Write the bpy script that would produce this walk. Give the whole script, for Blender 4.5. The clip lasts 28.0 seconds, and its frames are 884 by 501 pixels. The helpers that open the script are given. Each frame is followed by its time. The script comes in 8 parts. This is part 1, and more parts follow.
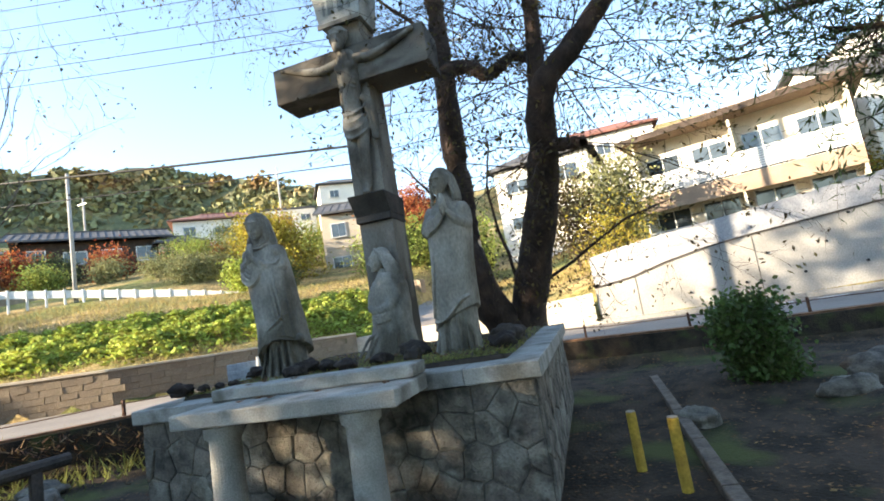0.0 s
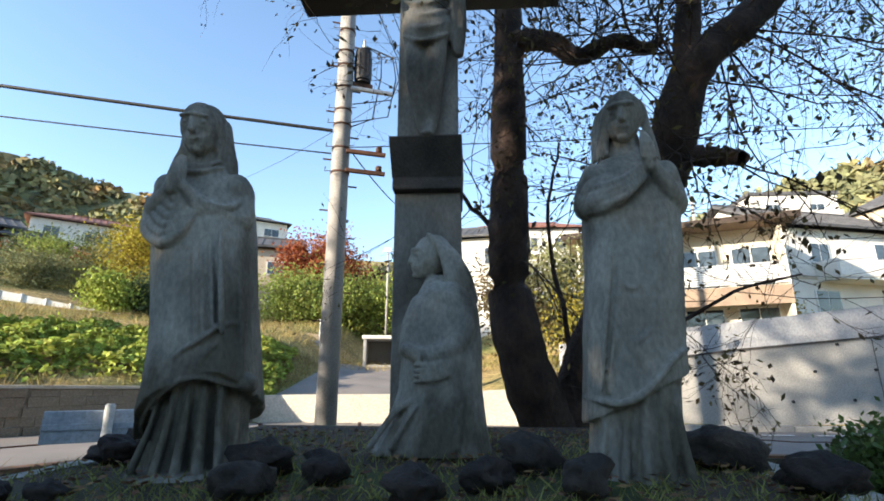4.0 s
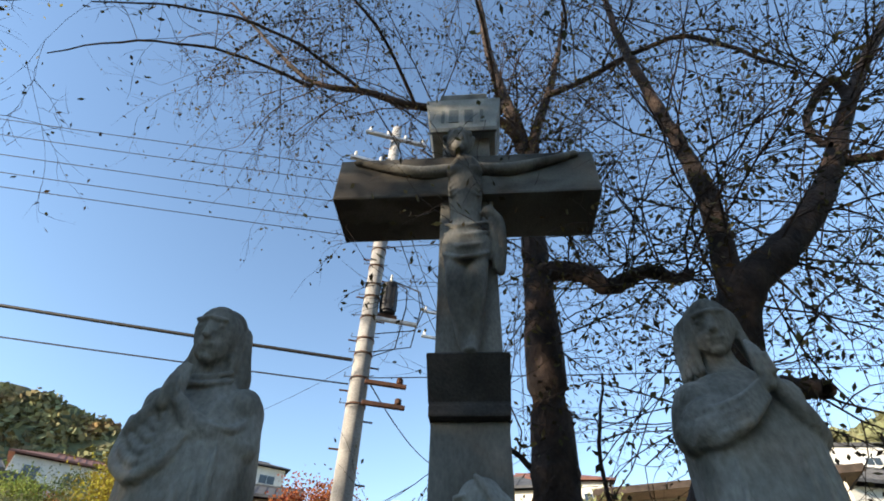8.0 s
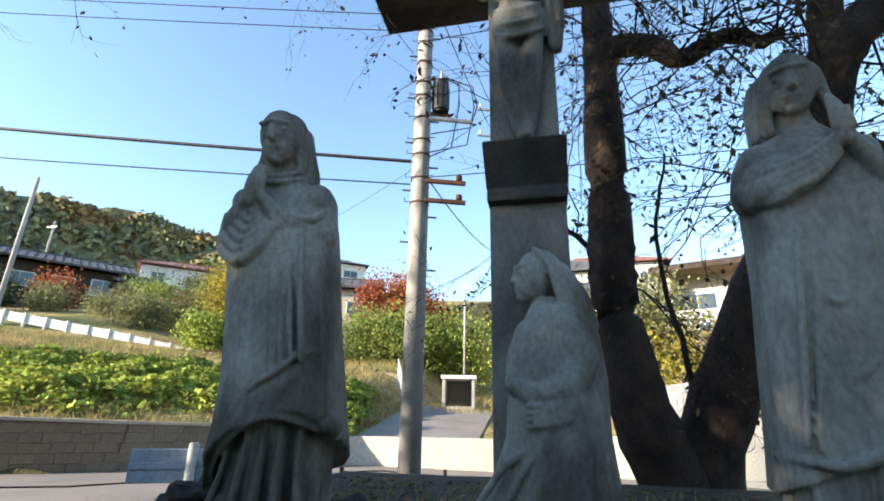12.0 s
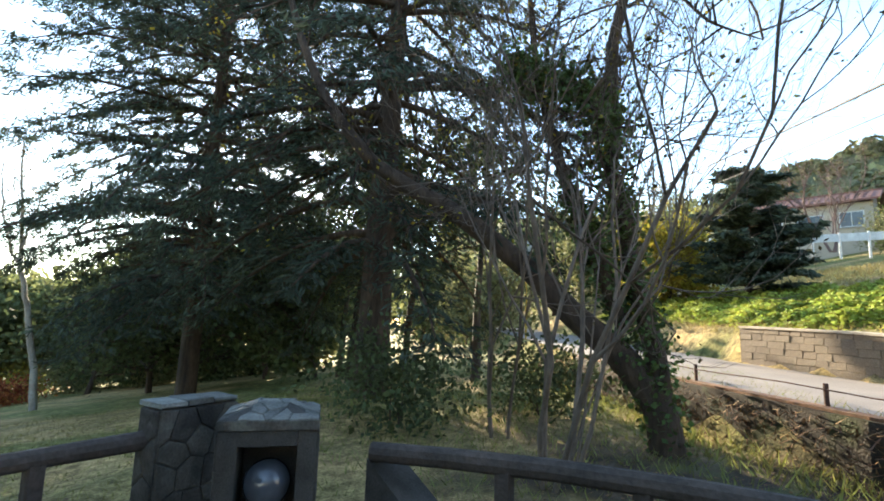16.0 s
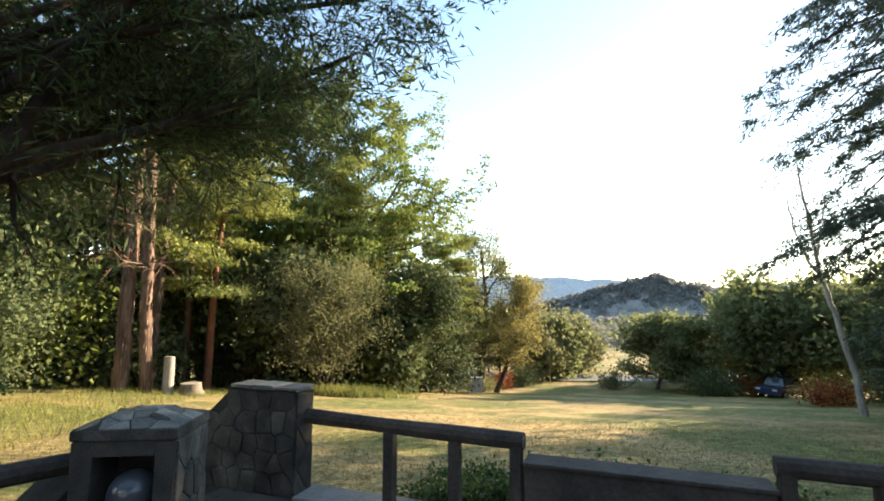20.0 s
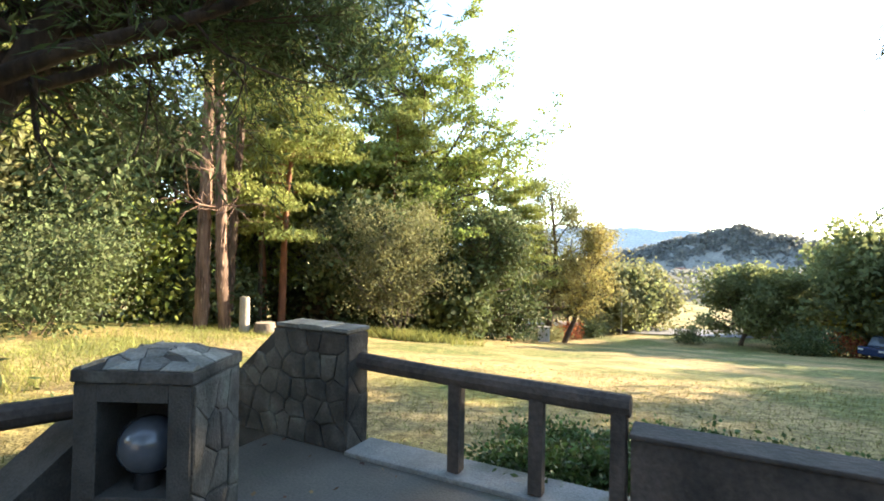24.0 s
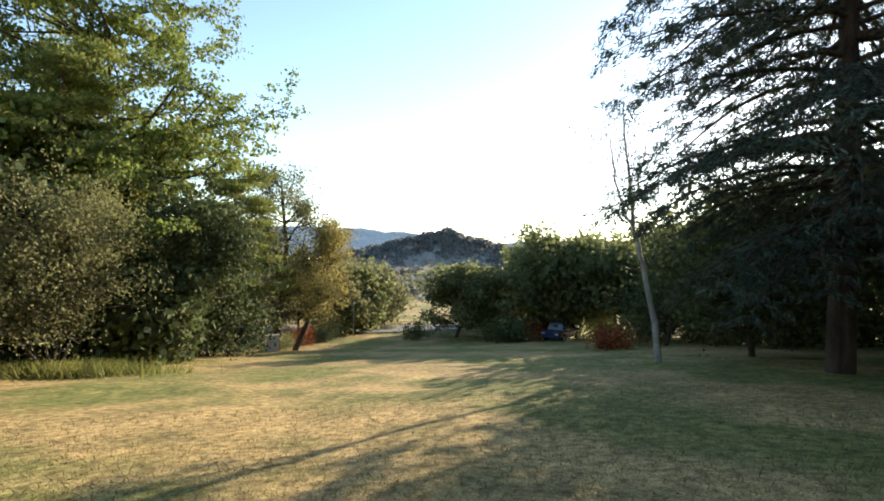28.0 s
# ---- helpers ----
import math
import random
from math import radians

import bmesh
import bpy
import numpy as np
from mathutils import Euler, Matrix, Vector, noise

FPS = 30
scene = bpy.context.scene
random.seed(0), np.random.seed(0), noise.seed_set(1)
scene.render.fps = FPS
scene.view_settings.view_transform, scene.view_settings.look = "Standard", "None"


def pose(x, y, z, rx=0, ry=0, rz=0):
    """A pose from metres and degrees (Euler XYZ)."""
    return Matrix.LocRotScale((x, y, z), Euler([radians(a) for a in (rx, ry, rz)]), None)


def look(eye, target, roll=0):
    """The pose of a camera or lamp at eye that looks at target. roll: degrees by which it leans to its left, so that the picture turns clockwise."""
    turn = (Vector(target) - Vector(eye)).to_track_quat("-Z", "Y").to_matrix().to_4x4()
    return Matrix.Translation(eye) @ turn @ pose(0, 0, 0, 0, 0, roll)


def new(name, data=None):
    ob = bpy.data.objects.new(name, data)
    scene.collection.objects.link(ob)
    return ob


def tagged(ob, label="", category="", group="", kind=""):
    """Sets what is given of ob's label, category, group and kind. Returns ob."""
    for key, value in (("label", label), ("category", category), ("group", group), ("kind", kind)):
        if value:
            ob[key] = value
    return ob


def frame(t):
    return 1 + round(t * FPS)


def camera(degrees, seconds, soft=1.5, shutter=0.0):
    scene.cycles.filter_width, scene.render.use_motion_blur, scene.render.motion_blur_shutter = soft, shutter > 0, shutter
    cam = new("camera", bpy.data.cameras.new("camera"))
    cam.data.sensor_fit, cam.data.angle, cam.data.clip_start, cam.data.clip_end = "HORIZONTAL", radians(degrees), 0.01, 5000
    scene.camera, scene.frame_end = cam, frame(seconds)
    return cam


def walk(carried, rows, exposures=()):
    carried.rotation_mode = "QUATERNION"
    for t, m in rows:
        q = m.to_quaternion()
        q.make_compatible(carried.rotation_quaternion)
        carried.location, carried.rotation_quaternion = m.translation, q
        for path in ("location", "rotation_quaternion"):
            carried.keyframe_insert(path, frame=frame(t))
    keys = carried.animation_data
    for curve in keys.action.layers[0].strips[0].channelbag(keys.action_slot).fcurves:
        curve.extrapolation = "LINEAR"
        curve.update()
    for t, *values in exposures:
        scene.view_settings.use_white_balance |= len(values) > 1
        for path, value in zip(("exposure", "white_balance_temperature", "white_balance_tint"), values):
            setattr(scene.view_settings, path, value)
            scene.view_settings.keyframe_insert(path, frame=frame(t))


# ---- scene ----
cam = camera(84.3, 28.0, soft=1.8)

EXPOSURES = [(0, 2.25, 6900, 10), (2.5, 1.95, 6900, 11), (4.5, 1.5, 6300, 10), (7, 1.22, 6500, 10), (9, 1.4, 6500, 10), (11.5, 1.75, 6300, 9), (14, 1.85, 6700, 10), (15, 2.15, 6900, 9), (15.6, 2.4, 6800, 8), (16.3, 2.3, 6800, 8), (17, 2.25, 7000, 9), (18, 1.98, 7100, 9), (20, 2.0, 7200, 10), (21.3, 1.6, 7200, 11), (24, 2.7, 7000, 10), (26, 2.2, 7000, 11), (27, 1.95, 6900, 11), (28, 1.4, 6800, 10)]
PATH = [
    (0, (2.378, -2.913, 1.52), (1.834, -1.003, 1.76), -9.5),
    (0.5, (1.889, -3.085, 1.542), (1.864, -1.109, 1.846), -6.5),
    (1, (1.689, -2.681, 1.461), (1.616, -0.706, 1.769), -5.9),
    (1.5, (1.432, -2.235, 1.422), (1.127, -0.278, 1.703), -3.7),
    (2, (1.167, -1.933, 1.42), (0.866, 0.033, 1.636), -3.0),
    (2.5, (0.943, -1.581, 1.412), (0.682, 0.396, 1.567), -2.5),
    (4.5, (0.136, -0.237, 1.562), (0.094, 1.611, 2.324), -0.6),
    (5, (0.059, -0.12, 1.611), (0.086, 1.59, 2.648), -2.2),
    (5.5, (0.087, -0.128, 1.626), (0.04, 1.458, 2.844), -1.5),
    (6, (0.082, -0.128, 1.615), (0.0, 1.376, 2.93), -1.0),
    (6.5, (0.07, -0.118, 1.605), (-0.017, 1.358, 2.952), -0.3),
    (7, (0.067, -0.106, 1.599), (-0.032, 1.356, 2.96), 0.6),
    (7.5, (0.075, -0.087, 1.594), (-0.045, 1.372, 2.956), 1.4),
    (8, (0.078, -0.06, 1.59), (-0.064, 1.414, 2.935), 2.0),
    (8.5, (0.076, -0.041, 1.589), (-0.077, 1.492, 2.864), 2.0),
    (9, (0.066, -0.017, 1.577), (-0.086, 1.623, 2.711), 1.7),
    (9.5, (0.063, 0.013, 1.557), (-0.082, 1.772, 2.498), 1.4),
    (10, (0.066, 0.027, 1.536), (-0.067, 1.875, 2.289), 1.3),
    (10.5, (0.076, 0.011, 1.547), (-0.049, 1.889, 2.222), 1.5),
    (11, (0.089, -0.004, 1.551), (-0.051, 1.88, 2.208), 1.6),
    (11.5, (0.099, -0.011, 1.543), (-0.126, 1.865, 2.199), 1.7),
    (13.5, (-0.128, -0.236, 1.402), (-1.418, 1.166, 2.011), -0.5),
    (14, (-0.226, -0.126, 1.471), (-1.814, 0.957, 2.022), -0.2),
    (14.5, (-0.22, -0.13, 1.467), (-2.039, 0.535, 1.965), 0.2),
    (15, (-0.308, -0.182, 1.479), (-2.243, 0.051, 1.928), 0.9),
    (15.5, (-0.271, -0.345, 1.478), (-2.221, -0.556, 1.87), 1.1),
    (16, (-0.261, -0.534, 1.541), (-2.161, -1.094, 1.818), 1.9),
    (16.5, (-0.19, -0.725, 1.516), (-1.971, -1.596, 1.78), 2.4),
    (17, (-0.051, -0.822, 1.497), (-1.691, -1.937, 1.76), 2.5),
    (17.5, (-0.019, -0.823, 1.513), (-1.424, -2.224, 1.758), 1.6),
    (18, (0.104, -0.764, 1.55), (-1.039, -2.388, 1.783), 0.7),
    (18.5, (0.283, -0.628, 1.605), (-0.554, -2.432, 1.823), -0.1),
    (19, (0.347, -0.625, 1.616), (-0.169, -2.544, 1.842), 1.2),
    (19.5, (0.397, -0.629, 1.636), (0.173, -2.604, 1.856), 0.4),
    (20, (0.466, -0.688, 1.625), (0.578, -2.672, 1.854), 0.3),
    (20.5, (0.582, -0.610, 1.595), (1.042, -2.542, 1.831), 0.7),
    (21, (0.578, -0.470, 1.599), (1.390, -2.284, 1.821), 0.7),
    (21.5, (0.563, -0.248, 1.605), (1.623, -1.930, 1.822), 0.6),
    (23.5, (0.646, -1.288, 1.51), (1.282, -3.183, 1.545), 1.5),
    (23.6, (0.607, -1.313, 1.506), (1.198, -3.223, 1.544), 1.5),
    (24, (0.602, -1.526, 1.478), (0.981, -3.49, 1.498), 1.1),
    (24.4, (0.573, -1.74, 1.445), (0.753, -3.732, 1.474), 0.9),
    (24.5, (0.581, -1.825, 1.445), (0.691, -3.822, 1.466), 0.5),
    (25, (0.477, -2.217, 1.424), (0.401, -4.216, 1.428), -0.0),
    (25.5, (0.398, -2.566, 1.425), (0.235, -4.559, 1.385), -0.2),
    (26, (0.424, -2.913, 1.452), (0.168, -4.894, 1.341), 0.2),
    (26.5, (0.62, -3.219, 1.546), (0.323, -5.189, 1.366), 0.3),
    (27, (0.739, -3.582, 1.588), (0.407, -5.547, 1.413), 0.9),
    (27.5, (0.678, -4.165, 1.518), (0.217, -6.11, 1.467), 1.1),
    (28, (0.58, -4.651, 1.526), (-0.104, -6.53, 1.564), 1.2),
]
walk(cam, [(t, look(eye, target, roll)) for t, eye, target, roll in PATH], EXPOSURES)

# ---- world, sun, exposure ----
SUN_AZ, SUN_EL = -124.3, 15.5          # clockwise from +y, degrees
world = bpy.data.worlds.new("world")
scene.world = world
world.use_nodes = True
wn = world.node_tree
sky = wn.nodes.new("ShaderNodeTexSky")
sky.sky_type = 'NISHITA'
sky.sun_disc = False
sky.sun_elevation = radians(SUN_EL)
sky.sun_rotation = radians(SUN_AZ)
sky.altitude = 100
sky.air_density, sky.dust_density, sky.ozone_density = 1.0, 0.15, 1.6
wn.links.new(sky.outputs[0], wn.nodes["Background"].inputs[0])
wn.nodes["Background"].inputs[1].default_value = 0.15
sun = new("sun", bpy.data.lights.new("sun", 'SUN'))
sun.data.energy, sun.data.angle, sun.data.color = 5.0, radians(0.6), (1.0, 0.86, 0.66)
_sd = Vector((math.sin(radians(SUN_AZ)) * math.cos(radians(SUN_EL)), math.cos(radians(SUN_AZ)) * math.cos(radians(SUN_EL)), math.sin(radians(SUN_EL))))
sun.matrix_world = look(_sd * 50, (0, 0, 0))


# ---- materials ----
def material(name, base, dark=None, rough=0.85, scale=3.0, fine=40.0, bump=0.3, metal=0.0, spec=0.3, island=0.0, obrand=0.0,
             translucent=0.0, contrast=0.55, stretch=(1, 1, 1), third=None, third_scale=0.7, third_at=0.6, grainy=1.0):
    m = bpy.data.materials.new(name)
    m.use_nodes = True
    t = m.node_tree
    n, l = t.nodes, t.links
    p = n["Principled BSDF"]
    dark = dark or tuple(c * 0.55 for c in base)
    tc = n.new("ShaderNodeTexCoord")
    mp = n.new("ShaderNodeMapping")
    mp.inputs["Scale"].default_value = stretch
    l.new(tc.outputs["Object"], mp.inputs[0])
    big = n.new("ShaderNodeTexNoise")
    big.inputs["Scale"].default_value, big.inputs["Detail"].default_value = scale, 6
    l.new(mp.outputs[0], big.inputs[0])
    small = n.new("ShaderNodeTexNoise")
    small.inputs["Scale"].default_value, small.inputs["Detail"].default_value = fine, 4
    l.new(mp.outputs[0], small.inputs[0])
    ramp = n.new("ShaderNodeValToRGB")
    ramp.color_ramp.elements[0].position, ramp.color_ramp.elements[1].position = 0.5 - contrast / 3, 0.5 + contrast / 3
    ramp.color_ramp.elements[0].color, ramp.color_ramp.elements[1].color = (*dark, 1), (*base, 1)
    l.new(big.outputs[0], ramp.inputs[0])
    col = ramp.outputs[0]
    if third:
        patch = n.new("ShaderNodeTexNoise")
        patch.inputs["Scale"].default_value, patch.inputs["Detail"].default_value = third_scale, 5
        l.new(mp.outputs[0], patch.inputs[0])
        pr = n.new("ShaderNodeMapRange")
        pr.inputs[1].default_value, pr.inputs[2].default_value = third_at - 0.06, third_at + 0.08
        l.new(patch.outputs[0], pr.inputs[0])
        mix3 = n.new("ShaderNodeMixRGB")
        l.new(pr.outputs[0], mix3.inputs[0])
        l.new(col, mix3.inputs[1])
        mix3.inputs[2].default_value = (*third, 1)
        col = mix3.outputs[0]
    grain = n.new("ShaderNodeMixRGB")
    grain.blend_type = 'MULTIPLY'
    grain.inputs[0].default_value = 0.55
    gr = n.new("ShaderNodeMapRange")
    gr.inputs[1].default_value, gr.inputs[2].default_value, gr.inputs[3].default_value, gr.inputs[4].default_value = 0.3, 0.7, 1 - 0.45 * grainy, 1 + 0.25 * grainy
    l.new(small.outputs[0], gr.inputs[0])
    l.new(col, grain.inputs[1])
    l.new(gr.outputs[0], grain.inputs[2])
    col = grain.outputs[0]
    if island or obrand:
        if island:
            src = n.new("ShaderNodeNewGeometry").outputs["Random Per Island"]
        else:
            src = n.new("ShaderNodeObjectInfo").outputs["Random"]
        amt = island or obrand
        hs = n.new("ShaderNodeHueSaturation")
        vr = n.new("ShaderNodeMapRange")
        vr.inputs[3].default_value, vr.inputs[4].default_value = 1 - amt, 1 + amt
        l.new(src, vr.inputs[0])
        l.new(vr.outputs[0], hs.inputs["Value"])
        hr = n.new("ShaderNodeMapRange")
        hr.inputs[3].default_value, hr.inputs[4].default_value = 0.5 - amt * 0.05, 0.5 + amt * 0.05
        l.new(src, hr.inputs[0])
        l.new(hr.outputs[0], hs.inputs["Hue"])
        l.new(col, hs.inputs["Color"])
        col = hs.outputs[0]
    l.new(col, p.inputs["Base Color"])
    p.inputs["Roughness"].default_value = rough
    p.inputs["Metallic"].default_value = metal
    p.inputs["Specular IOR Level"].default_value = spec
    if bump:
        add = n.new("ShaderNodeMath")
        add.operation = 'ADD'
        l.new(big.outputs[0], add.inputs[0])
        l.new(small.outputs[0], add.inputs[1])
        b = n.new("ShaderNodeBump")
        b.inputs["Strength"].default_value, b.inputs["Distance"].default_value = bump, 0.02
        l.new(add.outputs[0], b.inputs["Height"])
        l.new(b.outputs[0], p.inputs["Normal"])
    if translucent:
        tr = n.new("ShaderNodeBsdfTranslucent")
        l.new(col, tr.inputs[0])
        mx = n.new("ShaderNodeMixShader")
        mx.inputs[0].default_value = translucent
        l.new(p.outputs[0], mx.inputs[1])
        l.new(tr.outputs[0], mx.inputs[2])
        l.new(mx.outputs[0], n["Material Output"].inputs[0])
    return m


M_STATUE = material("statue_stone", (0.45, 0.42, 0.36), (0.185, 0.172, 0.145), scale=3.4, fine=46, bump=0.42, contrast=0.7, third=(0.115, 0.104, 0.08), third_scale=2.1, third_at=0.52, grainy=0.95, stretch=(1, 1, 0.6))
M_CROSS = material("cross_stone", (0.34, 0.315, 0.27), (0.13, 0.115, 0.095), scale=2.4, fine=60, bump=0.3, contrast=0.7, third=(0.075, 0.066, 0.053), third_scale=1.9, third_at=0.53, grainy=0.8, stretch=(1, 1, 0.5))
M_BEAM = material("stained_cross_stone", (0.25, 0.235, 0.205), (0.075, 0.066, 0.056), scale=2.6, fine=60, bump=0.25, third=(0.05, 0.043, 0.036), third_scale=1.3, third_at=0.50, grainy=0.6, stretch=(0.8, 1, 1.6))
M_DARKSTONE = material("weather_black_stone", (0.10, 0.085, 0.075), (0.04, 0.035, 0.03), scale=4, fine=60)
M_GRANITE = material("pale_granite", (0.42, 0.41, 0.375), (0.25, 0.245, 0.22), scale=3.5, fine=90, bump=0.3, third=(0.17, 0.16, 0.135), third_scale=3.2)
M_RUBBLE = material("rubble_stone", (0.25, 0.22, 0.18), (0.06, 0.056, 0.047), scale=7, fine=50, bump=0.8, obrand=0.18, third=(0.27, 0.26, 0.22), third_scale=4.5)
M_MORTAR = material("mortar", (0.15, 0.14, 0.12), (0.07, 0.066, 0.058), scale=6, fine=80, bump=0.4)
M_CONCRETE = material("concrete", (0.38, 0.365, 0.34), (0.26, 0.25, 0.235), scale=0.8, fine=30, bump=0.12, third=(0.3, 0.29, 0.27), third_scale=0.35)
M_LOG = material("log_concrete", (0.11, 0.085, 0.07), (0.05, 0.042, 0.036), scale=3, fine=30, bump=0.5, stretch=(1, 1, 1))
M_PAVE = material("terrace_paving", (0.17, 0.15, 0.125), (0.085, 0.078, 0.066), scale=1.2, fine=60, third=(0.10, 0.12, 0.06), third_scale=1.1, third_at=0.63)
M_KERB = material("worn_kerb", (0.30, 0.29, 0.27), (0.17, 0.165, 0.15), scale=3, fine=60, bump=0.3, third=(0.13, 0.13, 0.09), third_scale=2.0)
M_SOIL = material("soil", (0.085, 0.06, 0.042), (0.04, 0.03, 0.022), scale=3, fine=50, bump=0.8, third=(0.06, 0.08, 0.025), third_scale=0.9)
M_LAVA = material("lava_rock", (0.055, 0.042, 0.036), (0.022, 0.018, 0.016), scale=6, fine=30, bump=0.9, obrand=0.25)
M_ASPHALT = material("asphalt", (0.27, 0.235, 0.205), (0.20, 0.175, 0.155), scale=0.8, fine=90, bump=0.15)
M_BLADE = material("grass_blades", (0.30, 0.24, 0.08), (0.17, 0.17, 0.045), scale=1.0, fine=20, bump=0, island=0.4, translucent=0.3)
M_BARK = material("bark", (0.11, 0.075, 0.052), (0.04, 0.028, 0.02), scale=5, fine=26, bump=1.0, stretch=(1, 1, 0.25))
M_CHERRY = material("cherry_bark", (0.085, 0.055, 0.042), (0.028, 0.02, 0.016), scale=5, fine=26, bump=1.0, stretch=(1, 1, 0.7))
M_REDBARK = material("red_pine_bark", (0.30, 0.12, 0.06), (0.14, 0.06, 0.035), scale=4, fine=22, bump=0.9, stretch=(1, 1, 0.3))
M_SHAGBARK = material("peeling_bark", (0.27, 0.165, 0.115), (0.075, 0.045, 0.03), scale=5, fine=24, bump=1.0, stretch=(1, 1, 0.12))
M_PALEBARK = material("pale_bark", (0.48, 0.46, 0.42), (0.25, 0.23, 0.2), scale=4, fine=22, bump=0.4, stretch=(1, 1, 0.5))
M_CEDAR = material("cedar_needles", (0.09, 0.115, 0.075), (0.045, 0.065, 0.048), scale=0.6, fine=9, bump=0, island=0.45, translucent=0.22)
M_PINE = material("pine_needles", (0.34, 0.36, 0.10), (0.16, 0.19, 0.055), scale=0.5, fine=9, bump=0, island=0.4, translucent=0.35)
M_BROAD = material("broad_leaves", (0.31, 0.34, 0.08), (0.14, 0.185, 0.045), scale=0.5, fine=9, bump=0, island=0.45, translucent=0.4)
M_OLIVE = material("olive_leaves", (0.30, 0.29, 0.13), (0.16, 0.165, 0.075), scale=0.5, fine=9, bump=0, island=0.28, translucent=0.35)
M_YELLOW = material("yellow_leaves", (0.38, 0.30, 0.04), (0.20, 0.17, 0.03), scale=0.5, fine=9, bump=0, island=0.4, translucent=0.4)
M_PALEYELLOW = material("pale_yellow_leaves", (0.40, 0.33, 0.12), (0.25, 0.22, 0.08), scale=0.5, fine=9, bump=0, island=0.35, translucent=0.4)
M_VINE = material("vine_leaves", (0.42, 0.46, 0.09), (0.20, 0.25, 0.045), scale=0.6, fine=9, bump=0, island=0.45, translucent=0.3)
M_MAPLE = material("maple_leaves", (0.42, 0.13, 0.05), (0.22, 0.06, 0.03), scale=0.6, fine=9, bump=0, island=0.4, translucent=0.4)
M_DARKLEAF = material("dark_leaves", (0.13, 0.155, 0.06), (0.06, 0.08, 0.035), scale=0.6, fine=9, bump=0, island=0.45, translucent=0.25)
M_BROWNLEAF = material("sparse_brown_leaves", (0.12, 0.085, 0.035), (0.05, 0.045, 0.02), scale=0.6, fine=9, bump=0, island=0.5, translucent=0.3)
M_FAR = material("far_wood", (0.15, 0.155, 0.075), (0.08, 0.09, 0.05), scale=0.12, fine=0.8, bump=0, third=(0.16, 0.11, 0.045), third_scale=0.05)
M_WHITE = material("white_render", (0.74, 0.71, 0.66), (0.62, 0.6, 0.56), scale=0.7, fine=25, bump=0.05)
M_BEIGE = material("beige_render", (0.52, 0.44, 0.34), (0.42, 0.36, 0.28), scale=0.7, fine=25, bump=0.05)
M_ROOF = material("grey_roof", (0.11, 0.11, 0.115), (0.06, 0.06, 0.065), scale=2, fine=20, bump=0.4)
M_REDROOF = material("red_roof", (0.26, 0.12, 0.09), (0.18, 0.085, 0.07), scale=2, fine=20, bump=0.3)
M_DARKWOOD = material("dark_timber", (0.07, 0.05, 0.04), (0.035, 0.026, 0.02), scale=3, fine=30)
M_METAL = material("galvanised_steel", (0.52, 0.53, 0.54), (0.4, 0.41, 0.42), scale=4, fine=40, bump=0.05, metal=0.7, rough=0.45)
M_WHITEMETAL = material("white_rail_paint", (0.72, 0.72, 0.70), (0.55, 0.55, 0.53), scale=3, fine=40, bump=0.05, rough=0.5)
M_BLACK = material("black_rubber", (0.025, 0.025, 0.027), (0.015, 0.015, 0.016), scale=4, fine=40, bump=0.05, rough=0.6)
M_RUST = material("rusty_steel", (0.16, 0.075, 0.045), (0.07, 0.04, 0.03), scale=8, fine=60, bump=0.3)
M_POLE = material("pole_concrete", (0.42, 0.40, 0.38), (0.28, 0.265, 0.25), scale=1.5, fine=50, bump=0.1)
M_GLASS = material("window_glass", (0.06, 0.075, 0.09), (0.03, 0.04, 0.05), scale=0.8, fine=3, bump=0, rough=0.08, spec=0.8)
M_YPAINT = material("yellow_paint", (0.55, 0.36, 0.05), (0.35, 0.22, 0.04), scale=6, fine=40)
M_STRAW = material("straw_grass", (0.42, 0.31, 0.13), (0.24, 0.20, 0.07), scale=1.0, fine=20, bump=0, island=0.4, translucent=0.3)
M_DARKBANK = material("overgrown_bank", (0.07, 0.052, 0.036), (0.025, 0.02, 0.015), scale=5, fine=40, bump=0.8, third=(0.06, 0.07, 0.025), third_scale=2.5)
M_RUSTLEAF = material("fallen_leaf_litter", (0.30, 0.15, 0.08), (0.14, 0.08, 0.045), scale=8, fine=60, bump=0.6)
M_CREAM = material("cream_render", (0.66, 0.60, 0.50), (0.56, 0.50, 0.41), scale=0.7, fine=25, bump=0.05)
M_TANROOF = material("brown_panel", (0.30, 0.22, 0.16), (0.22, 0.16, 0.12), scale=1.5, fine=25, bump=0.1)
M_SLAT = material("grey_rail_slats", (0.55, 0.55, 0.54), (0.45, 0.45, 0.44), scale=2, fine=30, bump=0.05, rough=0.5)
M_CONCRETE2 = material("upper_concrete", (0.40, 0.40, 0.41), (0.33, 0.33, 0.34), scale=0.9, fine=30, bump=0.12)
M_DARKMETAL = material("dark_transformer_paint", (0.035, 0.035, 0.038), (0.022, 0.022, 0.025), scale=3, fine=30, bump=0.05, rough=0.55)
M_BLUEPLATE = material("blue_grey_plate", (0.42, 0.47, 0.52), (0.34, 0.38, 0.43), scale=3, fine=30, bump=0.05, rough=0.5)
M_TWIG = material("pinkish_twigs", (0.22, 0.14, 0.12), (0.13, 0.085, 0.075), scale=4, fine=22, bump=0.2)
M_FARLEAF = material("hillside_foliage", (0.25, 0.24, 0.11), (0.12, 0.13, 0.07), scale=0.05, fine=0.4, bump=0, island=0.35, third=(0.22, 0.13, 0.05), third_scale=0.035, third_at=0.6)
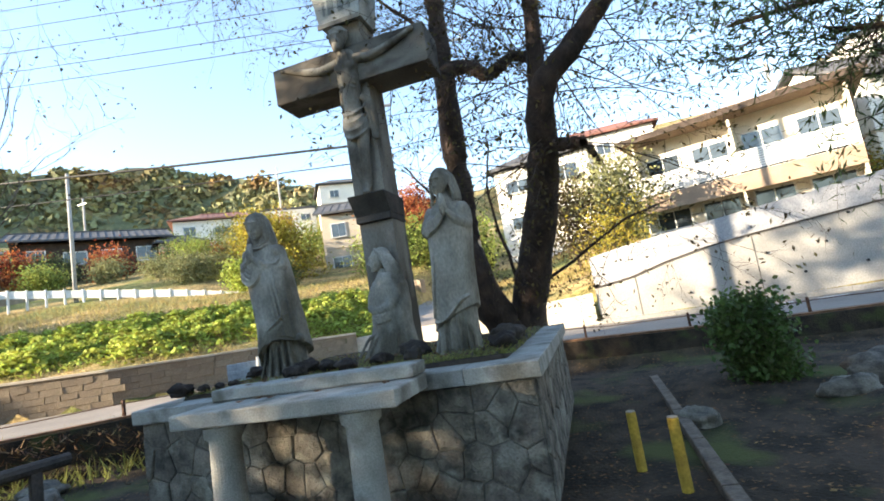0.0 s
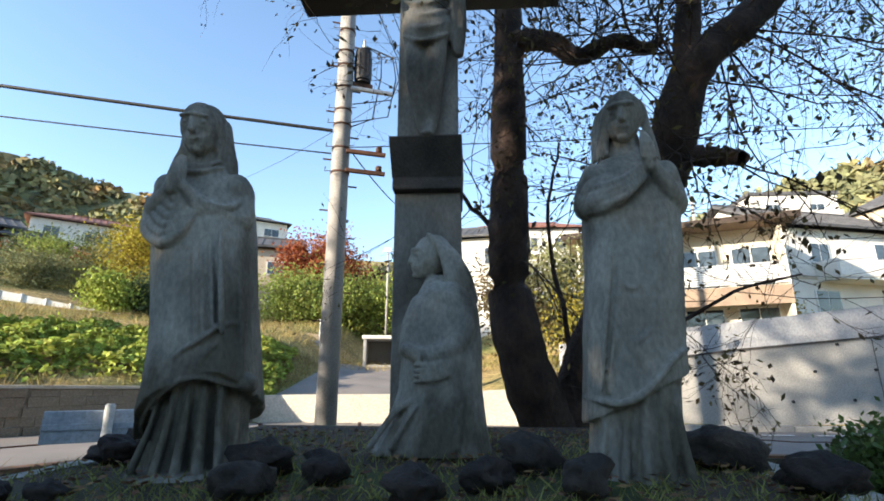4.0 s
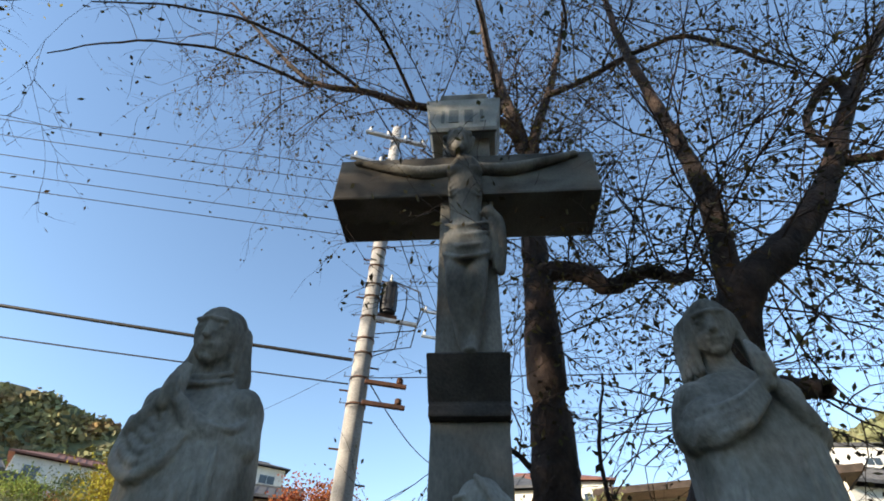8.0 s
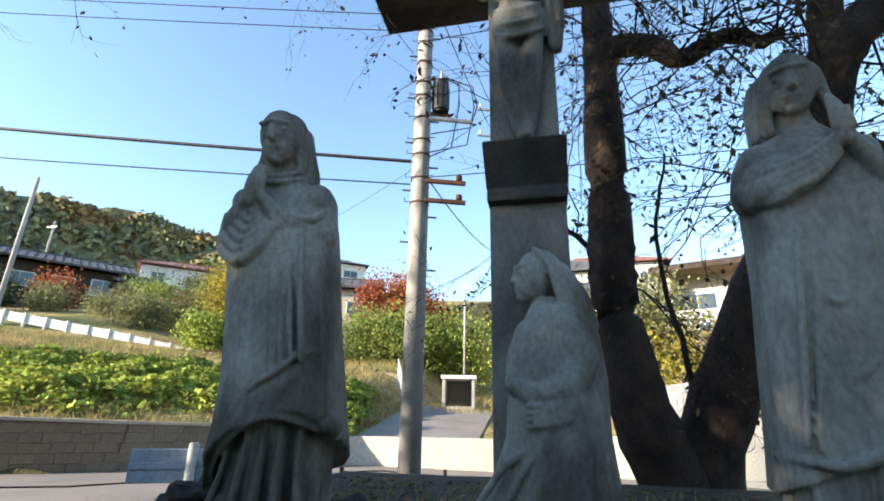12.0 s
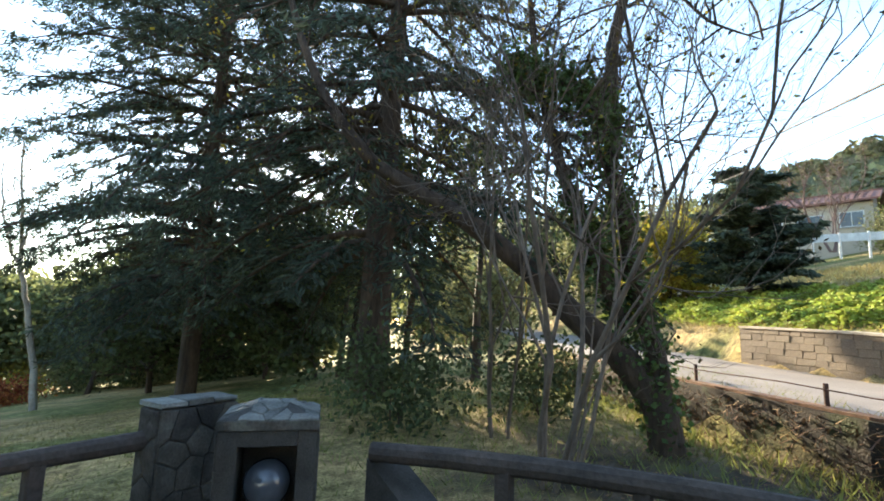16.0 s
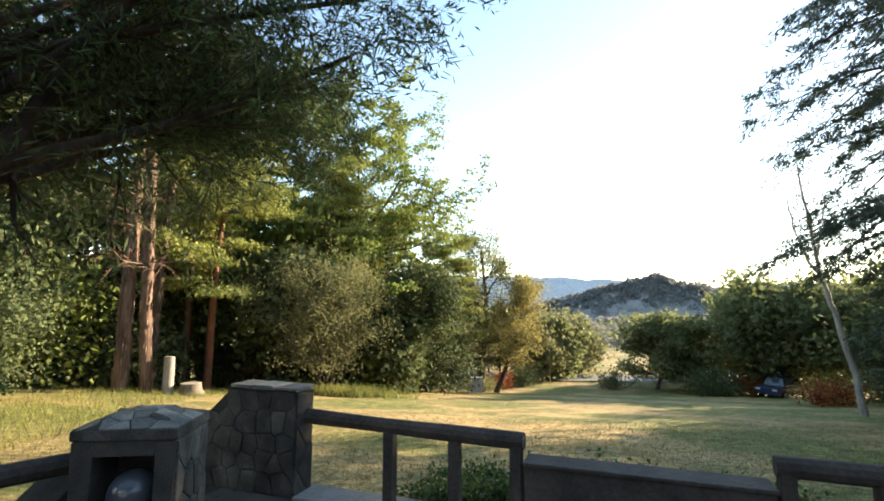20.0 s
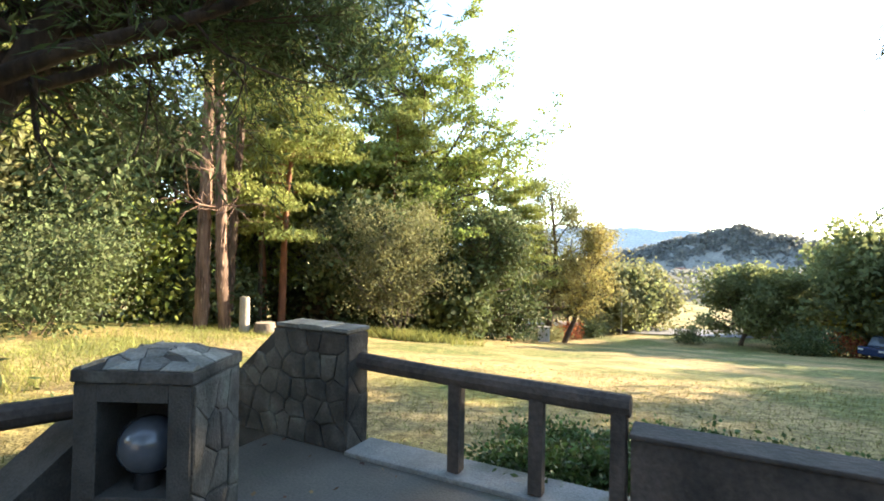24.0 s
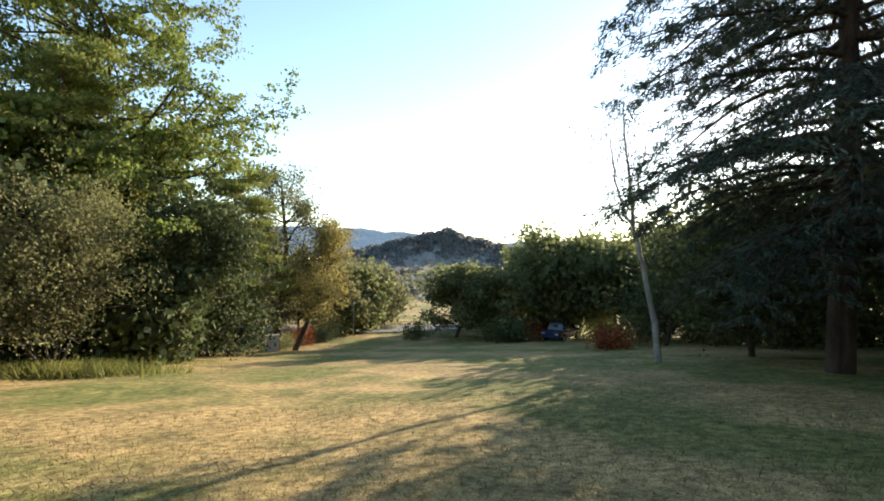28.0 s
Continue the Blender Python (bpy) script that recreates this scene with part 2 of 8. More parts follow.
# distance haze is mixed into this leaf colour
M_HAZELEAF = material("haze_painted_foliage", (0.21, 0.215, 0.20), (0.17, 0.175, 0.165), scale=0.05, fine=0.4, bump=0, island=0.12, translucent=0.5)
M_MARK = material("cut_letters", (0.20, 0.21, 0.20), (0.13, 0.135, 0.13), scale=4, fine=60)
M_CAPSTONE = material("pale_cap_stone", (0.27, 0.27, 0.24), (0.13, 0.13, 0.115), scale=5, fine=50, bump=0.5, obrand=0.3)
M_GREYBARK = material("grey_bark", (0.23, 0.18, 0.14), (0.11, 0.085, 0.065), scale=5, fine=26, bump=0.8, stretch=(1, 1, 0.3))
M_EDGEGRASS = material("long_green_grass", (0.32, 0.31, 0.09), (0.16, 0.18, 0.05), scale=0.5, fine=12, bump=0, island=0.4, translucent=0.35)
M_DRYLEAF = material("dead_leaves", (0.24, 0.13, 0.06), (0.11, 0.06, 0.03), scale=2, fine=20, bump=0, island=0.5)
M_CUTWOOD = material("cut_end_grain", (0.44, 0.36, 0.26), (0.30, 0.24, 0.17), scale=8, fine=50, bump=0.2)
M_CUTWOOD2 = material("pale_barkless_wood", (0.42, 0.38, 0.33), (0.27, 0.24, 0.20), scale=4, fine=30, bump=0.4, stretch=(1, 1, 0.2))
M_PARKLANE = material("park_lane_asphalt", (0.22, 0.21, 0.20), (0.16, 0.155, 0.15), scale=0.5, fine=30, bump=0.1)
M_CARBLUE = material("dark_blue_car_paint", (0.03, 0.05, 0.12), (0.025, 0.04, 0.10), scale=2, fine=10, bump=0, rough=0.25, spec=0.6)
# blue-grey wall colour with the air's haze painted in
M_HAZEWALL = material("haze_painted_wall", (0.42, 0.46, 0.52), (0.36, 0.40, 0.46), scale=0.3, fine=2, bump=0)
# darker copy of rubble_stone: shade of the backlit pillars is put into it
M_BACKLITRUBBLE = material("backlit_rubble_stone", (0.125, 0.112, 0.095), (0.045, 0.042, 0.036), scale=5, fine=50, bump=0.5, obrand=0.3, third=(0.17, 0.165, 0.14), third_scale=4.5, third_at=0.64)
# mortar darkened to go with the backlit stones
M_DARKMORTAR = material("dark_mortar", (0.09, 0.083, 0.073), (0.05, 0.046, 0.04), scale=6, fine=80, bump=0.4)
M_BARKSHRED = material("bark_shreds", (0.27, 0.18, 0.135), (0.11, 0.07, 0.05), scale=3, fine=30, bump=0, island=0.4)
M_BUSHLEAF = material("glossy_bush_leaves", (0.13, 0.19, 0.05), (0.05, 0.085, 0.025), scale=0.8, fine=9, bump=0, island=0.5, translucent=0.3, rough=0.5)
M_PARKLEAF = material("park_tree_leaves", (0.24, 0.26, 0.11), (0.12, 0.14, 0.06), scale=0.3, fine=6, bump=0, island=0.3, translucent=0.6)


# ---- mesh helpers ----
def mesh_ob(name, verts, faces, mat, parent=None, label="", smooth=False):
    me = bpy.data.meshes.new(name)
    me.from_pydata([tuple(v) for v in verts], [], faces)
    if smooth:
        me.polygons.foreach_set("use_smooth", [True] * len(me.polygons))
    me.materials.append(mat)
    ob = new(name, me)
    if parent:
        ob.parent = parent
    if label:
        ob["label"] = label
    return ob


def np_mesh(name, v, f, mat, parent=None, label="", smooth=False):
    """A mesh from arrays: v (n,3), f (m,k) all faces with k corners."""
    me = bpy.data.meshes.new(name)
    v, f = np.asarray(v, np.float32), np.asarray(f, np.int32)
    k = f.shape[1]
    me.vertices.add(len(v))
    me.vertices.foreach_set("co", v.ravel())
    me.loops.add(f.size)
    me.loops.foreach_set("vertex_index", f.ravel())
    me.polygons.add(len(f))
    me.polygons.foreach_set("loop_start", np.arange(0, f.size, k, dtype=np.int32))
    me.polygons.foreach_set("loop_total", np.full(len(f), k, np.int32))
    if smooth:
        me.polygons.foreach_set("use_smooth", np.ones(len(f), bool))
    me.materials.append(mat)
    me.update(calc_edges=True)
    ob = new(name, me)
    if parent:
        ob.parent = parent
    if label:
        ob["label"] = label
    return ob


def part(name, bm, mat, parent=None, label="", smooth=False):
    me = bpy.data.meshes.new(name)
    bm.to_mesh(me)
    bm.free()
    if smooth:
        me.polygons.foreach_set("use_smooth", [True] * len(me.polygons))
    me.materials.append(mat)
    ob = new(name, me)
    if parent:
        ob.parent = parent
    if label:
        ob["label"] = label
    return ob


def thing(name, label, category, at=(0, 0, 0), rz=0.0, group="", kind=""):
    e = new(name)
    e.matrix_world = pose(*at, 0, 0, rz)
    return tagged(e, label, category, group, kind)


def block(x0, x1, y0, y1, z0, z1, bevel=0.0, jitter=0.0, seed=0, taper=0.0):
    """A bmesh cuboid, bevelled and a little uneven."""
    bm = bmesh.new()
    bmesh.ops.create_cube(bm, size=1.0)
    cx, cy = (x0 + x1) / 2, (y0 + y1) / 2
    for v in bm.verts:
        k = 1 - taper if v.co.z > 0 else 1
        v.co = Vector((cx + v.co.x * (x1 - x0) * k, cy + v.co.y * (y1 - y0) * k, (z0 + z1) / 2 + v.co.z * (z1 - z0)))
    if bevel:
        bmesh.ops.bevel(bm, geom=bm.edges[:], offset=bevel, segments=2, profile=0.6, affect='EDGES')
    if jitter:
        r = random.Random(seed)
        for v in bm.verts:
            v.co += Vector((r.uniform(-1, 1), r.uniform(-1, 1), r.uniform(-1, 1))) * jitter
    return bm


def cyl(r0, r1, z0, z1, n=20, at=(0, 0), bevel=0.0):
    bm = bmesh.new()
    bmesh.ops.create_cone(bm, cap_ends=True, segments=n, radius1=r0, radius2=r1, depth=z1 - z0)
    bmesh.ops.translate(bm, verts=bm.verts, vec=(at[0], at[1], (z0 + z1) / 2))
    if bevel:
        es = [e for e in bm.edges if abs(e.verts[0].co.z - e.verts[1].co.z) < 1e-5]
        bmesh.ops.bevel(bm, geom=es, offset=bevel, segments=2, affect='EDGES')
    return bm


def lump(radius, at, squash=(1, 1, 1), rough=0.25, seed=0, sub=2):
    """An uneven rounded boulder."""
    bm = bmesh.new()
    bmesh.ops.create_icosphere(bm, subdivisions=sub, radius=1.0)
    off = Vector((seed * 3.1, seed * 1.7, seed * 0.9))
    for v in bm.verts:
        k = 1 + rough * noise.noise(v.co * 1.6 + off) + rough * 0.5 * noise.noise(v.co * 4 + off)
        v.co = Vector((at[0] + v.co.x * k * radius * squash[0], at[1] + v.co.y * k * radius * squash[1], at[2] + v.co.z * k * radius * squash[2]))
    return bm


def tubes(lines, sides=6):
    """Arrays of one mesh of tapered tubes. lines: (points, radii)."""
    vs, fs, base = [], [], 0
    most = sides
    for pts, rad in lines:
        sides = most if rad[0] > 0.05 or most > 9 else min(most, 5) if rad[0] > 0.02 else min(most, 3)
        ang = np.linspace(0, 2 * np.pi, sides, endpoint=False)
        ca, sa = np.cos(ang)[:, None], np.sin(ang)[:, None]
        p = np.asarray(pts, float)
        d = np.gradient(p, axis=0)
        d /= np.linalg.norm(d, axis=1)[:, None] + 1e-9
        ref = np.array([0.0, 0, 1]) if abs(d[0, 2]) < 0.9 else np.array([1.0, 0, 0])
        for i in range(len(p)):
            u = np.cross(d[i], ref)
            u /= np.linalg.norm(u) + 1e-9
            w = np.cross(d[i], u)
            vs.append(p[i] + rad[i] * (ca * u + sa * w))
        n = len(p)
        for i in range(n - 1):
            a = base + i * sides
            for j in range(sides):
                k = (j + 1) % sides
                fs.append((a + j, a + k, a + sides + k, a + sides + j))
        base += n * sides
    return np.concatenate(vs), np.array(fs)


def cards(rng, centres, length, width, droop=0.0, spread=1.0, along=None):
    """Small four-cornered leaves at the centres, turned at random; along: a main direction for each."""
    c = np.asarray(centres, float)
    n = len(c)
    a = rng.normal(size=(n, 3))
    if along is not None:
        a = np.asarray(along) + a * spread * 0.5
    a[:, 2] -= droop
    a /= np.linalg.norm(a, axis=1)[:, None] + 1e-9
    b = np.cross(a, rng.normal(size=(n, 3)))
    b /= np.linalg.norm(b, axis=1)[:, None] + 1e-9
    ln = (length * rng.uniform(0.6, 1.3, n))[:, None]
    wd = (width * rng.uniform(0.6, 1.3, n))[:, None]
    v = np.stack([c - a * ln / 2, c + b * wd / 2, c + a * ln / 2, c - b * wd / 2], 1).reshape(-1, 3)
    f = np.arange(4 * n).reshape(n, 4)
    return v, f


def limb(rng, start, way, length, r0, r1, bend=0.25, up=0.1, steps=6):
    pts, d = [np.array(start, float)], np.array(way, float)
    d /= np.linalg.norm(d)
    for _ in range(steps):
        d = d + rng.normal(size=3) * bend * 0.5 + np.array([0, 0, up * 0.3])
        d /= np.linalg.norm(d)
        pts.append(pts[-1] + d * length / steps)
    return np.array(pts), np.linspace(r0, r1, steps + 1)


def branching(rng, start, way, length, r0, depth, kids=3, ratio=0.62, angle=0.75, bend=0.3, up=0.15, thin=0.55, first=0.35):
    """Tapered limbs that fork down to twigs. Gives the lines, and the points along the outer twigs with their ways."""
    lines, tips = [], []

    def go(s, w, ln, r, k):
        pts, rad = limb(rng, s, w, ln, r, r * (thin if k else 0.25), bend, up, 5 if k else 4)
        lines.append((pts, rad))
        if k <= 1:
            tips.extend((q, pts[-1] - pts[-2]) for q in pts[1:])
        if k == 0:
            return
        for i in range(kids):
            f = first + (1 - first) * (i + 1) / kids
            j = min(int(f * (len(pts) - 1)), len(pts) - 1)
            d = pts[j] - pts[j - 1]
            d = d / (np.linalg.norm(d) + 1e-9) + rng.normal(size=3) * angle
            go(pts[j], d, ln * ratio * rng.uniform(0.7, 1.2), max(rad[j] * 0.75, 0.003), k - 1)

    go(start, way, length, r0, depth)
    return lines, tips


# ---- ground, road, distance ----
def smooth(a, b, v):
    k = np.clip((v - a) / (b - a), 0, 1)
    return k * k * (3 - 2 * k)


ROAD = [(-44, -8, 1.0), (-24, -1.5, 0.8), (-14, 1.4, 0.68), (-10.6, 2.9, 0.62), (-7.8, 4.3, 0.60), (-5.8, 5.8, 0.60), (-4.5, 7.4, 0.60), (-3.0, 8.8, 0.58), (0.5, 9.6, 0.48), (5, 9.5, 0.36), (20, 9.4, 0.3), (60, 11, 0.2)]


def road_dist(x, y):
    """Signed distance from the road's middle (positive on the hill side) and the road's height there."""
    best = np.full(np.shape(x), 1e9)
    side, hgt = np.zeros(np.shape(x)), np.zeros(np.shape(x))
    for (ax, ay, az), (bx, by, bz) in zip(ROAD, ROAD[1:]):
        dx, dy = bx - ax, by - ay
        ln = math.hypot(dx, dy)
        k = np.clip(((x - ax) * dx + (y - ay) * dy) / ln ** 2, 0, 1)
        px, py = x - (ax + k * dx), y - (ay + k * dy)
        d = np.hypot(px, py)
        s = np.sign(dx * py - dy * px)
        near = d < best
        best, side, hgt = np.where(near, d, best), np.where(near, s, side), np.where(near, az + k * (bz - az), hgt)
    return best * np.where(side == 0, 1, side), hgt


def height(x, y):
    x, y = np.asarray(x, float), np.asarray(y, float)
    south = np.where(y < -5, -0.1 - 0.142 * (-y - 5), -0.06)
    south = np.where(y < -45, -5.8 - 0.03 * (-y - 45), south) + 0.035 * np.clip(x, 0, 40) * smooth(6, 18, -y)
    south = np.where(y < -120, -8.05 - 0.02 * (-y - 120), south)
    d, rh = road_dist(x, y)
    z = np.where(d > -2.2, rh - 0.06, south)
    east = smooth(0, 3, x)
    slope = 0.25 - 0.06 * smooth(-26, -16, x)
    dell = smooth(-7.0, -4.6, x)
    west_hill = smooth(2.05, 2.35, d) * (0.78 - 0.55 * dell) + np.clip(d - 2.3, 0, 5.7) * (0.225 - 0.06 * dell) + np.clip(d - 8, 0, 250) * (slope - 0.08 * dell * smooth(30, 16, d))
    east_hill = smooth(2.3, 2.6, d) * 1.2 + np.clip(d - 3, 0, 250) * 0.08 + np.clip(d - 17, 0, 250) * 0.24
    return z + np.where(d > 2.05, west_hill * (1 - east) + east_hill * east, 0)


def grid_lines(lo, hi, fine_lo, fine_hi, fine, growth=1.22):
    v, s = [fine_hi], fine
    while v[-1] < hi:
        s *= growth
        v.append(v[-1] + s)
    w, s = [fine_lo], fine
    while w[-1] > lo:
        s *= growth
        w.append(w[-1] - s)
    return np.array(w[::-1] + list(np.arange(fine_lo + fine, fine_hi, fine)) + v)


def sheet(name, xs, ys, fn, mat, label, category, kind="structure", parent=None):
    gx, gy = np.meshgrid(xs, ys)
    v = np.stack([gx.ravel(), gy.ravel(), fn(gx, gy).ravel()], 1)
    n = len(xs)
    i = np.arange((len(ys) - 1) * (n - 1))
    a = (i // (n - 1)) * n + i % (n - 1)
    f = np.stack([a, a + 1, a + n + 1, a + n], 1)
    return tagged(np_mesh(name, v, f, mat, smooth=True), label, category, kind=kind)


def ground_material():
    """Dry lawn in straw and green, worn to dark soil and leaf litter round the calvary."""
    m = bpy.data.materials.new("dry_lawn")
    m.use_nodes = True
    n, l = m.node_tree.nodes, m.node_tree.links
    p = n["Principled BSDF"]
    p.inputs["Roughness"].default_value, p.inputs["Specular IOR Level"].default_value = 0.95, 0.15
    tc = n.new("ShaderNodeTexCoord")

    def tex(scale, detail=5):
        q = n.new("ShaderNodeTexNoise")
        q.inputs["Scale"].default_value, q.inputs["Detail"].default_value = scale, detail
        l.new(tc.outputs["Object"], q.inputs[0])
        return q.outputs[0]

    def span(src, a, b, c=0.0, d=1.0):
        q = n.new("ShaderNodeMapRange")
        for i, v in enumerate((a, b, c, d)):
            q.inputs[i + 1].default_value = v
        l.new(src, q.inputs[0])
        return q.outputs[0]

    def mix(f, a, b, kind='MIX'):
        q = n.new("ShaderNodeMixRGB")
        q.blend_type = kind
        for i, v in enumerate((f, a, b)):
            if isinstance(v, tuple):
                q.inputs[i].default_value = (*v, 1)
            elif isinstance(v, float):
                q.inputs[i].default_value = v
            else:
                l.new(v, q.inputs[i])
        return q.outputs[0]
    straw = mix(span(tex(0.9), 0.35, 0.65), (0.46, 0.32, 0.14), (0.26, 0.20, 0.085))
    green = mix(span(tex(2.2), 0.35, 0.65), (0.12, 0.14, 0.04), (0.24, 0.22, 0.075))
    lawn = mix(span(tex(0.22, 7), 0.45, 0.58), straw, green)
    lawn = mix(1.0, lawn, span(tex(7.0, 6), 0.3, 0.7, 0.45, 1.45), 'MULTIPLY')
    lawn = mix(1.0, lawn, span(tex(38.0, 3), 0.3, 0.7, 0.5, 1.4), 'MULTIPLY')
    soil = mix(span(tex(3.0), 0.4, 0.6), (0.075, 0.055, 0.04), (0.035, 0.028, 0.02))
    soil = mix(span(tex(22.0), 0.60, 0.68), soil, (0.20, 0.11, 0.055))
    soil = mix(span(tex(0.7), 0.55, 0.65), soil, (0.09, 0.10, 0.035))
    sep = n.new("ShaderNodeSeparateXYZ")
    l.new(tc.outputs["Object"], sep.inputs[0])
    add = n.new("ShaderNodeMath")
    add.operation = 'ADD'
    l.new(sep.outputs["Y"], add.inputs[0])
    l.new(span(tex(0.6), 0.3, 0.7, -1.6, 1.6), add.inputs[1])
    up = span(add.outputs[0], -2.2, -0.6)
    dn = span(sep.outputs["Y"], 7.0, 8.5, 1.0, 0.0)
    wx = span(sep.outputs["X"], -9.5, -6.5)
    mul = mix(1.0, mix(1.0, up, dn, 'MULTIPLY'), wx, 'MULTIPLY')
    l.new(mix(mul, lawn, soil), p.inputs["Base Color"])
    b = n.new("ShaderNodeBump")
    b.inputs["Strength"].default_value, b.inputs["Distance"].default_value = 0.8, 0.03
    l.new(tex(30.0, 4), b.inputs["Height"])
    l.new(b.outputs[0], p.inputs["Normal"])
    return m


def ground_z(x, y):
    bump_ = 0.03 * np.sin(x * 1.3 + 0.7 * y) * np.sin(y * 0.9 - 0.4 * x)
    flat = (np.abs(x) < 5) & (y > -6.2) & (y < 4)
    return height(x, y) + np.where(flat, -0.06, bump_)


M_GROUND = ground_material()
sheet("ground", grid_lines(-900, 700, -24, 26, 0.5), grid_lines(-2500, 500, -50, 16, 0.5), ground_z, M_GROUND, "dry autumn lawn sloping away, straw yellow and green", "lawn")
rv, rf = [], []
for i, (x, y, z) in enumerate(ROAD):
    a, b = ROAD[max(i - 1, 0)], ROAD[min(i + 1, len(ROAD) - 1)]
    t = Vector((b[0] - a[0], b[1] - a[1], 0)).normalized()
    nrm = Vector((-t.y, t.x, 0))
    for k in (-1.9, 1.98):
        rv.append((x + nrm.x * k, y + nrm.y * k, z))
for i in range(len(ROAD) - 1):
    rf.append((2 * i, 2 * i + 2, 2 * i + 3, 2 * i + 1))
tagged(mesh_ob("road", rv, rf, M_ASPHALT), "pale worn asphalt road along the hillside", "road", kind="structure")



def ridge(name, points, depth, mat, label, seed=0, bumps=1.0):
    """A wooded hill with a crown line of rounded tree tops. points: (x, y, z) along the crest."""
    rng = np.random.default_rng(seed)
    p = np.array(points, float)
    s = np.linspace(0, len(p) - 1, 160)
    c = np.stack([np.interp(s, range(len(p)), p[:, k]) for k in range(3)], 1)
    rows = []
    for k in np.linspace(0, 1, 26):
        q = c.copy()
        away = np.stack([c[:, 0], c[:, 1] + 3], 1)
        away /= np.linalg.norm(away, axis=1)[:, None]
        q[:, :2] -= away * depth * (1 - k) ** 1.0
        q[:, 2] = c[:, 2] * k ** 0.8 + (1 - k) * min(p[:, 2].min(), 0) - 2
        q[:, 2] += bumps * (rng.random(160) + 0.6 * np.sin(s * 9 + k * 20)) * (0.4 + k)
        rows.append(q)
    v = np.concatenate(rows)
    i = np.arange(25 * 159)
    a = (i // 159) * 160 + i % 159
    f = np.stack([a, a + 1, a + 161, a + 160], 1)
    return tagged(np_mesh(name, v, f, mat, smooth=True), label, "hill", kind="structure")


# both hill colours are paled to stand in for haze in the air
M_HAZE1 = material("haze_painted_wood", (0.25, 0.245, 0.22), (0.20, 0.195, 0.175), scale=0.06, fine=0.5, bump=0)
M_HAZE2 = material("haze_painted_far_hill", (0.48, 0.49, 0.49), (0.42, 0.43, 0.44), scale=0.02, fine=0.2, bump=0)
def ray_points(rows):
    """Places from (degrees clockwise from +y, distance, degrees up)."""
    return [(math.sin(radians(a)) * r, math.cos(radians(a)) * r - 0.5, 1.5 + r * math.tan(radians(e))) for a, r, e in rows]


WEST_CREST = [(-104, 300, 7), (-86, 260, 11), (-76, 245, 13.5), (-64, 240, 16.9), (-55, 240, 18.8), (-47, 240, 19.4), (-40, 235, 18.5), (-31, 200, 16.9), (-22, 200, 14.2), (-14, 210, 12.5), (-4, 220, 12.5), (8, 220, 12), (18, 220, 13.5), (28, 200, 17), (38, 190, 19), (50, 190, 17), (70, 190, 12)]
ridge("backdrop_hill_west", ray_points(WEST_CREST), 70, M_FAR, "wooded hillside in autumn colours above the houses", 3, 1.0)
SOUTH_CREST = [(-176, 450, -1.2), (-172, 450, 0.2), (-168, 450, 1.4), (-163.5, 450, 2.6), (-160, 450, 3.5), (-158, 450, 3.0), (-154, 450, 2.0), (-150, 450, 0.8), (-145, 450, -1)]
ridge("backdrop_hill_south", ray_points(SOUTH_CREST), 60, M_HAZE1, "wooded hill beyond the park, haze painted into its colour", 5, 1.0)
ridge("backdrop_hill_far", ray_points([(110, 1500, 2.6), (150, 1500, 3.0), (165, 1500, 3.2), (178, 1500, 3.3), (189, 1500, 3.5), (196, 1500, 3.0), (206, 1500, 2.2), (225, 1500, 2.4), (250, 1500, 2.2)]), 150, M_HAZE2, "distant hills on the horizon, paled with painted haze", 6, 3.0)


# the terrace railing has its own axes, turned a little from the calvary
TX, TY, TR = -0.685, -4.28, -16.5


def terrace_pose(x=0.0, y=0.0, z=0.0, rz=0.0):
    return pose(TX, TY, 0, 0, 0, TR) @ pose(x, y, z, 0, 0, rz)




# ---- irregular stone facing ----
def crazy_cells(w, h, cell, seed, gap):
    """Irregular polygons that fill w x h, each drawn in by the gap."""
    r = random.Random(seed)
    nx, ny = max(1, round(w / cell)), max(1, round(h / cell))
    pts = [((i + 0.5 + r.uniform(-0.42, 0.42) + (0.25 if j % 2 else -0.25)) * w / nx, (j + 0.5 + r.uniform(-0.38, 0.38)) * h / ny) for i in range(nx) for j in range(ny)]
    out = []
    for a in pts:
        poly = [(0.0, 0.0), (w, 0.0), (w, h), (0.0, h)]
        for q in pts:
            if q is a or math.hypot(q[0] - a[0], q[1] - a[1]) > cell * 3.5:
                continue
            mx, my, nxx, nyy = (a[0] + q[0]) / 2, (a[1] + q[1]) / 2, q[0] - a[0], q[1] - a[1]
            res = []
            for k in range(len(poly)):
                p0, p1 = poly[k], poly[(k + 1) % len(poly)]
                s0, s1 = (p0[0] - mx) * nxx + (p0[1] - my) * nyy, (p1[0] - mx) * nxx + (p1[1] - my) * nyy
                if s0 <= 0:
                    res.append(p0)
                if s0 * s1 < 0:
                    t = s0 / (s0 - s1)
                    res.append((p0[0] + (p1[0] - p0[0]) * t, p0[1] + (p1[1] - p0[1]) * t))
            poly = res
            if len(poly) < 3:
                break
        if len(poly) < 3:
            continue
        cx, cy = sum(p[0] for p in poly) / len(poly), sum(p[1] for p in poly) / len(poly)
        big = max(math.hypot(p[0] - cx, p[1] - cy) for p in poly)
        if big < 0.03:
            continue
        k = 1 - gap / big
        out.append(((cx, cy), [((p[0] - cx) * k, (p[1] - cy) * k) for p in poly]))
    return out


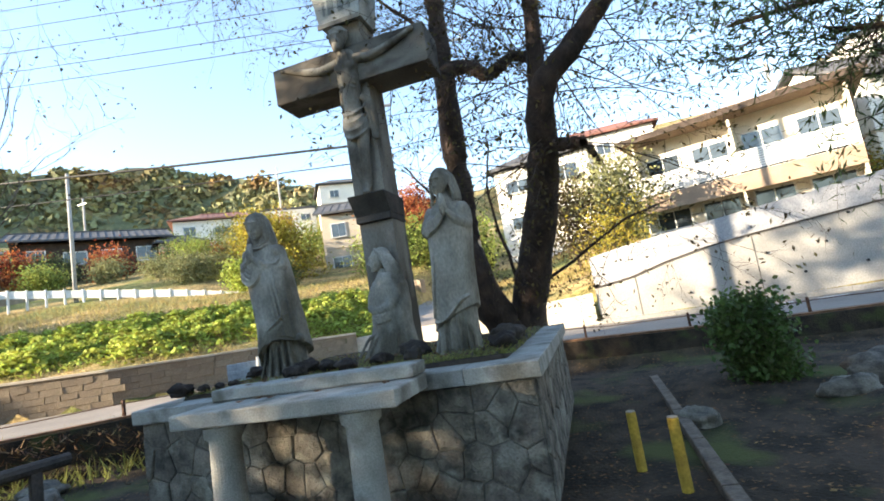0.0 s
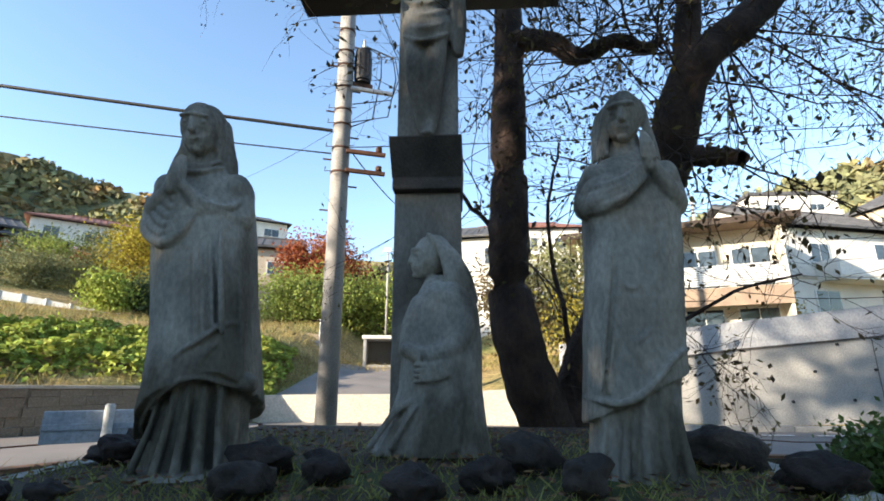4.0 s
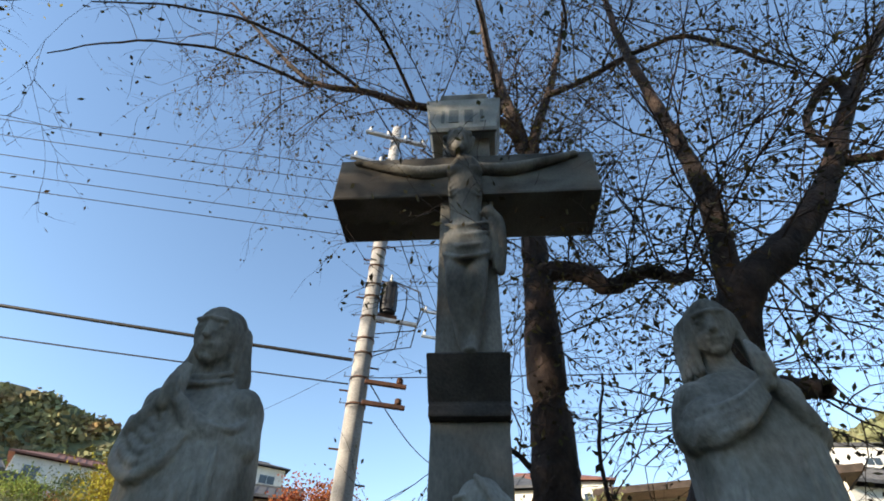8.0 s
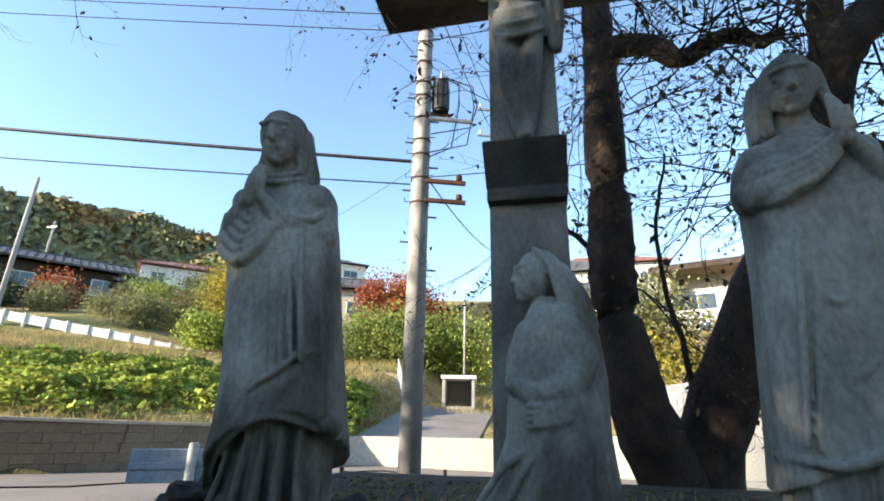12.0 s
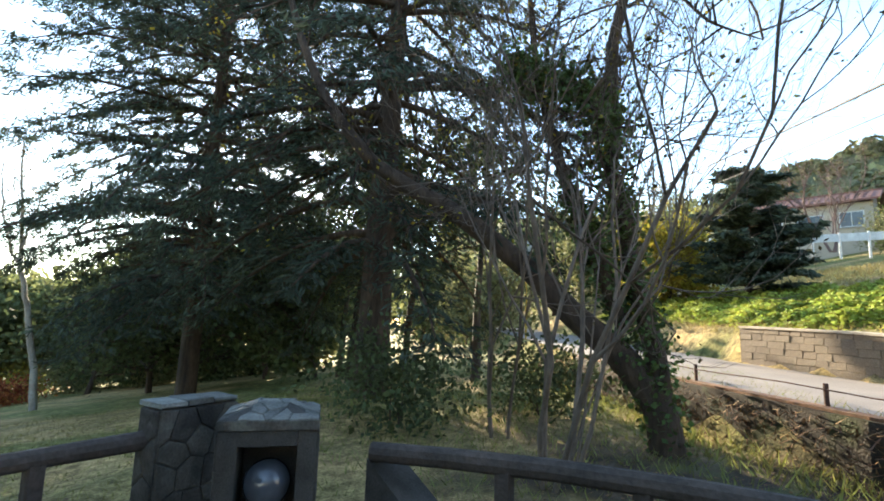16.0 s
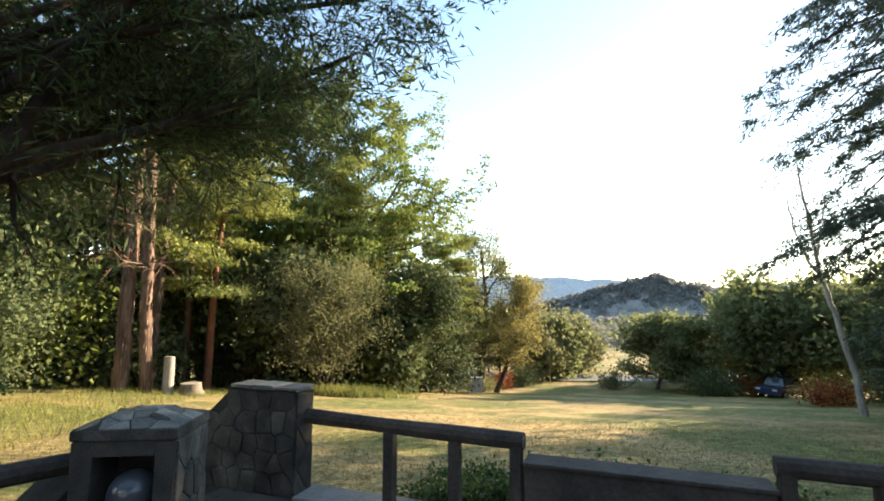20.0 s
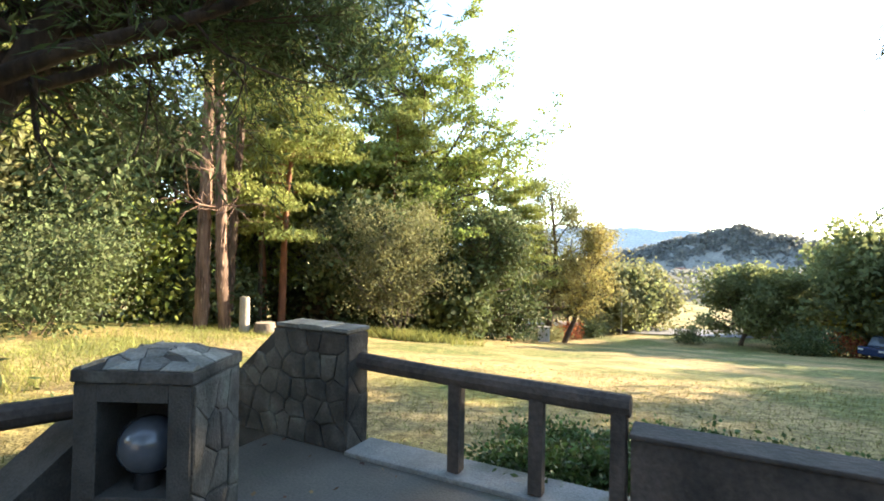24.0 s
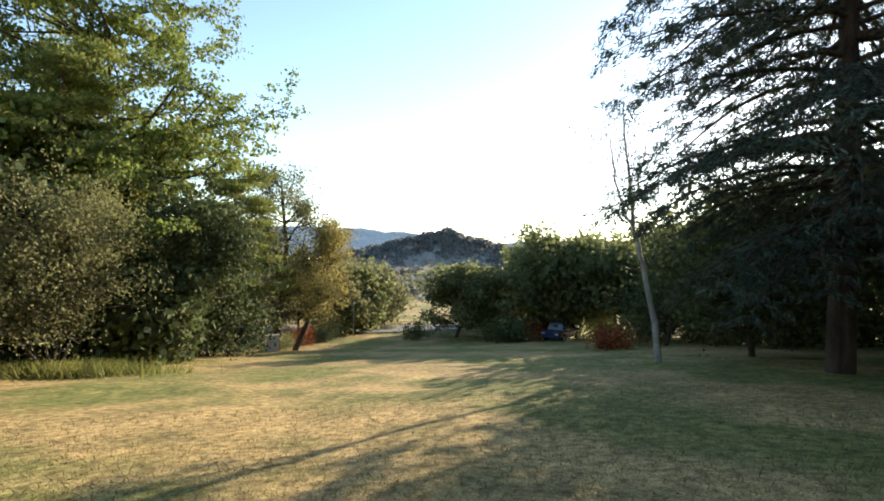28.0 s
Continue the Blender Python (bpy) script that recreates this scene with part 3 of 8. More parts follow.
def crazy_face(parent, m, w, h, cell, seed, mat, gap=0.012, depth=0.03, name="stone", skip=None):
    """Stones laid on a face: m carries (u, v, out) to the parent's frame."""
    r = random.Random(seed + 1)
    for (cx, cy), poly in crazy_cells(w, h, cell, seed, gap):
        if skip and skip(cx, cy):
            continue
        d = depth * r.uniform(0.6, 1.2)
        n = len(poly)
        vs, fs = [], []
        for k, dd in ((1.0, -0.02), (1.0, d * 0.55), (0.93, d * 0.9), (0.78, d * r.uniform(0.95, 1.1))):
            for p in poly:
                vs.append(m @ Vector((cx + p[0] * k + r.uniform(-1, 1) * 0.004, cy + p[1] * k + r.uniform(-1, 1) * 0.004, dd + r.uniform(-1, 1) * 0.002)))
        for q in range(3):
            for i in range(n):
                j = (i + 1) % n
                fs.append((q * n + i, q * n + j, (q + 1) * n + j, (q + 1) * n + i))
        fs.append(tuple(range(3 * n, 4 * n)))
        mesh_ob(name, vs, fs, mat, parent)


def face_frame(origin, u, v):
    u, v = Vector(u).normalized(), Vector(v).normalized()
    o = u.cross(v)
    return Matrix(((u.x, v.x, o.x, origin[0]), (u.y, v.y, o.y, origin[1]), (u.z, v.z, o.z, origin[2]), (0, 0, 0, 1)))


# ---- calvary ----
def pedestal():
    th = thing("pedestal", "stone-clad pedestal with granite coping under the calvary statues", "pedestal")
    part("core", block(-1.86, 1.86, 0.80, 4.2, 0.0, 0.93), M_MORTAR, th, "dark mortar core")
    crazy_face(th, face_frame((-1.86, 0.80, 0.0), (1, 0, 0), (0, 0, 1)), 3.72, 0.925, 0.21, 4, M_RUBBLE, 0.007, 0.020)
    crazy_face(th, face_frame((1.86, 0.80, 0.0), (0, 1, 0), (0, 0, 1)), 3.4, 0.925, 0.23, 5, M_RUBBLE, 0.007, 0.020)
    crazy_face(th, face_frame((-1.86, 4.2, 0.0), (0, -1, 0), (0, 0, 1)), 3.4, 0.925, 0.23, 6, M_RUBBLE, 0.007, 0.020)
    xs = [-1.93, -0.72, 0.1, 0.95, 1.34, 1.93]
    for a, b in zip(xs, xs[1:]):
        part("coping_stone", block(a + 0.004, b - 0.004, 0.73, 1.05, 0.93, 1.06, 0.012, 0.004, a), M_GRANITE, th, "granite coping stone")
    for a, b in ((1.05, 2.1), (2.1, 3.2), (3.2, 4.25)):
        part("coping_stone", block(1.63, 1.93, a + 0.004, b - 0.004, 0.93, 1.06, 0.012, 0.003, a), M_GRANITE, th)
        part("coping_stone", block(-1.93, -1.63, a + 0.004, b - 0.004, 0.93, 1.06, 0.012, 0.003, a), M_GRANITE, th)
    return th


pedestal()


def altar():
    th = thing("altar_table", "pale granite altar table on round columns before the pedestal", "altar")
    part("tabletop", block(-0.815, 1.05, 0.09, 0.78, 0.955, 1.07, 0.014, 0.003), M_GRANITE, th, "thick granite slab with worn edges")
    part("upper_step", block(-0.795, 1.03, 0.52, 0.80, 1.074, 1.17, 0.014, 0.003), M_GRANITE, th)
    for x in (-0.475, 0.69):
        part("column", cyl(0.125, 0.115, 0.0, 0.845, 28, (x, 0.27)), M_GRANITE, th, smooth=False)
        part("capital", cyl(0.142, 0.152, 0.845, 0.953, 28, (x, 0.27), 0.014), M_GRANITE, th)
        part("base", cyl(0.17, 0.15, 0.0, 0.09, 28, (x, 0.27), 0.01), M_GRANITE, th)
    return th


altar()
tagged(part("planting_bed", block(-1.62, 1.62, 1.05, 4.1, 0.9, 1.10, 0.03, 0.02), M_SOIL), "dark soil bed on the pedestal with moss and leaf litter", "soil bed")


def cross():
    th = thing("stone_cross", "tall weathered stone cross with a carved figure, streaked dark", "cross", (0, 2.5, 1.08))
    # lower shaft
    bm = block(-0.215, 0.235, 0.14, 0.58, 0.0, 1.658, 0.012)
    part("lower_shaft", bm, M_CROSS, th)
    bm = block(-0.235, 0.255, -0.06, 0.6, 1.74, 1.99, 0.012)
    for v in bm.verts:
        if v.co.z < 1.85:
            v.co.y = max(v.co.y, 0.09)
            v.co.x *= 0.97
    part("ledge", bm, M_DARKSTONE, th, "blackened projecting stone ledge")
    part("ledge_moulding", block(-0.225, 0.245, 0.075, 0.59, 1.66, 1.738, 0.015), M_DARKSTONE, th, "dark narrow moulding under the ledge")
    part("upper_shaft", block(-0.20, 0.22, 0.08, 0.55, 1.992, 4.55, 0.012), M_CROSS, th)
    # the beam is darker than the shaft on every side
    part("crossbeam", block(-1.075, 1.07, 0.0, 0.52, 3.44, 3.94, 0.018, 0.003), M_BEAM, th, "stone crossbeam in darker stained stone")
    part("head_block", block(-0.25, 0.23, 0.10, 0.5, 4.55, 5.12, 0.012), M_CROSS, th)
    bm = block(-0.30, 0.28, -0.02, 0.5, 4.30, 4.82, 0.01)
    for v in bm.verts:
        if v.co.z > 4.5:
            v.co.x = v.co.x * 1.24
    part("title_plaque", bm, M_GRANITE, th, "pale inscribed title block")
    part("plaque_lip", block(-0.31, 0.29, -0.05, -0.022, 4.24, 4.30, 0.006), M_CROSS, th)
    for x, w in ((-0.20, 0.03), (-0.10, 0.09), (0.04, 0.08), (0.16, 0.03)):
        part("letter_mark", block(x - w / 2, x + w / 2, -0.027, -0.021, 4.42, 4.62), M_MARK, th)
    return th


CROSS = cross()


def bag():
    return {"v": [], "f": []}


def add_mesh(b, v, f):
    k = len(b["v"])
    b["v"] += [tuple(q) for q in v]
    b["f"] += [tuple(i + k for i in q) for q in f]


def add_tube(b, pts, rad, sides=14):
    """A closed rounded rod through the points."""
    p = np.array(pts, float)
    s = np.linspace(0, len(p) - 1, len(p) * 5)
    q = np.stack([np.interp(s, range(len(p)), p[:, k]) for k in range(3)], 1)
    r = np.interp(s, range(len(p)), rad)
    for _ in range(3):
        q[1:-1] = (q[:-2] + 2 * q[1:-1] + q[2:]) / 4
    d0, d1 = q[0] - q[1], q[-1] - q[-2]
    d0, d1 = d0 / np.linalg.norm(d0), d1 / np.linalg.norm(d1)
    q = np.concatenate([[q[0] + d0 * r[0] * 0.9, q[0] + d0 * r[0] * 0.6], q, [q[-1] + d1 * r[-1] * 0.6, q[-1] + d1 * r[-1] * 0.9]])
    r = np.concatenate([[r[0] * 0.25, r[0] * 0.8], r, [r[-1] * 0.8, r[-1] * 0.25]])
    v, f = rings(q, r, sides)
    add_mesh(b, v, f)
    k = len(b["v"]) - len(v)
    b["f"].append(tuple(range(k + sides))[k:][::-1])
    b["f"].append(tuple(range(k + len(v) - sides, k + len(v))))


def rings(q, r, sides):
    ang = np.linspace(0, 2 * np.pi, sides, endpoint=False)
    d = np.gradient(q, axis=0)
    d /= np.linalg.norm(d, axis=1)[:, None] + 1e-9
    v, f = [], []
    ref = np.array([0.0, 0, 1]) if abs(d[0, 2]) < 0.85 else np.array([1.0, 0, 0])
    for i in range(len(q)):
        u = np.cross(d[i], ref)
        u /= np.linalg.norm(u) + 1e-9
        w = np.cross(d[i], u)
        v += list(q[i] + r[i] * (np.cos(ang)[:, None] * u + np.sin(ang)[:, None] * w))
    for i in range(len(q) - 1):
        for j in range(sides):
            k = (j + 1) % sides
            f.append((i * sides + j, i * sides + k, (i + 1) * sides + k, (i + 1) * sides + j))
    return v, f


def add_fold(b, pts, rad, sides=10):
    """A cloth fold, half sunk into the robe."""
    add_tube(b, [(x * 0.97, y + 0.034, z) for x, y, z in pts], [r * 0.95 for r in rad], sides)


def add_ball(b, c, r, sub=3):
    bm = bmesh.new()
    bmesh.ops.create_icosphere(bm, subdivisions=sub, radius=1.0)
    v = [(c[0] + q.co.x * r[0], c[1] + q.co.y * r[1], c[2] + q.co.z * r[2]) for q in bm.verts]
    f = [[w.index for w in q.verts] for q in bm.faces]
    bm.free()
    add_mesh(b, v, f)


def add_robe(b, prof, pleat, seed, n=120, m=120, hem=None, waves=5.5, grow=0.0):
    """Draped body: rings from the hem to the neck, with sharp pleats whose depth follows the height."""
    pz = [p[0] for p in prof]
    cols = [[p[k] for p in prof] for k in (1, 2, 3, 4)]
    v, f = [], []
    for i in range(m):
        for j in range(n):
            a = 2 * math.pi * j / n
            low = hem(a) if hem else 0.0
            z = low + (prof[-1][0] - low) * i / (m - 1)
            rx, ry, cx, cy = (float(np.interp(z, pz, c)) for c in cols)
            flare = grow * (1 + 0.8 * max(0.0, 1 - (z - low) / 0.25)) if hem else 0.0
            rx, ry = rx + flare, ry + flare
            fd = float(np.interp(z, [q[0] for q in pleat], [q[1] for q in pleat]))
            ca, sa = math.cos(a), math.sin(a)
            drift = 0.9 * noise.noise(Vector((ca * 1.3, sa * 1.3, z * 0.9 + seed * 7)))
            w = 1 - 2 * abs(math.sin(a * waves + drift * 2.2 + seed)) ** 0.7
            w += 0.7 * (1 - 2 * abs(math.sin(a * 9 - drift * 3 + z * 0.8)) ** 0.8)
            w += 0.8 * noise.noise(Vector((ca * 2.5, sa * 2.5, z * 1.5 + seed)))
            k = 1 + fd * w
            sq = 1.0 / max(abs(ca) ** 2.6 + abs(sa) ** 2.6, 1e-6) ** (1 / 2.6)
            v.append((cx + rx * k * ca * sq * 0.95, cy + ry * k * sa * sq * 0.95, z))
    for i in range(m - 1):
        for j in range(n):
            k = (j + 1) % n
            f.append((i * n + j, i * n + k, (i + 1) * n + k, (i + 1) * n + j))
    f.append(tuple(range((m - 1) * n, m * n)))
    f.append(tuple(reversed(range(n))))
    add_mesh(b, v, f)


def fused(name, b, mat, voxel=0.012, smooth_steps=4):
    """One stone skin round all the pieces."""
    ob = mesh_ob(name, b["v"], b["f"], mat, smooth=True)
    m = ob.modifiers.new("skin", 'REMESH')
    m.mode, m.voxel_size, m.use_smooth_shade = 'VOXEL', voxel, True
    s = ob.modifiers.new("soften", 'SMOOTH')
    s.factor, s.iterations = 0.5, smooth_steps
    return ob


def head(b, c, turn=0.0, nod=0.0, k=1.0, features=True):
    """Skull, brow, nose, cheeks and chin about the centre, looking towards -y and turned."""
    x, y, z = c
    ct, st = math.cos(turn), math.sin(turn)

    def at(dx, dy, dz):
        dy2, dz2 = dy * math.cos(nod) - dz * math.sin(nod), dy * math.sin(nod) + dz * math.cos(nod)
        return (x + k * (dx * ct - dy2 * st), y + k * (dx * st + dy2 * ct), z + k * dz2)
    add_ball(b, at(0, 0, 0), (0.088 * k, 0.10 * k, 0.125 * k))
    add_ball(b, at(0, -0.045, -0.055), (0.066 * k, 0.062 * k, 0.078 * k))
    if features:
        add_tube(b, [at(0, -0.093, 0.035), at(0, -0.118, -0.028)], [0.010 * k, 0.017 * k], 8)
        add_tube(b, [at(-0.055, -0.080, 0.040), at(0, -0.097, 0.046), at(0.055, -0.080, 0.040)], [0.010 * k, 0.013 * k, 0.010 * k], 8)
        add_tube(b, [at(-0.022, -0.102, -0.062), at(0.022, -0.102, -0.062)], [0.010 * k, 0.010 * k], 8)
        add_ball(b, at(0, -0.090, -0.112), (0.026 * k, 0.022 * k, 0.020 * k), 2)
        for s in (-1, 1):
            add_ball(b, at(s * 0.036, -0.083, 0.012), (0.018 * k, 0.012 * k, 0.009 * k), 2)


def place_on(b, pairs, k, mid, slim, deep=(1, 1, 1, 1)):
    """Slim the body below the neck, shift it sideways with height, then scale it about the given height."""
    zs, xs = [p[0] for p in pairs], [p[1] for p in pairs]
    b["v"] = [((x * slim * float(np.interp(z, (1.40, 1.52), (1.0, 1 / slim))) + float(np.interp(z, zs, xs))) * k, y * k * float(np.interp(z, (0.0, 0.5, 1.1, 1.45), deep)), (z - mid) * k + mid) for x, y, z in b["v"]]


def clasped(b, u, z, y, lean=0.0):
    """Two palms laid together, fingers up."""
    for s in (-1, 1):
        add_tube(b, [(u + s * 0.018 - lean, y + 0.012 * s, z - 0.06), (u + s * 0.016, y - 0.012 + 0.012 * s, z + 0.01), (u + s * 0.010 + lean * 0.6, y - 0.004 + 0.010 * s, z + 0.085), (u + s * 0.006 + lean, y + 0.012 + 0.008 * s, z + 0.125)], [0.026, 0.027, 0.020, 0.009], 10)
        add_tube(b, [(u + s * 0.03, y - 0.03, z - 0.02), (u + s * 0.02 + lean * 0.5, y - 0.04, z + 0.045)], [0.014, 0.010], 8)


def praying_woman():
    b = bag()
    # under-robe, outer mantle, and the mantle's shoulders
    add_robe(b, [(0.0, 0.240, 0.205, 0.0, 0.0), (0.10, 0.230, 0.195, 0, 0), (0.4, 0.225, 0.195, 0, 0), (0.8, 0.245, 0.20, 0, 0), (1.1, 0.26, 0.19, 0, 0), (1.24, 0.262, 0.18, 0, 0),
                 (1.34, 0.235, 0.16, 0.0, 0.01), (1.42, 0.17, 0.125, 0.0, 0.01), (1.49, 0.085, 0.085, 0.0, 0.0), (1.58, 0.06, 0.065, 0.0, 0.0)],
             [(0, 0.055), (0.3, 0.045), (0.5, 0.01), (1.3, 0.0), (1.5, 0.0)], 1.0, waves=6.5)
    add_robe(b, [(0.0, 0.305, 0.25, 0.0, 0.0), (0.4, 0.272, 0.222, 0, 0), (0.8, 0.268, 0.205, 0, 0), (1.1, 0.283, 0.195, 0, 0), (1.24, 0.285, 0.185, 0, 0), (1.34, 0.25, 0.165, 0, 0.01), (1.42, 0.18, 0.13, 0, 0.01)],
             [(0, 0.022), (0.6, 0.018), (1.0, 0.01), (1.3, 0.0)], 3.3, 140, 110, lambda a: 0.245 + 0.115 * math.cos(a) - 0.125 * math.sin(a) - 0.03 * math.cos(2 * a) + 0.010 * math.sin(5 * a), 3.5, 0.014)
    # head, long hair under a close veil, neck and collar
    head(b, (0.0, -0.084, 1.668), 0.04, 0.26, 1.14)
    add_ball(b, (0.0, -0.030, 1.745), (0.096, 0.090, 0.086))
    add_tube(b, [(0.0, -0.035, 1.60), (0.0, -0.03, 1.45)], [0.062, 0.085])
    add_ball(b, (0.0, 0.012, 1.70), (0.102, 0.108, 0.134))
    for s in (-1, 1):
        add_tube(b, [(s * 0.020, -0.078, 1.802), (s * 0.070, -0.076, 1.758), (s * 0.096, -0.058, 1.68), (s * (0.106 if s < 0 else 0.088), -0.04, 1.575), (s * (0.145 if s < 0 else 0.075), -0.03 if s < 0 else 0.0, 1.49), (s * (0.19 if s < 0 else 0.09), -0.03 if s < 0 else 0.02, 1.42)],
                 [0.010, 0.012, 0.016, 0.022, 0.030, 0.030])
        add_tube(b, [(s * 0.07, 0.02, 1.73), (s * 0.085, 0.025, 1.60), (s * 0.105, 0.03, 1.46)], [0.042, 0.045, 0.055])
        add_tube(b, [(s * 0.072, -0.075, 1.69), (s * 0.078, -0.062, 1.60), (s * 0.074, -0.045, 1.50)], [0.020, 0.026, 0.026], 8)
        add_ball(b, (s * 0.20, -0.01, 1.335), (0.095, 0.12, 0.10))
    add_tube(b, [(0.0, 0.08, 1.72), (0.0, 0.09, 1.5), (0, 0.12, 1.2)], [0.085, 0.12, 0.12])
    add_tube(b, [(-0.11, -0.10, 1.475), (-0.05, -0.145, 1.43), (0.05, -0.145, 1.43), (0.12, -0.10, 1.475)], [0.014, 0.016, 0.016, 0.014], 8)
    add_tube(b, [(-0.13, -0.10, 1.44), (-0.05, -0.155, 1.395), (0.06, -0.155, 1.395), (0.14, -0.10, 1.44)], [0.010, 0.012, 0.012, 0.010], 8)
    # upper arms, forearms, joined palms
    add_tube(b, [(-0.235, -0.01, 1.32), (-0.275, -0.06, 1.20), (-0.19, -0.17, 1.20), (-0.09, -0.21, 1.29)], [0.072, 0.064, 0.046, 0.030])
    add_tube(b, [(0.225, -0.01, 1.32), (0.255, -0.05, 1.16), (0.13, -0.165, 1.19), (-0.04, -0.205, 1.29)], [0.075, 0.066, 0.044, 0.030])
    clasped(b, -0.035, 1.325, -0.228, 0.018)
    # wide hanging sleeve in nested loops
    add_ball(b, (-0.12, -0.105, 1.14), (0.165, 0.085, 0.125))
    for q in range(6):
        d = 0.036 * q
        add_tube(b, [(-0.295 + 0.030 * q, -0.09 - 0.012 * q, 1.275 - 0.004 * q), (-0.262 + 0.036 * q, -0.160 - 0.008 * q, 1.075 + d), (-0.125 + 0.016 * q, -0.205 - 0.002 * q, 0.995 + d * 1.2), (0.0 - 0.004 * q, -0.208, 1.065 + d), (0.065 - 0.014 * q, -0.200, 1.19 + 0.022 * q)],
                 [0.014, 0.025, 0.028 - 0.002 * q, 0.023, 0.014], 10)
    add_tube(b, [(0.05, -0.20, 1.20), (0.02, -0.225, 1.27), (-0.04, -0.23, 1.31)], [0.030, 0.032, 0.030], 10)
    # right forearm's sleeve
    for q in range(4):
        add_tube(b, [(0.27 - 0.02 * q, -0.05, 1.30 - 0.03 * q), (0.235 - 0.03 * q, -0.15, 1.20 - 0.028 * q), (0.12 - 0.02 * q, -0.20, 1.21 - 0.012 * q)], [0.014, 0.018, 0.012], 8)
    # long plain pleats down the middle, the mantle's lap and its curled edge
    for u0, u1, z1, r in ((0.045, 0.075, 0.55, 0.020), (0.085, 0.115, 0.56, 0.018), (0.13, 0.165, 0.62, 0.014), (0.19, 0.215, 0.60, 0.016), (-0.01, -0.06, 0.46, 0.010)):
        add_fold(b, [(u0, -0.195, 1.17), (u0 * 0.7 + u1 * 0.3, -0.222, 0.98), (u0 * 0.3 + u1 * 0.7, -0.232, 0.76), (u1, -0.235, z1)], [r * 0.6, r, r * 1.1, r * 0.9])
    add_fold(b, [(0.275, -0.12, 0.66), (0.20, -0.225, 0.635), (0.11, -0.255, 0.565), (0.03, -0.262, 0.525), (-0.06, -0.250, 0.47)], [0.010, 0.014, 0.013, 0.010, 0.006])
    add_fold(b, [(0.265, -0.14, 0.60), (0.17, -0.235, 0.545), (0.12, -0.25, 0.48), (0.09, -0.25, 0.42)], [0.007, 0.010, 0.010, 0.007])
    add_fold(b, [(-0.09, -0.20, 1.02), (-0.17, -0.175, 0.87), (-0.225, -0.145, 0.72), (-0.245, -0.13, 0.52)], [0.022, 0.020, 0.016, 0.010])
    add_fold(b, [(-0.17, -0.175, 1.02), (-0.235, -0.13, 0.85), (-0.255, -0.115, 0.6)], [0.016, 0.016, 0.010])
    for q in range(4):
        add_fold(b, [(0.06 - 0.05 * q, -0.245 + 0.012 * q, 0.56 - 0.010 * q), (-0.07 - 0.045 * q, -0.238 + 0.018 * q, 0.44 - 0.016 * q), (-0.20 - 0.02 * q, -0.175 + 0.02 * q, 0.27 - 0.02 * q)], [0.006, 0.010, 0.008])
    # the mantle's thin edge, low on one side and turned out at the corner of the other
    hem = [(-0.285, -0.05, 0.135), (-0.24, -0.16, 0.205), (-0.12, -0.24, 0.315), (0.02, -0.262, 0.395), (0.12, -0.255, 0.412), (0.215, -0.195, 0.385), (0.29, -0.06, 0.335)]
    add_fold(b, hem, [0.008, 0.009, 0.010, 0.010, 0.010, 0.012, 0.012])
    add_ball(b, (0.275, -0.07, 0.385), (0.05, 0.06, 0.045))
    # under-robe pleats falling to the ground
    for u0, u1, r in ((-0.10, -0.16, 0.014), (-0.02, -0.05, 0.016), (0.05, 0.04, 0.018), (0.115, 0.125, 0.020), (0.18, 0.20, 0.018)):
        y0 = -0.225 * math.sqrt(max(0.1, 1 - (u0 / 0.30) ** 2))
        add_tube(b, [(u0, y0 + 0.035, 0.37), (u0 * 0.6 + u1 * 0.4, y0 + 0.028, 0.22), (u1 * 1.1, y0 + 0.008, 0.05)], [r * 0.8, r, r * 1.3], 10)
    add_tube(b, [(0.24, -0.10, 0.95), (0.262, -0.12, 0.7), (0.265, -0.12, 0.42)], [0.014, 0.018, 0.014], 8)
    add_ball(b, (0.0, 0.0, 0.0), (0.34, 0.29, 0.06))
    place_on(b, [(0, 0.215), (0.35, 0.205), (0.55, 0.19), (0.88, 0.145), (1.25, 0.095), (1.45, 0.075), (1.8, 0.05)], 1.06, 0.43, 0.83, (1.4, 1.3, 1.12, 1))
    ob = fused("robed_statue", b, M_STATUE, 0.0075, 1)
    ob.matrix_world = pose(-1.245, 1.96, 1.10, 0, 0, 4)
    return tagged(ob, "grey stone statue of a veiled standing woman with joined palms", "statue")


praying_woman()


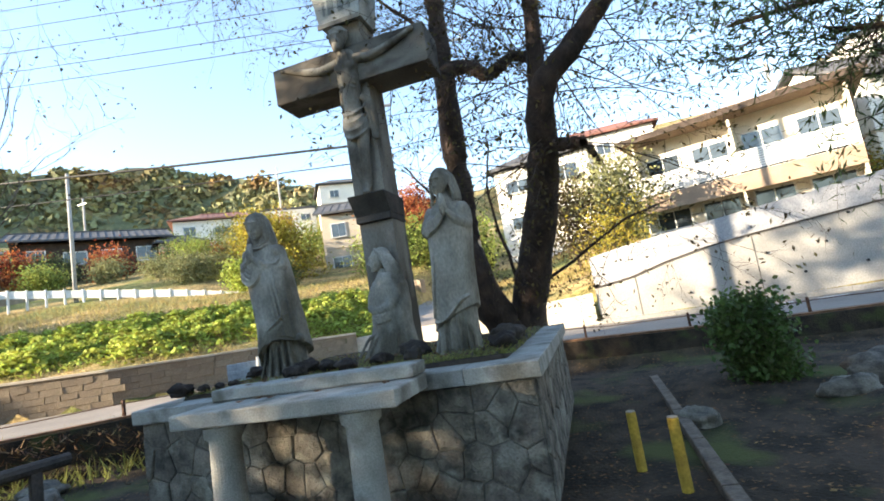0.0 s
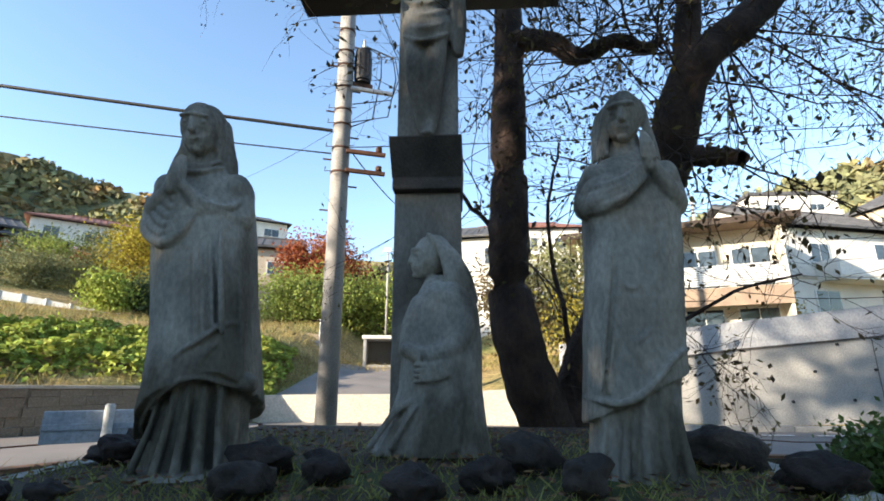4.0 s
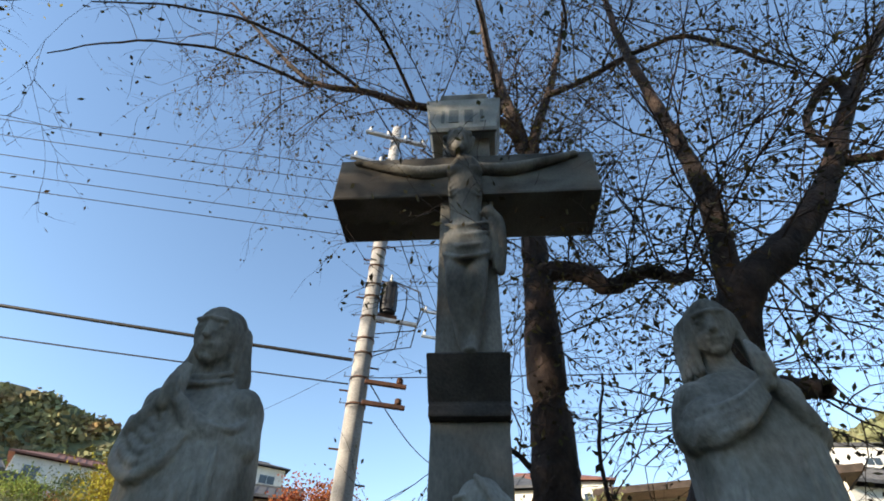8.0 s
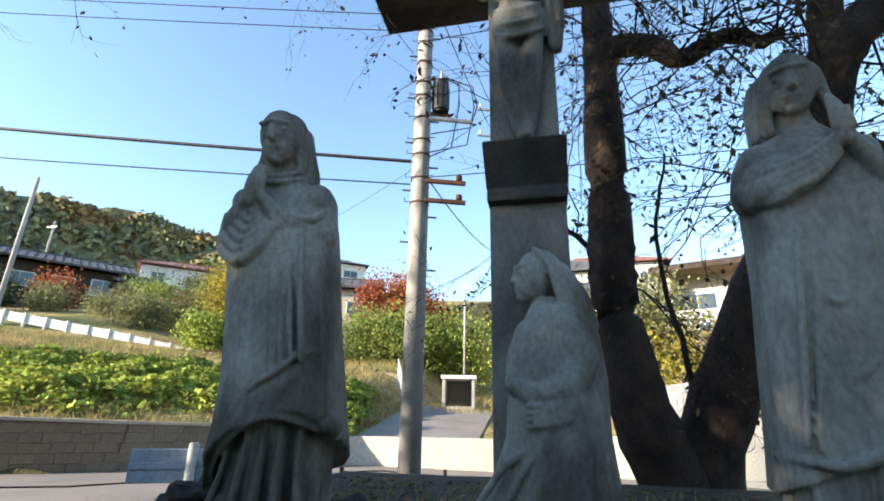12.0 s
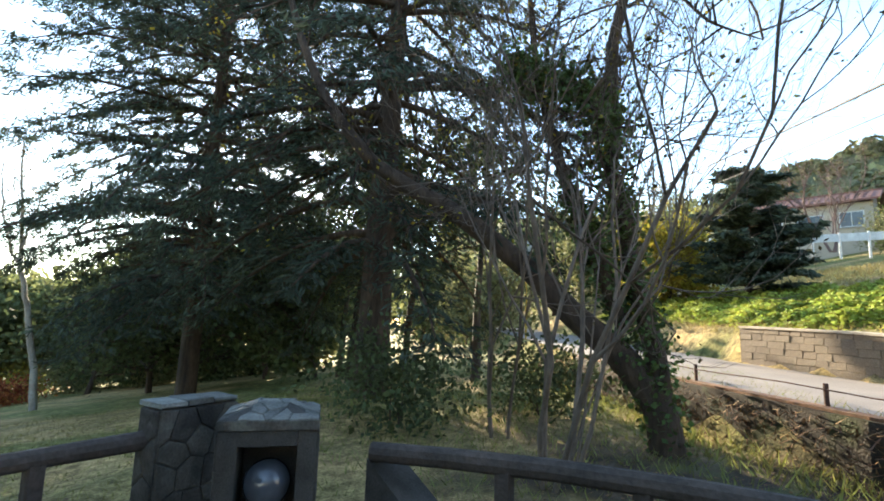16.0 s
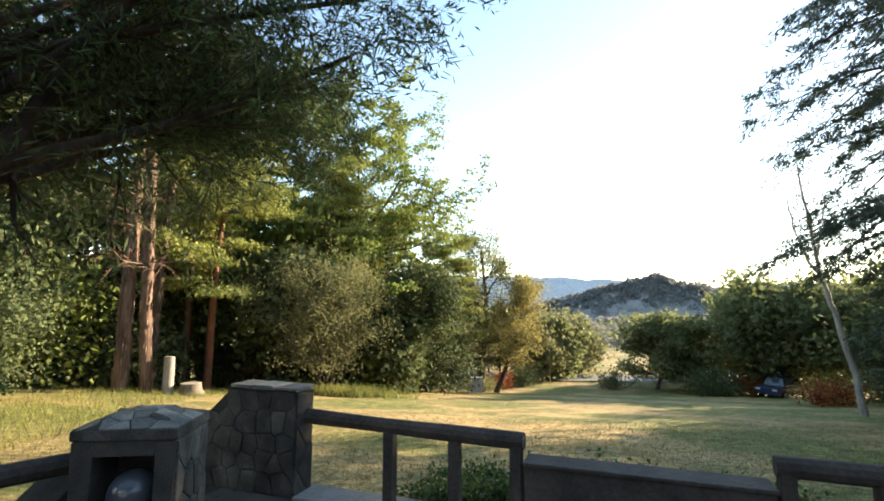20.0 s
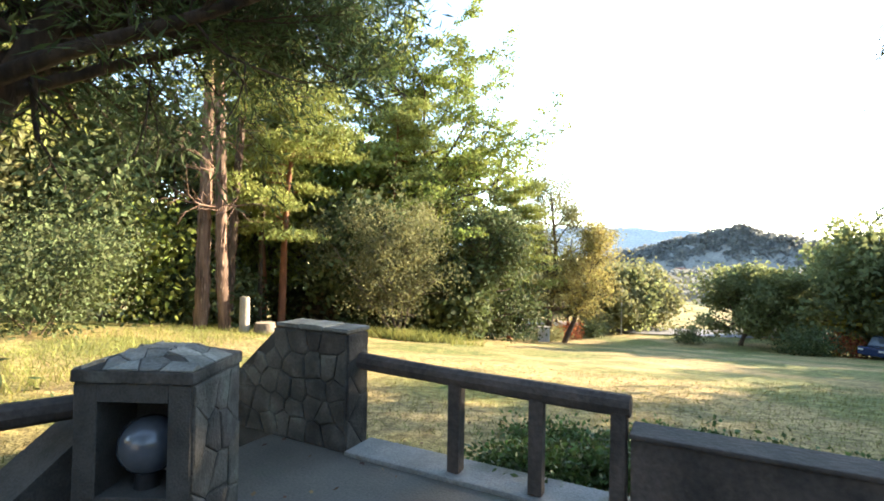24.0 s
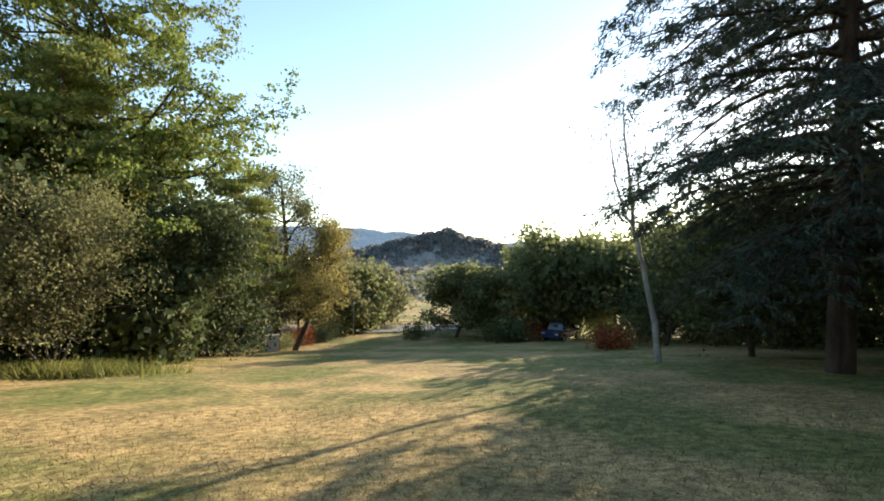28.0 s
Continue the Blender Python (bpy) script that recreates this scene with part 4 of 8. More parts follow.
def cloaked_youth():
    b = bag()
    add_robe(b, [(0.0, 0.245, 0.225, 0.0, 0.0), (0.3, 0.235, 0.21, 0.0, 0), (0.6, 0.24, 0.205, 0.0, 0), (0.9, 0.24, 0.19, 0.0, 0), (1.15, 0.25, 0.18, 0.0, 0), (1.26, 0.25, 0.175, 0.0, 0),
                 (1.36, 0.22, 0.16, 0.0, 0.01), (1.44, 0.15, 0.12, 0.0, 0.01), (1.50, 0.085, 0.085, -0.01, 0.0), (1.58, 0.06, 0.065, -0.02, 0.0)],
             [(0, 0.07), (0.4, 0.05), (0.6, 0.01), (1.3, 0.0), (1.5, 0.0)], 2.6)
    add_robe(b, [(0.0, 0.265, 0.225, 0.01, 0.0), (0.3, 0.255, 0.215, 0.0, 0), (0.6, 0.256, 0.21, 0.0, 0), (0.9, 0.25, 0.20, 0.0, 0), (1.15, 0.268, 0.19, 0, 0), (1.26, 0.272, 0.18, 0, 0), (1.36, 0.235, 0.165, 0, 0.01), (1.44, 0.16, 0.125, 0, 0.01)],
             [(0, 0.018), (0.6, 0.016), (1.0, 0.01), (1.3, 0.0)], 5.1, 140, 110, lambda a: 0.33 + 0.11 * math.cos(a) - 0.02 * math.sin(a), 3.0, 0.012)
    # head bared, hair falling in locks on both sides
    head(b, (-0.02, -0.062, 1.675), -0.28, 0.32, 1.04)
    add_ball(b, (-0.012, -0.02, 1.745), (0.086, 0.075, 0.072))
    add_tube(b, [(-0.02, -0.02, 1.60), (-0.01, -0.015, 1.45)], [0.062, 0.08])
    add_ball(b, (-0.012, 0.02, 1.70), (0.100, 0.105, 0.118))
    for s in (-1, 1):
        for k in range(4):
            add_tube(b, [(-0.015 + s * (0.012 + 0.02 * k), -0.085 + 0.032 * k, 1.795 - 0.012 * k), (-0.015 + s * (0.085 + 0.008 * k), -0.085 + 0.030 * k, 1.715), (-0.01 + s * (0.100 + 0.010 * k), -0.062 + 0.026 * k, 1.62), (s * (0.110 + 0.012 * k), -0.07 + 0.026 * k, 1.53 - 0.008 * k), (s * (0.118 + 0.018 * k), -0.09 + 0.03 * k, 1.46)],
                     [0.014, 0.020, 0.022, 0.020, 0.012], 8)
        add_ball(b, (s * 0.185, -0.01, 1.345), (0.095, 0.12, 0.095))
    add_tube(b, [(-0.01, 0.085, 1.70), (0.0, 0.09, 1.5), (0, 0.12, 1.2)], [0.08, 0.12, 0.12])
    # left sleeve swells over the forearm; palms together before the breast
    add_ball(b, (-0.14, -0.10, 1.265), (0.15, 0.085, 0.085))
    add_tube(b, [(-0.215, -0.01, 1.33), (-0.265, -0.06, 1.20), (-0.20, -0.165, 1.20), (-0.06, -0.205, 1.265), (0.02, -0.215, 1.32)], [0.078, 0.07, 0.052, 0.038, 0.028])
    add_tube(b, [(0.215, -0.01, 1.33), (0.245, -0.05, 1.19), (0.17, -0.16, 1.24), (0.075, -0.21, 1.34)], [0.078, 0.068, 0.048, 0.032])
    clasped(b, 0.045, 1.385, -0.225, -0.016)
    for q in range(4):
        add_tube(b, [(-0.265 + 0.012 * q, -0.09 - 0.018 * q, 1.25 - 0.012 * q + 0.02 * q), (-0.20 + 0.01 * q, -0.19 - 0.006 * q, 1.165 + 0.03 * q), (-0.09 + 0.008 * q, -0.235, 1.185 + 0.033 * q), (0.015, -0.235, 1.27 + 0.025 * q)], [0.012, 0.020, 0.018, 0.010], 8)
    add_tube(b, [(-0.27, -0.06, 1.185), (-0.19, -0.185, 1.15), (-0.07, -0.23, 1.20), (0.02, -0.23, 1.28)], [0.020, 0.024, 0.022, 0.016], 10)
    # mantle thrown over the right arm, hanging in long folds
    for u0, u1, z0, z1, r in ((0.10, 0.06, 1.22, 0.62, 0.018), (0.145, 0.12, 1.25, 0.52, 0.020), (0.20, 0.19, 1.26, 0.55, 0.020), (0.245, 0.235, 1.22, 0.50, 0.016)):
        y0 = -0.205 * math.sqrt(max(0.12, 1 - (u0 / 0.29) ** 2))
        add_fold(b, [(u0, y0 - 0.01, z0), (u0 * 0.6 + u1 * 0.4, y0 - 0.03, (z0 + z1) / 2 + 0.15), (u1, y0 - 0.035, z1)], [r * 0.6, r, r * 0.7])
    # plain long folds of the front, with a slack catch at the knee
    for u0, u1, z1, r in ((-0.145, -0.215, 0.37, 0.016), (-0.085, -0.175, 0.36, 0.013), (-0.02, -0.135, 0.36, 0.012), (0.035, -0.03, 0.62, 0.013)):
        add_fold(b, [(u0, -0.205, 1.15), (u0 * 0.75 + u1 * 0.25, -0.222, 0.9), (u0 * 0.35 + u1 * 0.65, -0.228, 0.62), (u1, -0.22, z1)], [r * 0.6, r, r, r * 0.8])
    add_fold(b, [(-0.105, -0.225, 0.84), (-0.08, -0.238, 0.79), (-0.035, -0.238, 0.785), (0.0, -0.225, 0.82)], [0.008, 0.012, 0.012, 0.008])
    add_fold(b, [(-0.11, -0.225, 0.62), (-0.05, -0.24, 0.55), (0.03, -0.235, 0.60), (0.09, -0.22, 0.70)], [0.008, 0.012, 0.014, 0.010])
    hem = [(-0.262, -0.04, 0.335), (-0.21, -0.17, 0.325), (-0.13, -0.235, 0.315), (-0.04, -0.25, 0.345), (0.05, -0.245, 0.415), (0.14, -0.215, 0.50), (0.22, -0.15, 0.53)]
    add_tube(b, hem, [0.010, 0.013, 0.016, 0.018, 0.018, 0.016, 0.012], 10)
    for u0, u1, r in ((-0.17, -0.20, 0.020), (-0.09, -0.10, 0.022), (-0.01, -0.01, 0.022), (0.07, 0.085, 0.024), (0.15, 0.18, 0.022)):
        y0 = -0.225 * math.sqrt(max(0.1, 1 - (u0 / 0.28) ** 2))
        add_tube(b, [(u0, y0 + 0.032, 0.38), (u0 * 0.5 + u1 * 0.5, y0 + 0.026, 0.2), (u1 * 1.1, y0 + 0.008, 0.04)], [r * 0.7, r, r * 1.2], 10)
    add_ball(b, (0.0, 0.0, 0.0), (0.31, 0.28, 0.06))
    place_on(b, [(0, -0.08), (0.6, -0.045), (1.2, 0.0), (1.8, 0.02)], 1.06, 0.43, 0.83)
    ob = fused("robed_statue", b, M_STATUE, 0.0075, 1)
    ob.matrix_world = pose(1.115, 1.94, 1.09, 0, 0, -4)
    return tagged(ob, "pale stone statue of a standing long-haired youth in a cloak", "statue")


cloaked_youth()


def kneeler():
    b = bag()
    add_robe(b, [(0.0, 0.36, 0.26, 0.02, 0.0), (0.15, 0.30, 0.24, 0.05, 0), (0.35, 0.25, 0.21, 0.075, 0.0), (0.60, 0.245, 0.20, 0.085, 0.01), (0.82, 0.215, 0.18, 0.095, 0.03), (0.94, 0.15, 0.14, 0.09, 0.05), (1.02, 0.07, 0.08, 0.05, 0.07)],
             [(0, 0.05), (0.4, 0.03), (0.8, 0.01), (1.05, 0.0)], 4.0, 96, 80)
    head(b, (-0.005, 0.03, 1.145), -1.15, 0.12, 1.05)
    add_ball(b, (0.03, 0.06, 1.17), (0.115, 0.105, 0.125))
    # hair falling down the back
    for k in range(5):
        add_tube(b, [(0.0 + 0.02 * k, -0.055 + 0.012 * k, 1.265 - 0.008 * k), (0.085 + 0.018 * k, -0.06 + 0.015 * k, 1.16), (0.12 + 0.03 * k, -0.07 + 0.02 * k, 1.02), (0.15 + 0.035 * k, -0.08 + 0.025 * k, 0.86)], [0.016, 0.026, 0.028, 0.016], 8)
    # shoulder, upper arm and the long sweep of the sleeve
    add_ball(b, (0.10, -0.02, 0.86), (0.15, 0.12, 0.12))
    add_tube(b, [(0.14, -0.06, 0.88), (0.21, -0.10, 0.68), (0.13, -0.145, 0.55), (-0.03, -0.16, 0.52), (-0.11, -0.15, 0.57)], [0.085, 0.085, 0.075, 0.055, 0.035])
    add_tube(b, [(-0.05, -0.02, 0.84), (-0.10, -0.08, 0.70), (-0.12, -0.12, 0.56)], [0.06, 0.055, 0.04])
    for q in range(4):
        add_tube(b, [(0.26 - 0.02 * q, -0.09 - 0.012 * q, 0.66 - 0.015 * q), (0.22 - 0.02 * q, -0.15 - 0.01 * q, 0.50 + 0.008 * q), (0.10 - 0.01 * q, -0.20, 0.405 + 0.022 * q), (-0.06, -0.205, 0.385 + 0.030 * q)], [0.012, 0.018, 0.018, 0.010], 8)
    for q in range(5):
        add_fold(b, [(0.24 - 0.05 * q, -0.14 - 0.012 * q, 0.38 - 0.01 * q), (0.20 - 0.09 * q, -0.23 - 0.004 * q, 0.24), (0.18 - 0.12 * q, -0.26, 0.05)], [0.012, 0.020, 0.018])
    ob = fused("kneeling_statue", b, M_STATUE, 0.010, 1)
    ob.matrix_world = pose(0.04, 2.45, 1.1, 0, 0, 0)
    return tagged(ob, "worn stone figure kneeling against the foot of the cross", "statue")


kneeler()


def carved_figure(parent):
    """The crucified figure in high relief on the cross front, in the cross's own frame."""
    b = bag()
    Y = 0.02
    head(b, (-0.05, Y - 0.10, 4.02), 0.35, 0.35, 1.15)
    add_ball(b, (-0.04, Y - 0.05, 4.08), (0.125, 0.10, 0.13))
    for i in range(9):
        a = i / 9 * 6.283
        add_ball(b, (-0.05 + 0.115 * math.cos(a), Y - 0.07 + 0.10 * math.sin(a), 4.10 + 0.02 * math.sin(3 * a)), (0.035, 0.035, 0.03), 2)
    add_ball(b, (-0.06, Y - 0.16, 3.89), (0.05, 0.04, 0.07), 2)
    add_tube(b, [(0, Y, 3.78), (0, Y - 0.02, 3.5), (0, Y, 3.2), (0.0, Y, 2.95)], [0.13, 0.145, 0.115, 0.13])
    for s in (-1, 1):
        add_ball(b, (s * 0.07, Y - 0.10, 3.62), (0.075, 0.055, 0.07))
        add_tube(b, [(s * 0.13, Y - 0.01, 3.74), (s * 0.35, Y - 0.05, 3.69), (s * 0.62, Y - 0.05, 3.76), (s * 0.84, Y - 0.04, 3.85)], [0.07, 0.056, 0.046, 0.034])
        add_ball(b, (s * 0.90, Y - 0.045, 3.87), (0.055, 0.03, 0.035), 2)
        for k in range(4):
            add_tube(b, [(s * 0.03, Y - 0.145 + 0.004 * k, 3.52 - 0.055 * k), (s * 0.12, Y - 0.10, 3.50 - 0.06 * k)], [0.012, 0.012], 6)
    add_ball(b, (0.0, Y - 0.03, 2.86), (0.175, 0.105, 0.21))
    for k in range(4):
        z = 3.0 - 0.10 * k
        add_tube(b, [(-0.15, Y - 0.06, z + 0.07), (-0.05, Y - 0.125, z - 0.02), (0.07, Y - 0.13, z - 0.01), (0.16, Y - 0.06, z + 0.08)], [0.014, 0.02, 0.02, 0.014], 8)
    add_tube(b, [(0.17, Y - 0.05, 3.20), (0.24, Y - 0.02, 3.12), (0.25, Y + 0.02, 2.9), (0.24, Y + 0.03, 2.68)], [0.05, 0.055, 0.05, 0.035])
    add_tube(b, [(0.19, Y - 0.05, 3.1), (0.20, Y - 0.02, 2.9), (0.21, Y + 0.02, 2.7)], [0.03, 0.03, 0.025])
    add_tube(b, [(-0.075, Y, 2.80), (-0.06, Y - 0.06, 2.42), (-0.01, Y + 0.02, 2.12), (0.02, Y - 0.01, 2.0)], [0.085, 0.068, 0.055, 0.038])
    add_tube(b, [(0.075, Y, 2.80), (0.075, Y - 0.06, 2.45), (0.04, Y + 0.02, 2.14), (0.03, Y - 0.03, 2.02)], [0.085, 0.068, 0.055, 0.038])
    add_ball(b, (0.02, Y - 0.05, 2.0), (0.05, 0.07, 0.03), 2)
    ob = fused("carved_figure", b, M_CROSS, 0.011, 3)
    ob.parent = parent
    ob["label"] = "weathered figure carved in high relief"
    return ob


carved_figure(CROSS)


for i, (x, y, r) in enumerate([(-1.47, 2.0, 0.09), (-1.66, 1.08, 0.085), (-1.45, 1.15, 0.05), (-1.28, 1.17, 0.045), (-1.10, 1.17, 0.045), (-0.5, 1.3, 0.09), (-0.3, 1.6, 0.09), (-0.62, 1.75, 0.10), (0.35, 1.5, 0.08), (0.7, 1.45, 0.09), (1.55, 1.5, 0.11), (1.5, 2.1, 0.14), (0.55, 1.9, 0.12), (0.1, 1.25, 0.09), (-1.5, 2.3, 0.10)]):
    ob = part("lava_rock", lump(r, (0, 0, 0), (1.25, 1, 0.75), 0.5, i + 1, 3), M_LAVA, smooth=True)
    ob.matrix_world = pose(x, y, 1.13 + r * 0.35, 0, 0, i * 50)
    tagged(ob, "rough dark lava rock edging the soil bed", "rock", "lava rocks on the pedestal")


# ---- balustrade ----
def rail_y(x):
    return 0.10 - 0.022 * x * x


def log_rail(pts, z, r, parent, name="rail"):
    p = [(x, y, z) for x, y in pts]
    v, f = tubes([(p, [r * (1 + 0.05 * math.sin(7 * i)) for i in range(len(p))])], 10)
    n = len(p)
    bm = bmesh.new()
    vs = [bm.verts.new(q) for q in v]
    for q in f:
        bm.faces.new([vs[i] for i in q])
    bm.faces.new(vs[:10][::-1])
    bm.faces.new(vs[-10:])
    return part(name, bm, M_LOG, parent, smooth=False)


def balustrade(sign):
    th = thing("balustrade", "curved dark log-style concrete railing along the terrace edge", "railing", group="terrace railings")
    th.matrix_world = terrace_pose()
    x0, x1 = (0.76, 2.76) if sign > 0 else (0.80, 2.52)
    line = (lambda x: rail_y(x)) if sign > 0 else (lambda x: 0.09 + 0.035 * (x - 0.8))
    log_rail([(sign * x, line(x)) for x in np.linspace(x0, x1, 12)], 0.655, 0.062, th)
    for x in (x0 + 0.06, x0 + 0.54, x0 + 1.11):
        part("post", block(sign * x - 0.045, sign * x + 0.045, line(x) - 0.045, line(x) + 0.045, 0.03, 0.63, 0.012, 0.004, x), M_LOG, th)
    part("kerb", block(sign * 1.72 - 1.0, sign * 1.72 + 1.0, -0.20, 0.14, -0.1, 0.03, 0.015), M_KERB, th, "pale worn concrete kerb")
    return th


def pillar(sign):
    """A rubble pillar: a flat-topped head beside the railing and one long sloping shoulder."""
    th = thing("stone_pillar", "low rubble-stone pillar with one sloping shoulder", "pillar", group="terrace pillars")
    inner, wide = (2.74, 0.70) if sign > 0 else (2.50, 0.56)
    th.matrix_world = terrace_pose(sign * inner, -0.03 if sign > 0 else 0.20)
    out, dep, top = wide + 0.75, 0.125, 0.88
    x0, x1 = (0.0, out) if sign > 0 else (-out, 0.0)
    bm = block(x0, x1, -dep, dep, -0.2, top)
    cut = Vector((sign * wide, 0, top)), Vector((sign * 0.66, 0, 0.75)).normalized()
    bmesh.ops.bisect_plane(bm, geom=bm.verts[:] + bm.edges[:] + bm.faces[:], plane_co=cut[0], plane_no=cut[1], clear_outer=True)
    bmesh.ops.holes_fill(bm, edges=bm.edges[:])
    bmesh.ops.bevel(bm, geom=bm.edges[:], offset=0.012, segments=2, affect='EDGES')
    part("body", bm, M_DARKMORTAR, th)
    cap_x = (-0.015, wide + 0.01) if sign > 0 else (-wide - 0.01, 0.015)
    for k in range(3):
        a, c = cap_x[0] + (cap_x[1] - cap_x[0]) * k / 3, cap_x[0] + (cap_x[1] - cap_x[0]) * (k + 1) / 3
        part("cap_stone", block(a + 0.004, c - 0.004, -dep - 0.015, dep + 0.015, top + 0.002, top + 0.034 + 0.006 * (k % 2), 0.008, 0.004, k), M_CAPSTONE, th)
    over = lambda cx, cy: cy > top - 0.06 - 0.88 * max(0.0, cx - wide)
    for f, (o, u) in enumerate((((x0, -dep, 0.0), (1, 0, 0)), ((x1, dep, 0.0), (-1, 0, 0)))):
        crazy_face(th, face_frame(o, u, (0, 0, 1)), out, top - 0.01, 0.17, 21 + sign + 3 * f, M_BACKLITRUBBLE, 0.007, 0.018, skip=lambda cx, cy, o=o, u=u: over(sign * (o[0] + u[0] * cx), cy))
    crazy_face(th, face_frame((0.0, sign * dep, 0.0), (0, -sign, 0), (0, 0, 1)), 2 * dep, top - 0.01, 0.17, 27 + sign, M_BACKLITRUBBLE, 0.007, 0.018)
    return th


def lamp_pillar(sign):
    th = thing("lamp_pillar", "stone lantern pillar with a glass globe in a square niche", "lamp", group="lantern pillars")
    th.matrix_world = terrace_pose(2.93 if sign > 0 else -2.86, 1.38 if sign > 0 else 1.02, 0, 26 if sign > 0 else -44) @ Matrix.Diagonal((0.86, 0.86, 1, 1))
    # niche opens towards local +y
    for nm, a in (("side", (-0.33, -0.20, -0.30, 0.30, -0.2, 0.84)), ("side", (0.20, 0.33, -0.30, 0.30, -0.2, 0.84)), ("back", (-0.20, 0.20, -0.30, -0.05, -0.2, 0.84)),
                  ("sill", (-0.20, 0.20, -0.05, 0.30, -0.2, 0.30)), ("lintel", (-0.20, 0.20, -0.05, 0.30, 0.75, 0.84))):
        part(nm, block(*a, 0.006, 0.003, a[0]), M_DARKMORTAR, th)
    bm = block(-0.345, 0.345, -0.315, 0.315, 0.842, 0.90, 0.008)
    part("cap", bm, M_BACKLITRUBBLE, th)
    bm = block(-0.34, 0.34, -0.31, 0.31, 0.902, 0.970, 0.0, taper=0.7)
    part("cap_top", bm, M_DARKMORTAR, th, "crazy-paved shallow pyramid cap")
    for k, (hw, hd) in enumerate(((0.34, 0.31), (0.31, 0.34), (0.34, 0.31), (0.31, 0.34))):
        c, q = math.cos(k * math.pi / 2), math.sin(k * math.pi / 2)
        turn = lambda x, y: (x * c - y * q, x * q + y * c)
        ln = math.hypot(hd * 0.7, 0.068)
        o, u, v = turn(-hw, -hd), turn(1, 0), turn(0, hd * 0.7)
        crazy_face(th, face_frame((o[0], o[1], 0.902), (u[0], u[1], 0), (v[0], v[1], 0.068)), 2 * hw, ln, 0.13, 50 + 4 * sign + k, M_CAPSTONE, 0.006, 0.008, "cap_stone", skip=lambda cx, cy: abs(cx - hw) > hw * (1 - 0.7 * cy / ln) - 0.025)
    crazy_face(th, face_frame((-0.11, -0.10, 0.968), (1, 0, 0), (0, 1, 0)), 0.22, 0.20, 0.12, 60 + sign, M_CAPSTONE, 0.006, 0.008, "cap_stone")
    bm = bmesh.new()
    bmesh.ops.create_uvsphere(bm, u_segments=24, v_segments=14, radius=0.145)
    bmesh.ops.scale(bm, verts=bm.verts, vec=(1 / 0.86, 1 / 0.86, 1))
    bmesh.ops.translate(bm, verts=bm.verts, vec=(0, 0.13, 0.50))
    part("globe", bm, M_GLOBE, th, "smoky glass globe", True)
    part("globe_base", cyl(0.07, 0.06, 0.30, 0.37, 18, (0, 0.15)), M_BLACK, th)
    crazy_face(th, face_frame((0.33, -0.29, 0.0), (0, 1, 0), (0, 0, 1)), 0.58, 0.835, 0.19, 31 + sign, M_BACKLITRUBBLE, 0.007, 0.016)
    crazy_face(th, face_frame((-0.33, 0.29, 0.0), (0, -1, 0), (0, 0, 1)), 0.58, 0.835, 0.19, 34 + sign, M_BACKLITRUBBLE, 0.007, 0.016)
    crazy_face(th, face_frame((0.325, 0.30, 0.0), (-1, 0, 0), (0, 0, 1)), 0.65, 0.835, 0.18, 37 + sign, M_BACKLITRUBBLE, 0.007, 0.016, skip=lambda cx, cy: abs(cx - 0.325) < 0.29 and 0.16 < cy < 0.835)
    return th


M_GLOBE = material("smoky_globe", (0.115, 0.125, 0.145), (0.06, 0.068, 0.08), scale=3, fine=30, bump=0, rough=0.10, spec=0.8, grainy=0.2)
for sg in (1, -1):
    balustrade(sg)
    pillar(sg)
    lamp_pillar(sg)
tagged(part("low_wall", block(-0.79, 0.75, -0.06, 0.16, -0.2, 0.50, 0.012, 0.003), M_LOG), "low dark concrete parapet between the railings", "wall", kind="structure")
part("wall_coping", block(-0.80, 0.76, -0.08, 0.18, 0.503, 0.53, 0.01), M_LOG, bpy.data.objects["low_wall"])
bpy.data.objects["low_wall"].matrix_world = terrace_pose()


def side_rail(sign):
    th = thing("side_railing", "dark log railing running back from the lantern pillar", "railing", group="side railings")
    th.matrix_world = terrace_pose()
    log_rail([(sign * 3.35, 1.45), (sign * 3.55, 1.95), (sign * 3.75, 2.6), (sign * 3.88, 3.4), (sign * 3.92, 4.4)], 0.63, 0.065, th)
    bm = block(sign * 3.50 - 0.16, sign * 3.50 + 0.16, 1.42, 2.15, -0.2, 0.58)
    for v in bm.verts:
        if v.co.z > 0 and v.co.y > 2.0:
            v.co.z = 0.05
    part("sloped_buttress", bm, M_DARKMORTAR, th, "dark sloping concrete buttress")
    for x, y in ((3.66, 2.3), (3.84, 3.1), (3.91, 4.1)):
        part("post", block(sign * x - 0.05, sign * x + 0.05, y - 0.05, y + 0.05, -0.2, 0.6, 0.012), M_LOG, th)


side_rail(1)
side_rail(-1)
tf = tagged(part("terrace_floor", block(-3.5, 3.5, -0.2, 5.4, -0.25, 0.0, 0.01), M_PAVE), "dark weathered concrete terrace floor", "floor", kind="structure")
tf.matrix_world = terrace_pose()


# ---- trees ----
def plant(name, label, category, lines, leaves, bark, leaf_mat, at, sides=7, group="", trunk_name="trunk", crown_name="crown", min_r=0.0):
    th = thing(name, label, category, at, group=group)
    lines = [q for q in lines if q[1][0] >= min_r]
    if lines:
        v, f = tubes(lines, sides)
        np_mesh(trunk_name, v, f, bark, th, smooth=True)
    if leaves is not None:
        v, f = leaves
        np_mesh(crown_name, v, f, leaf_mat, th)
    return th


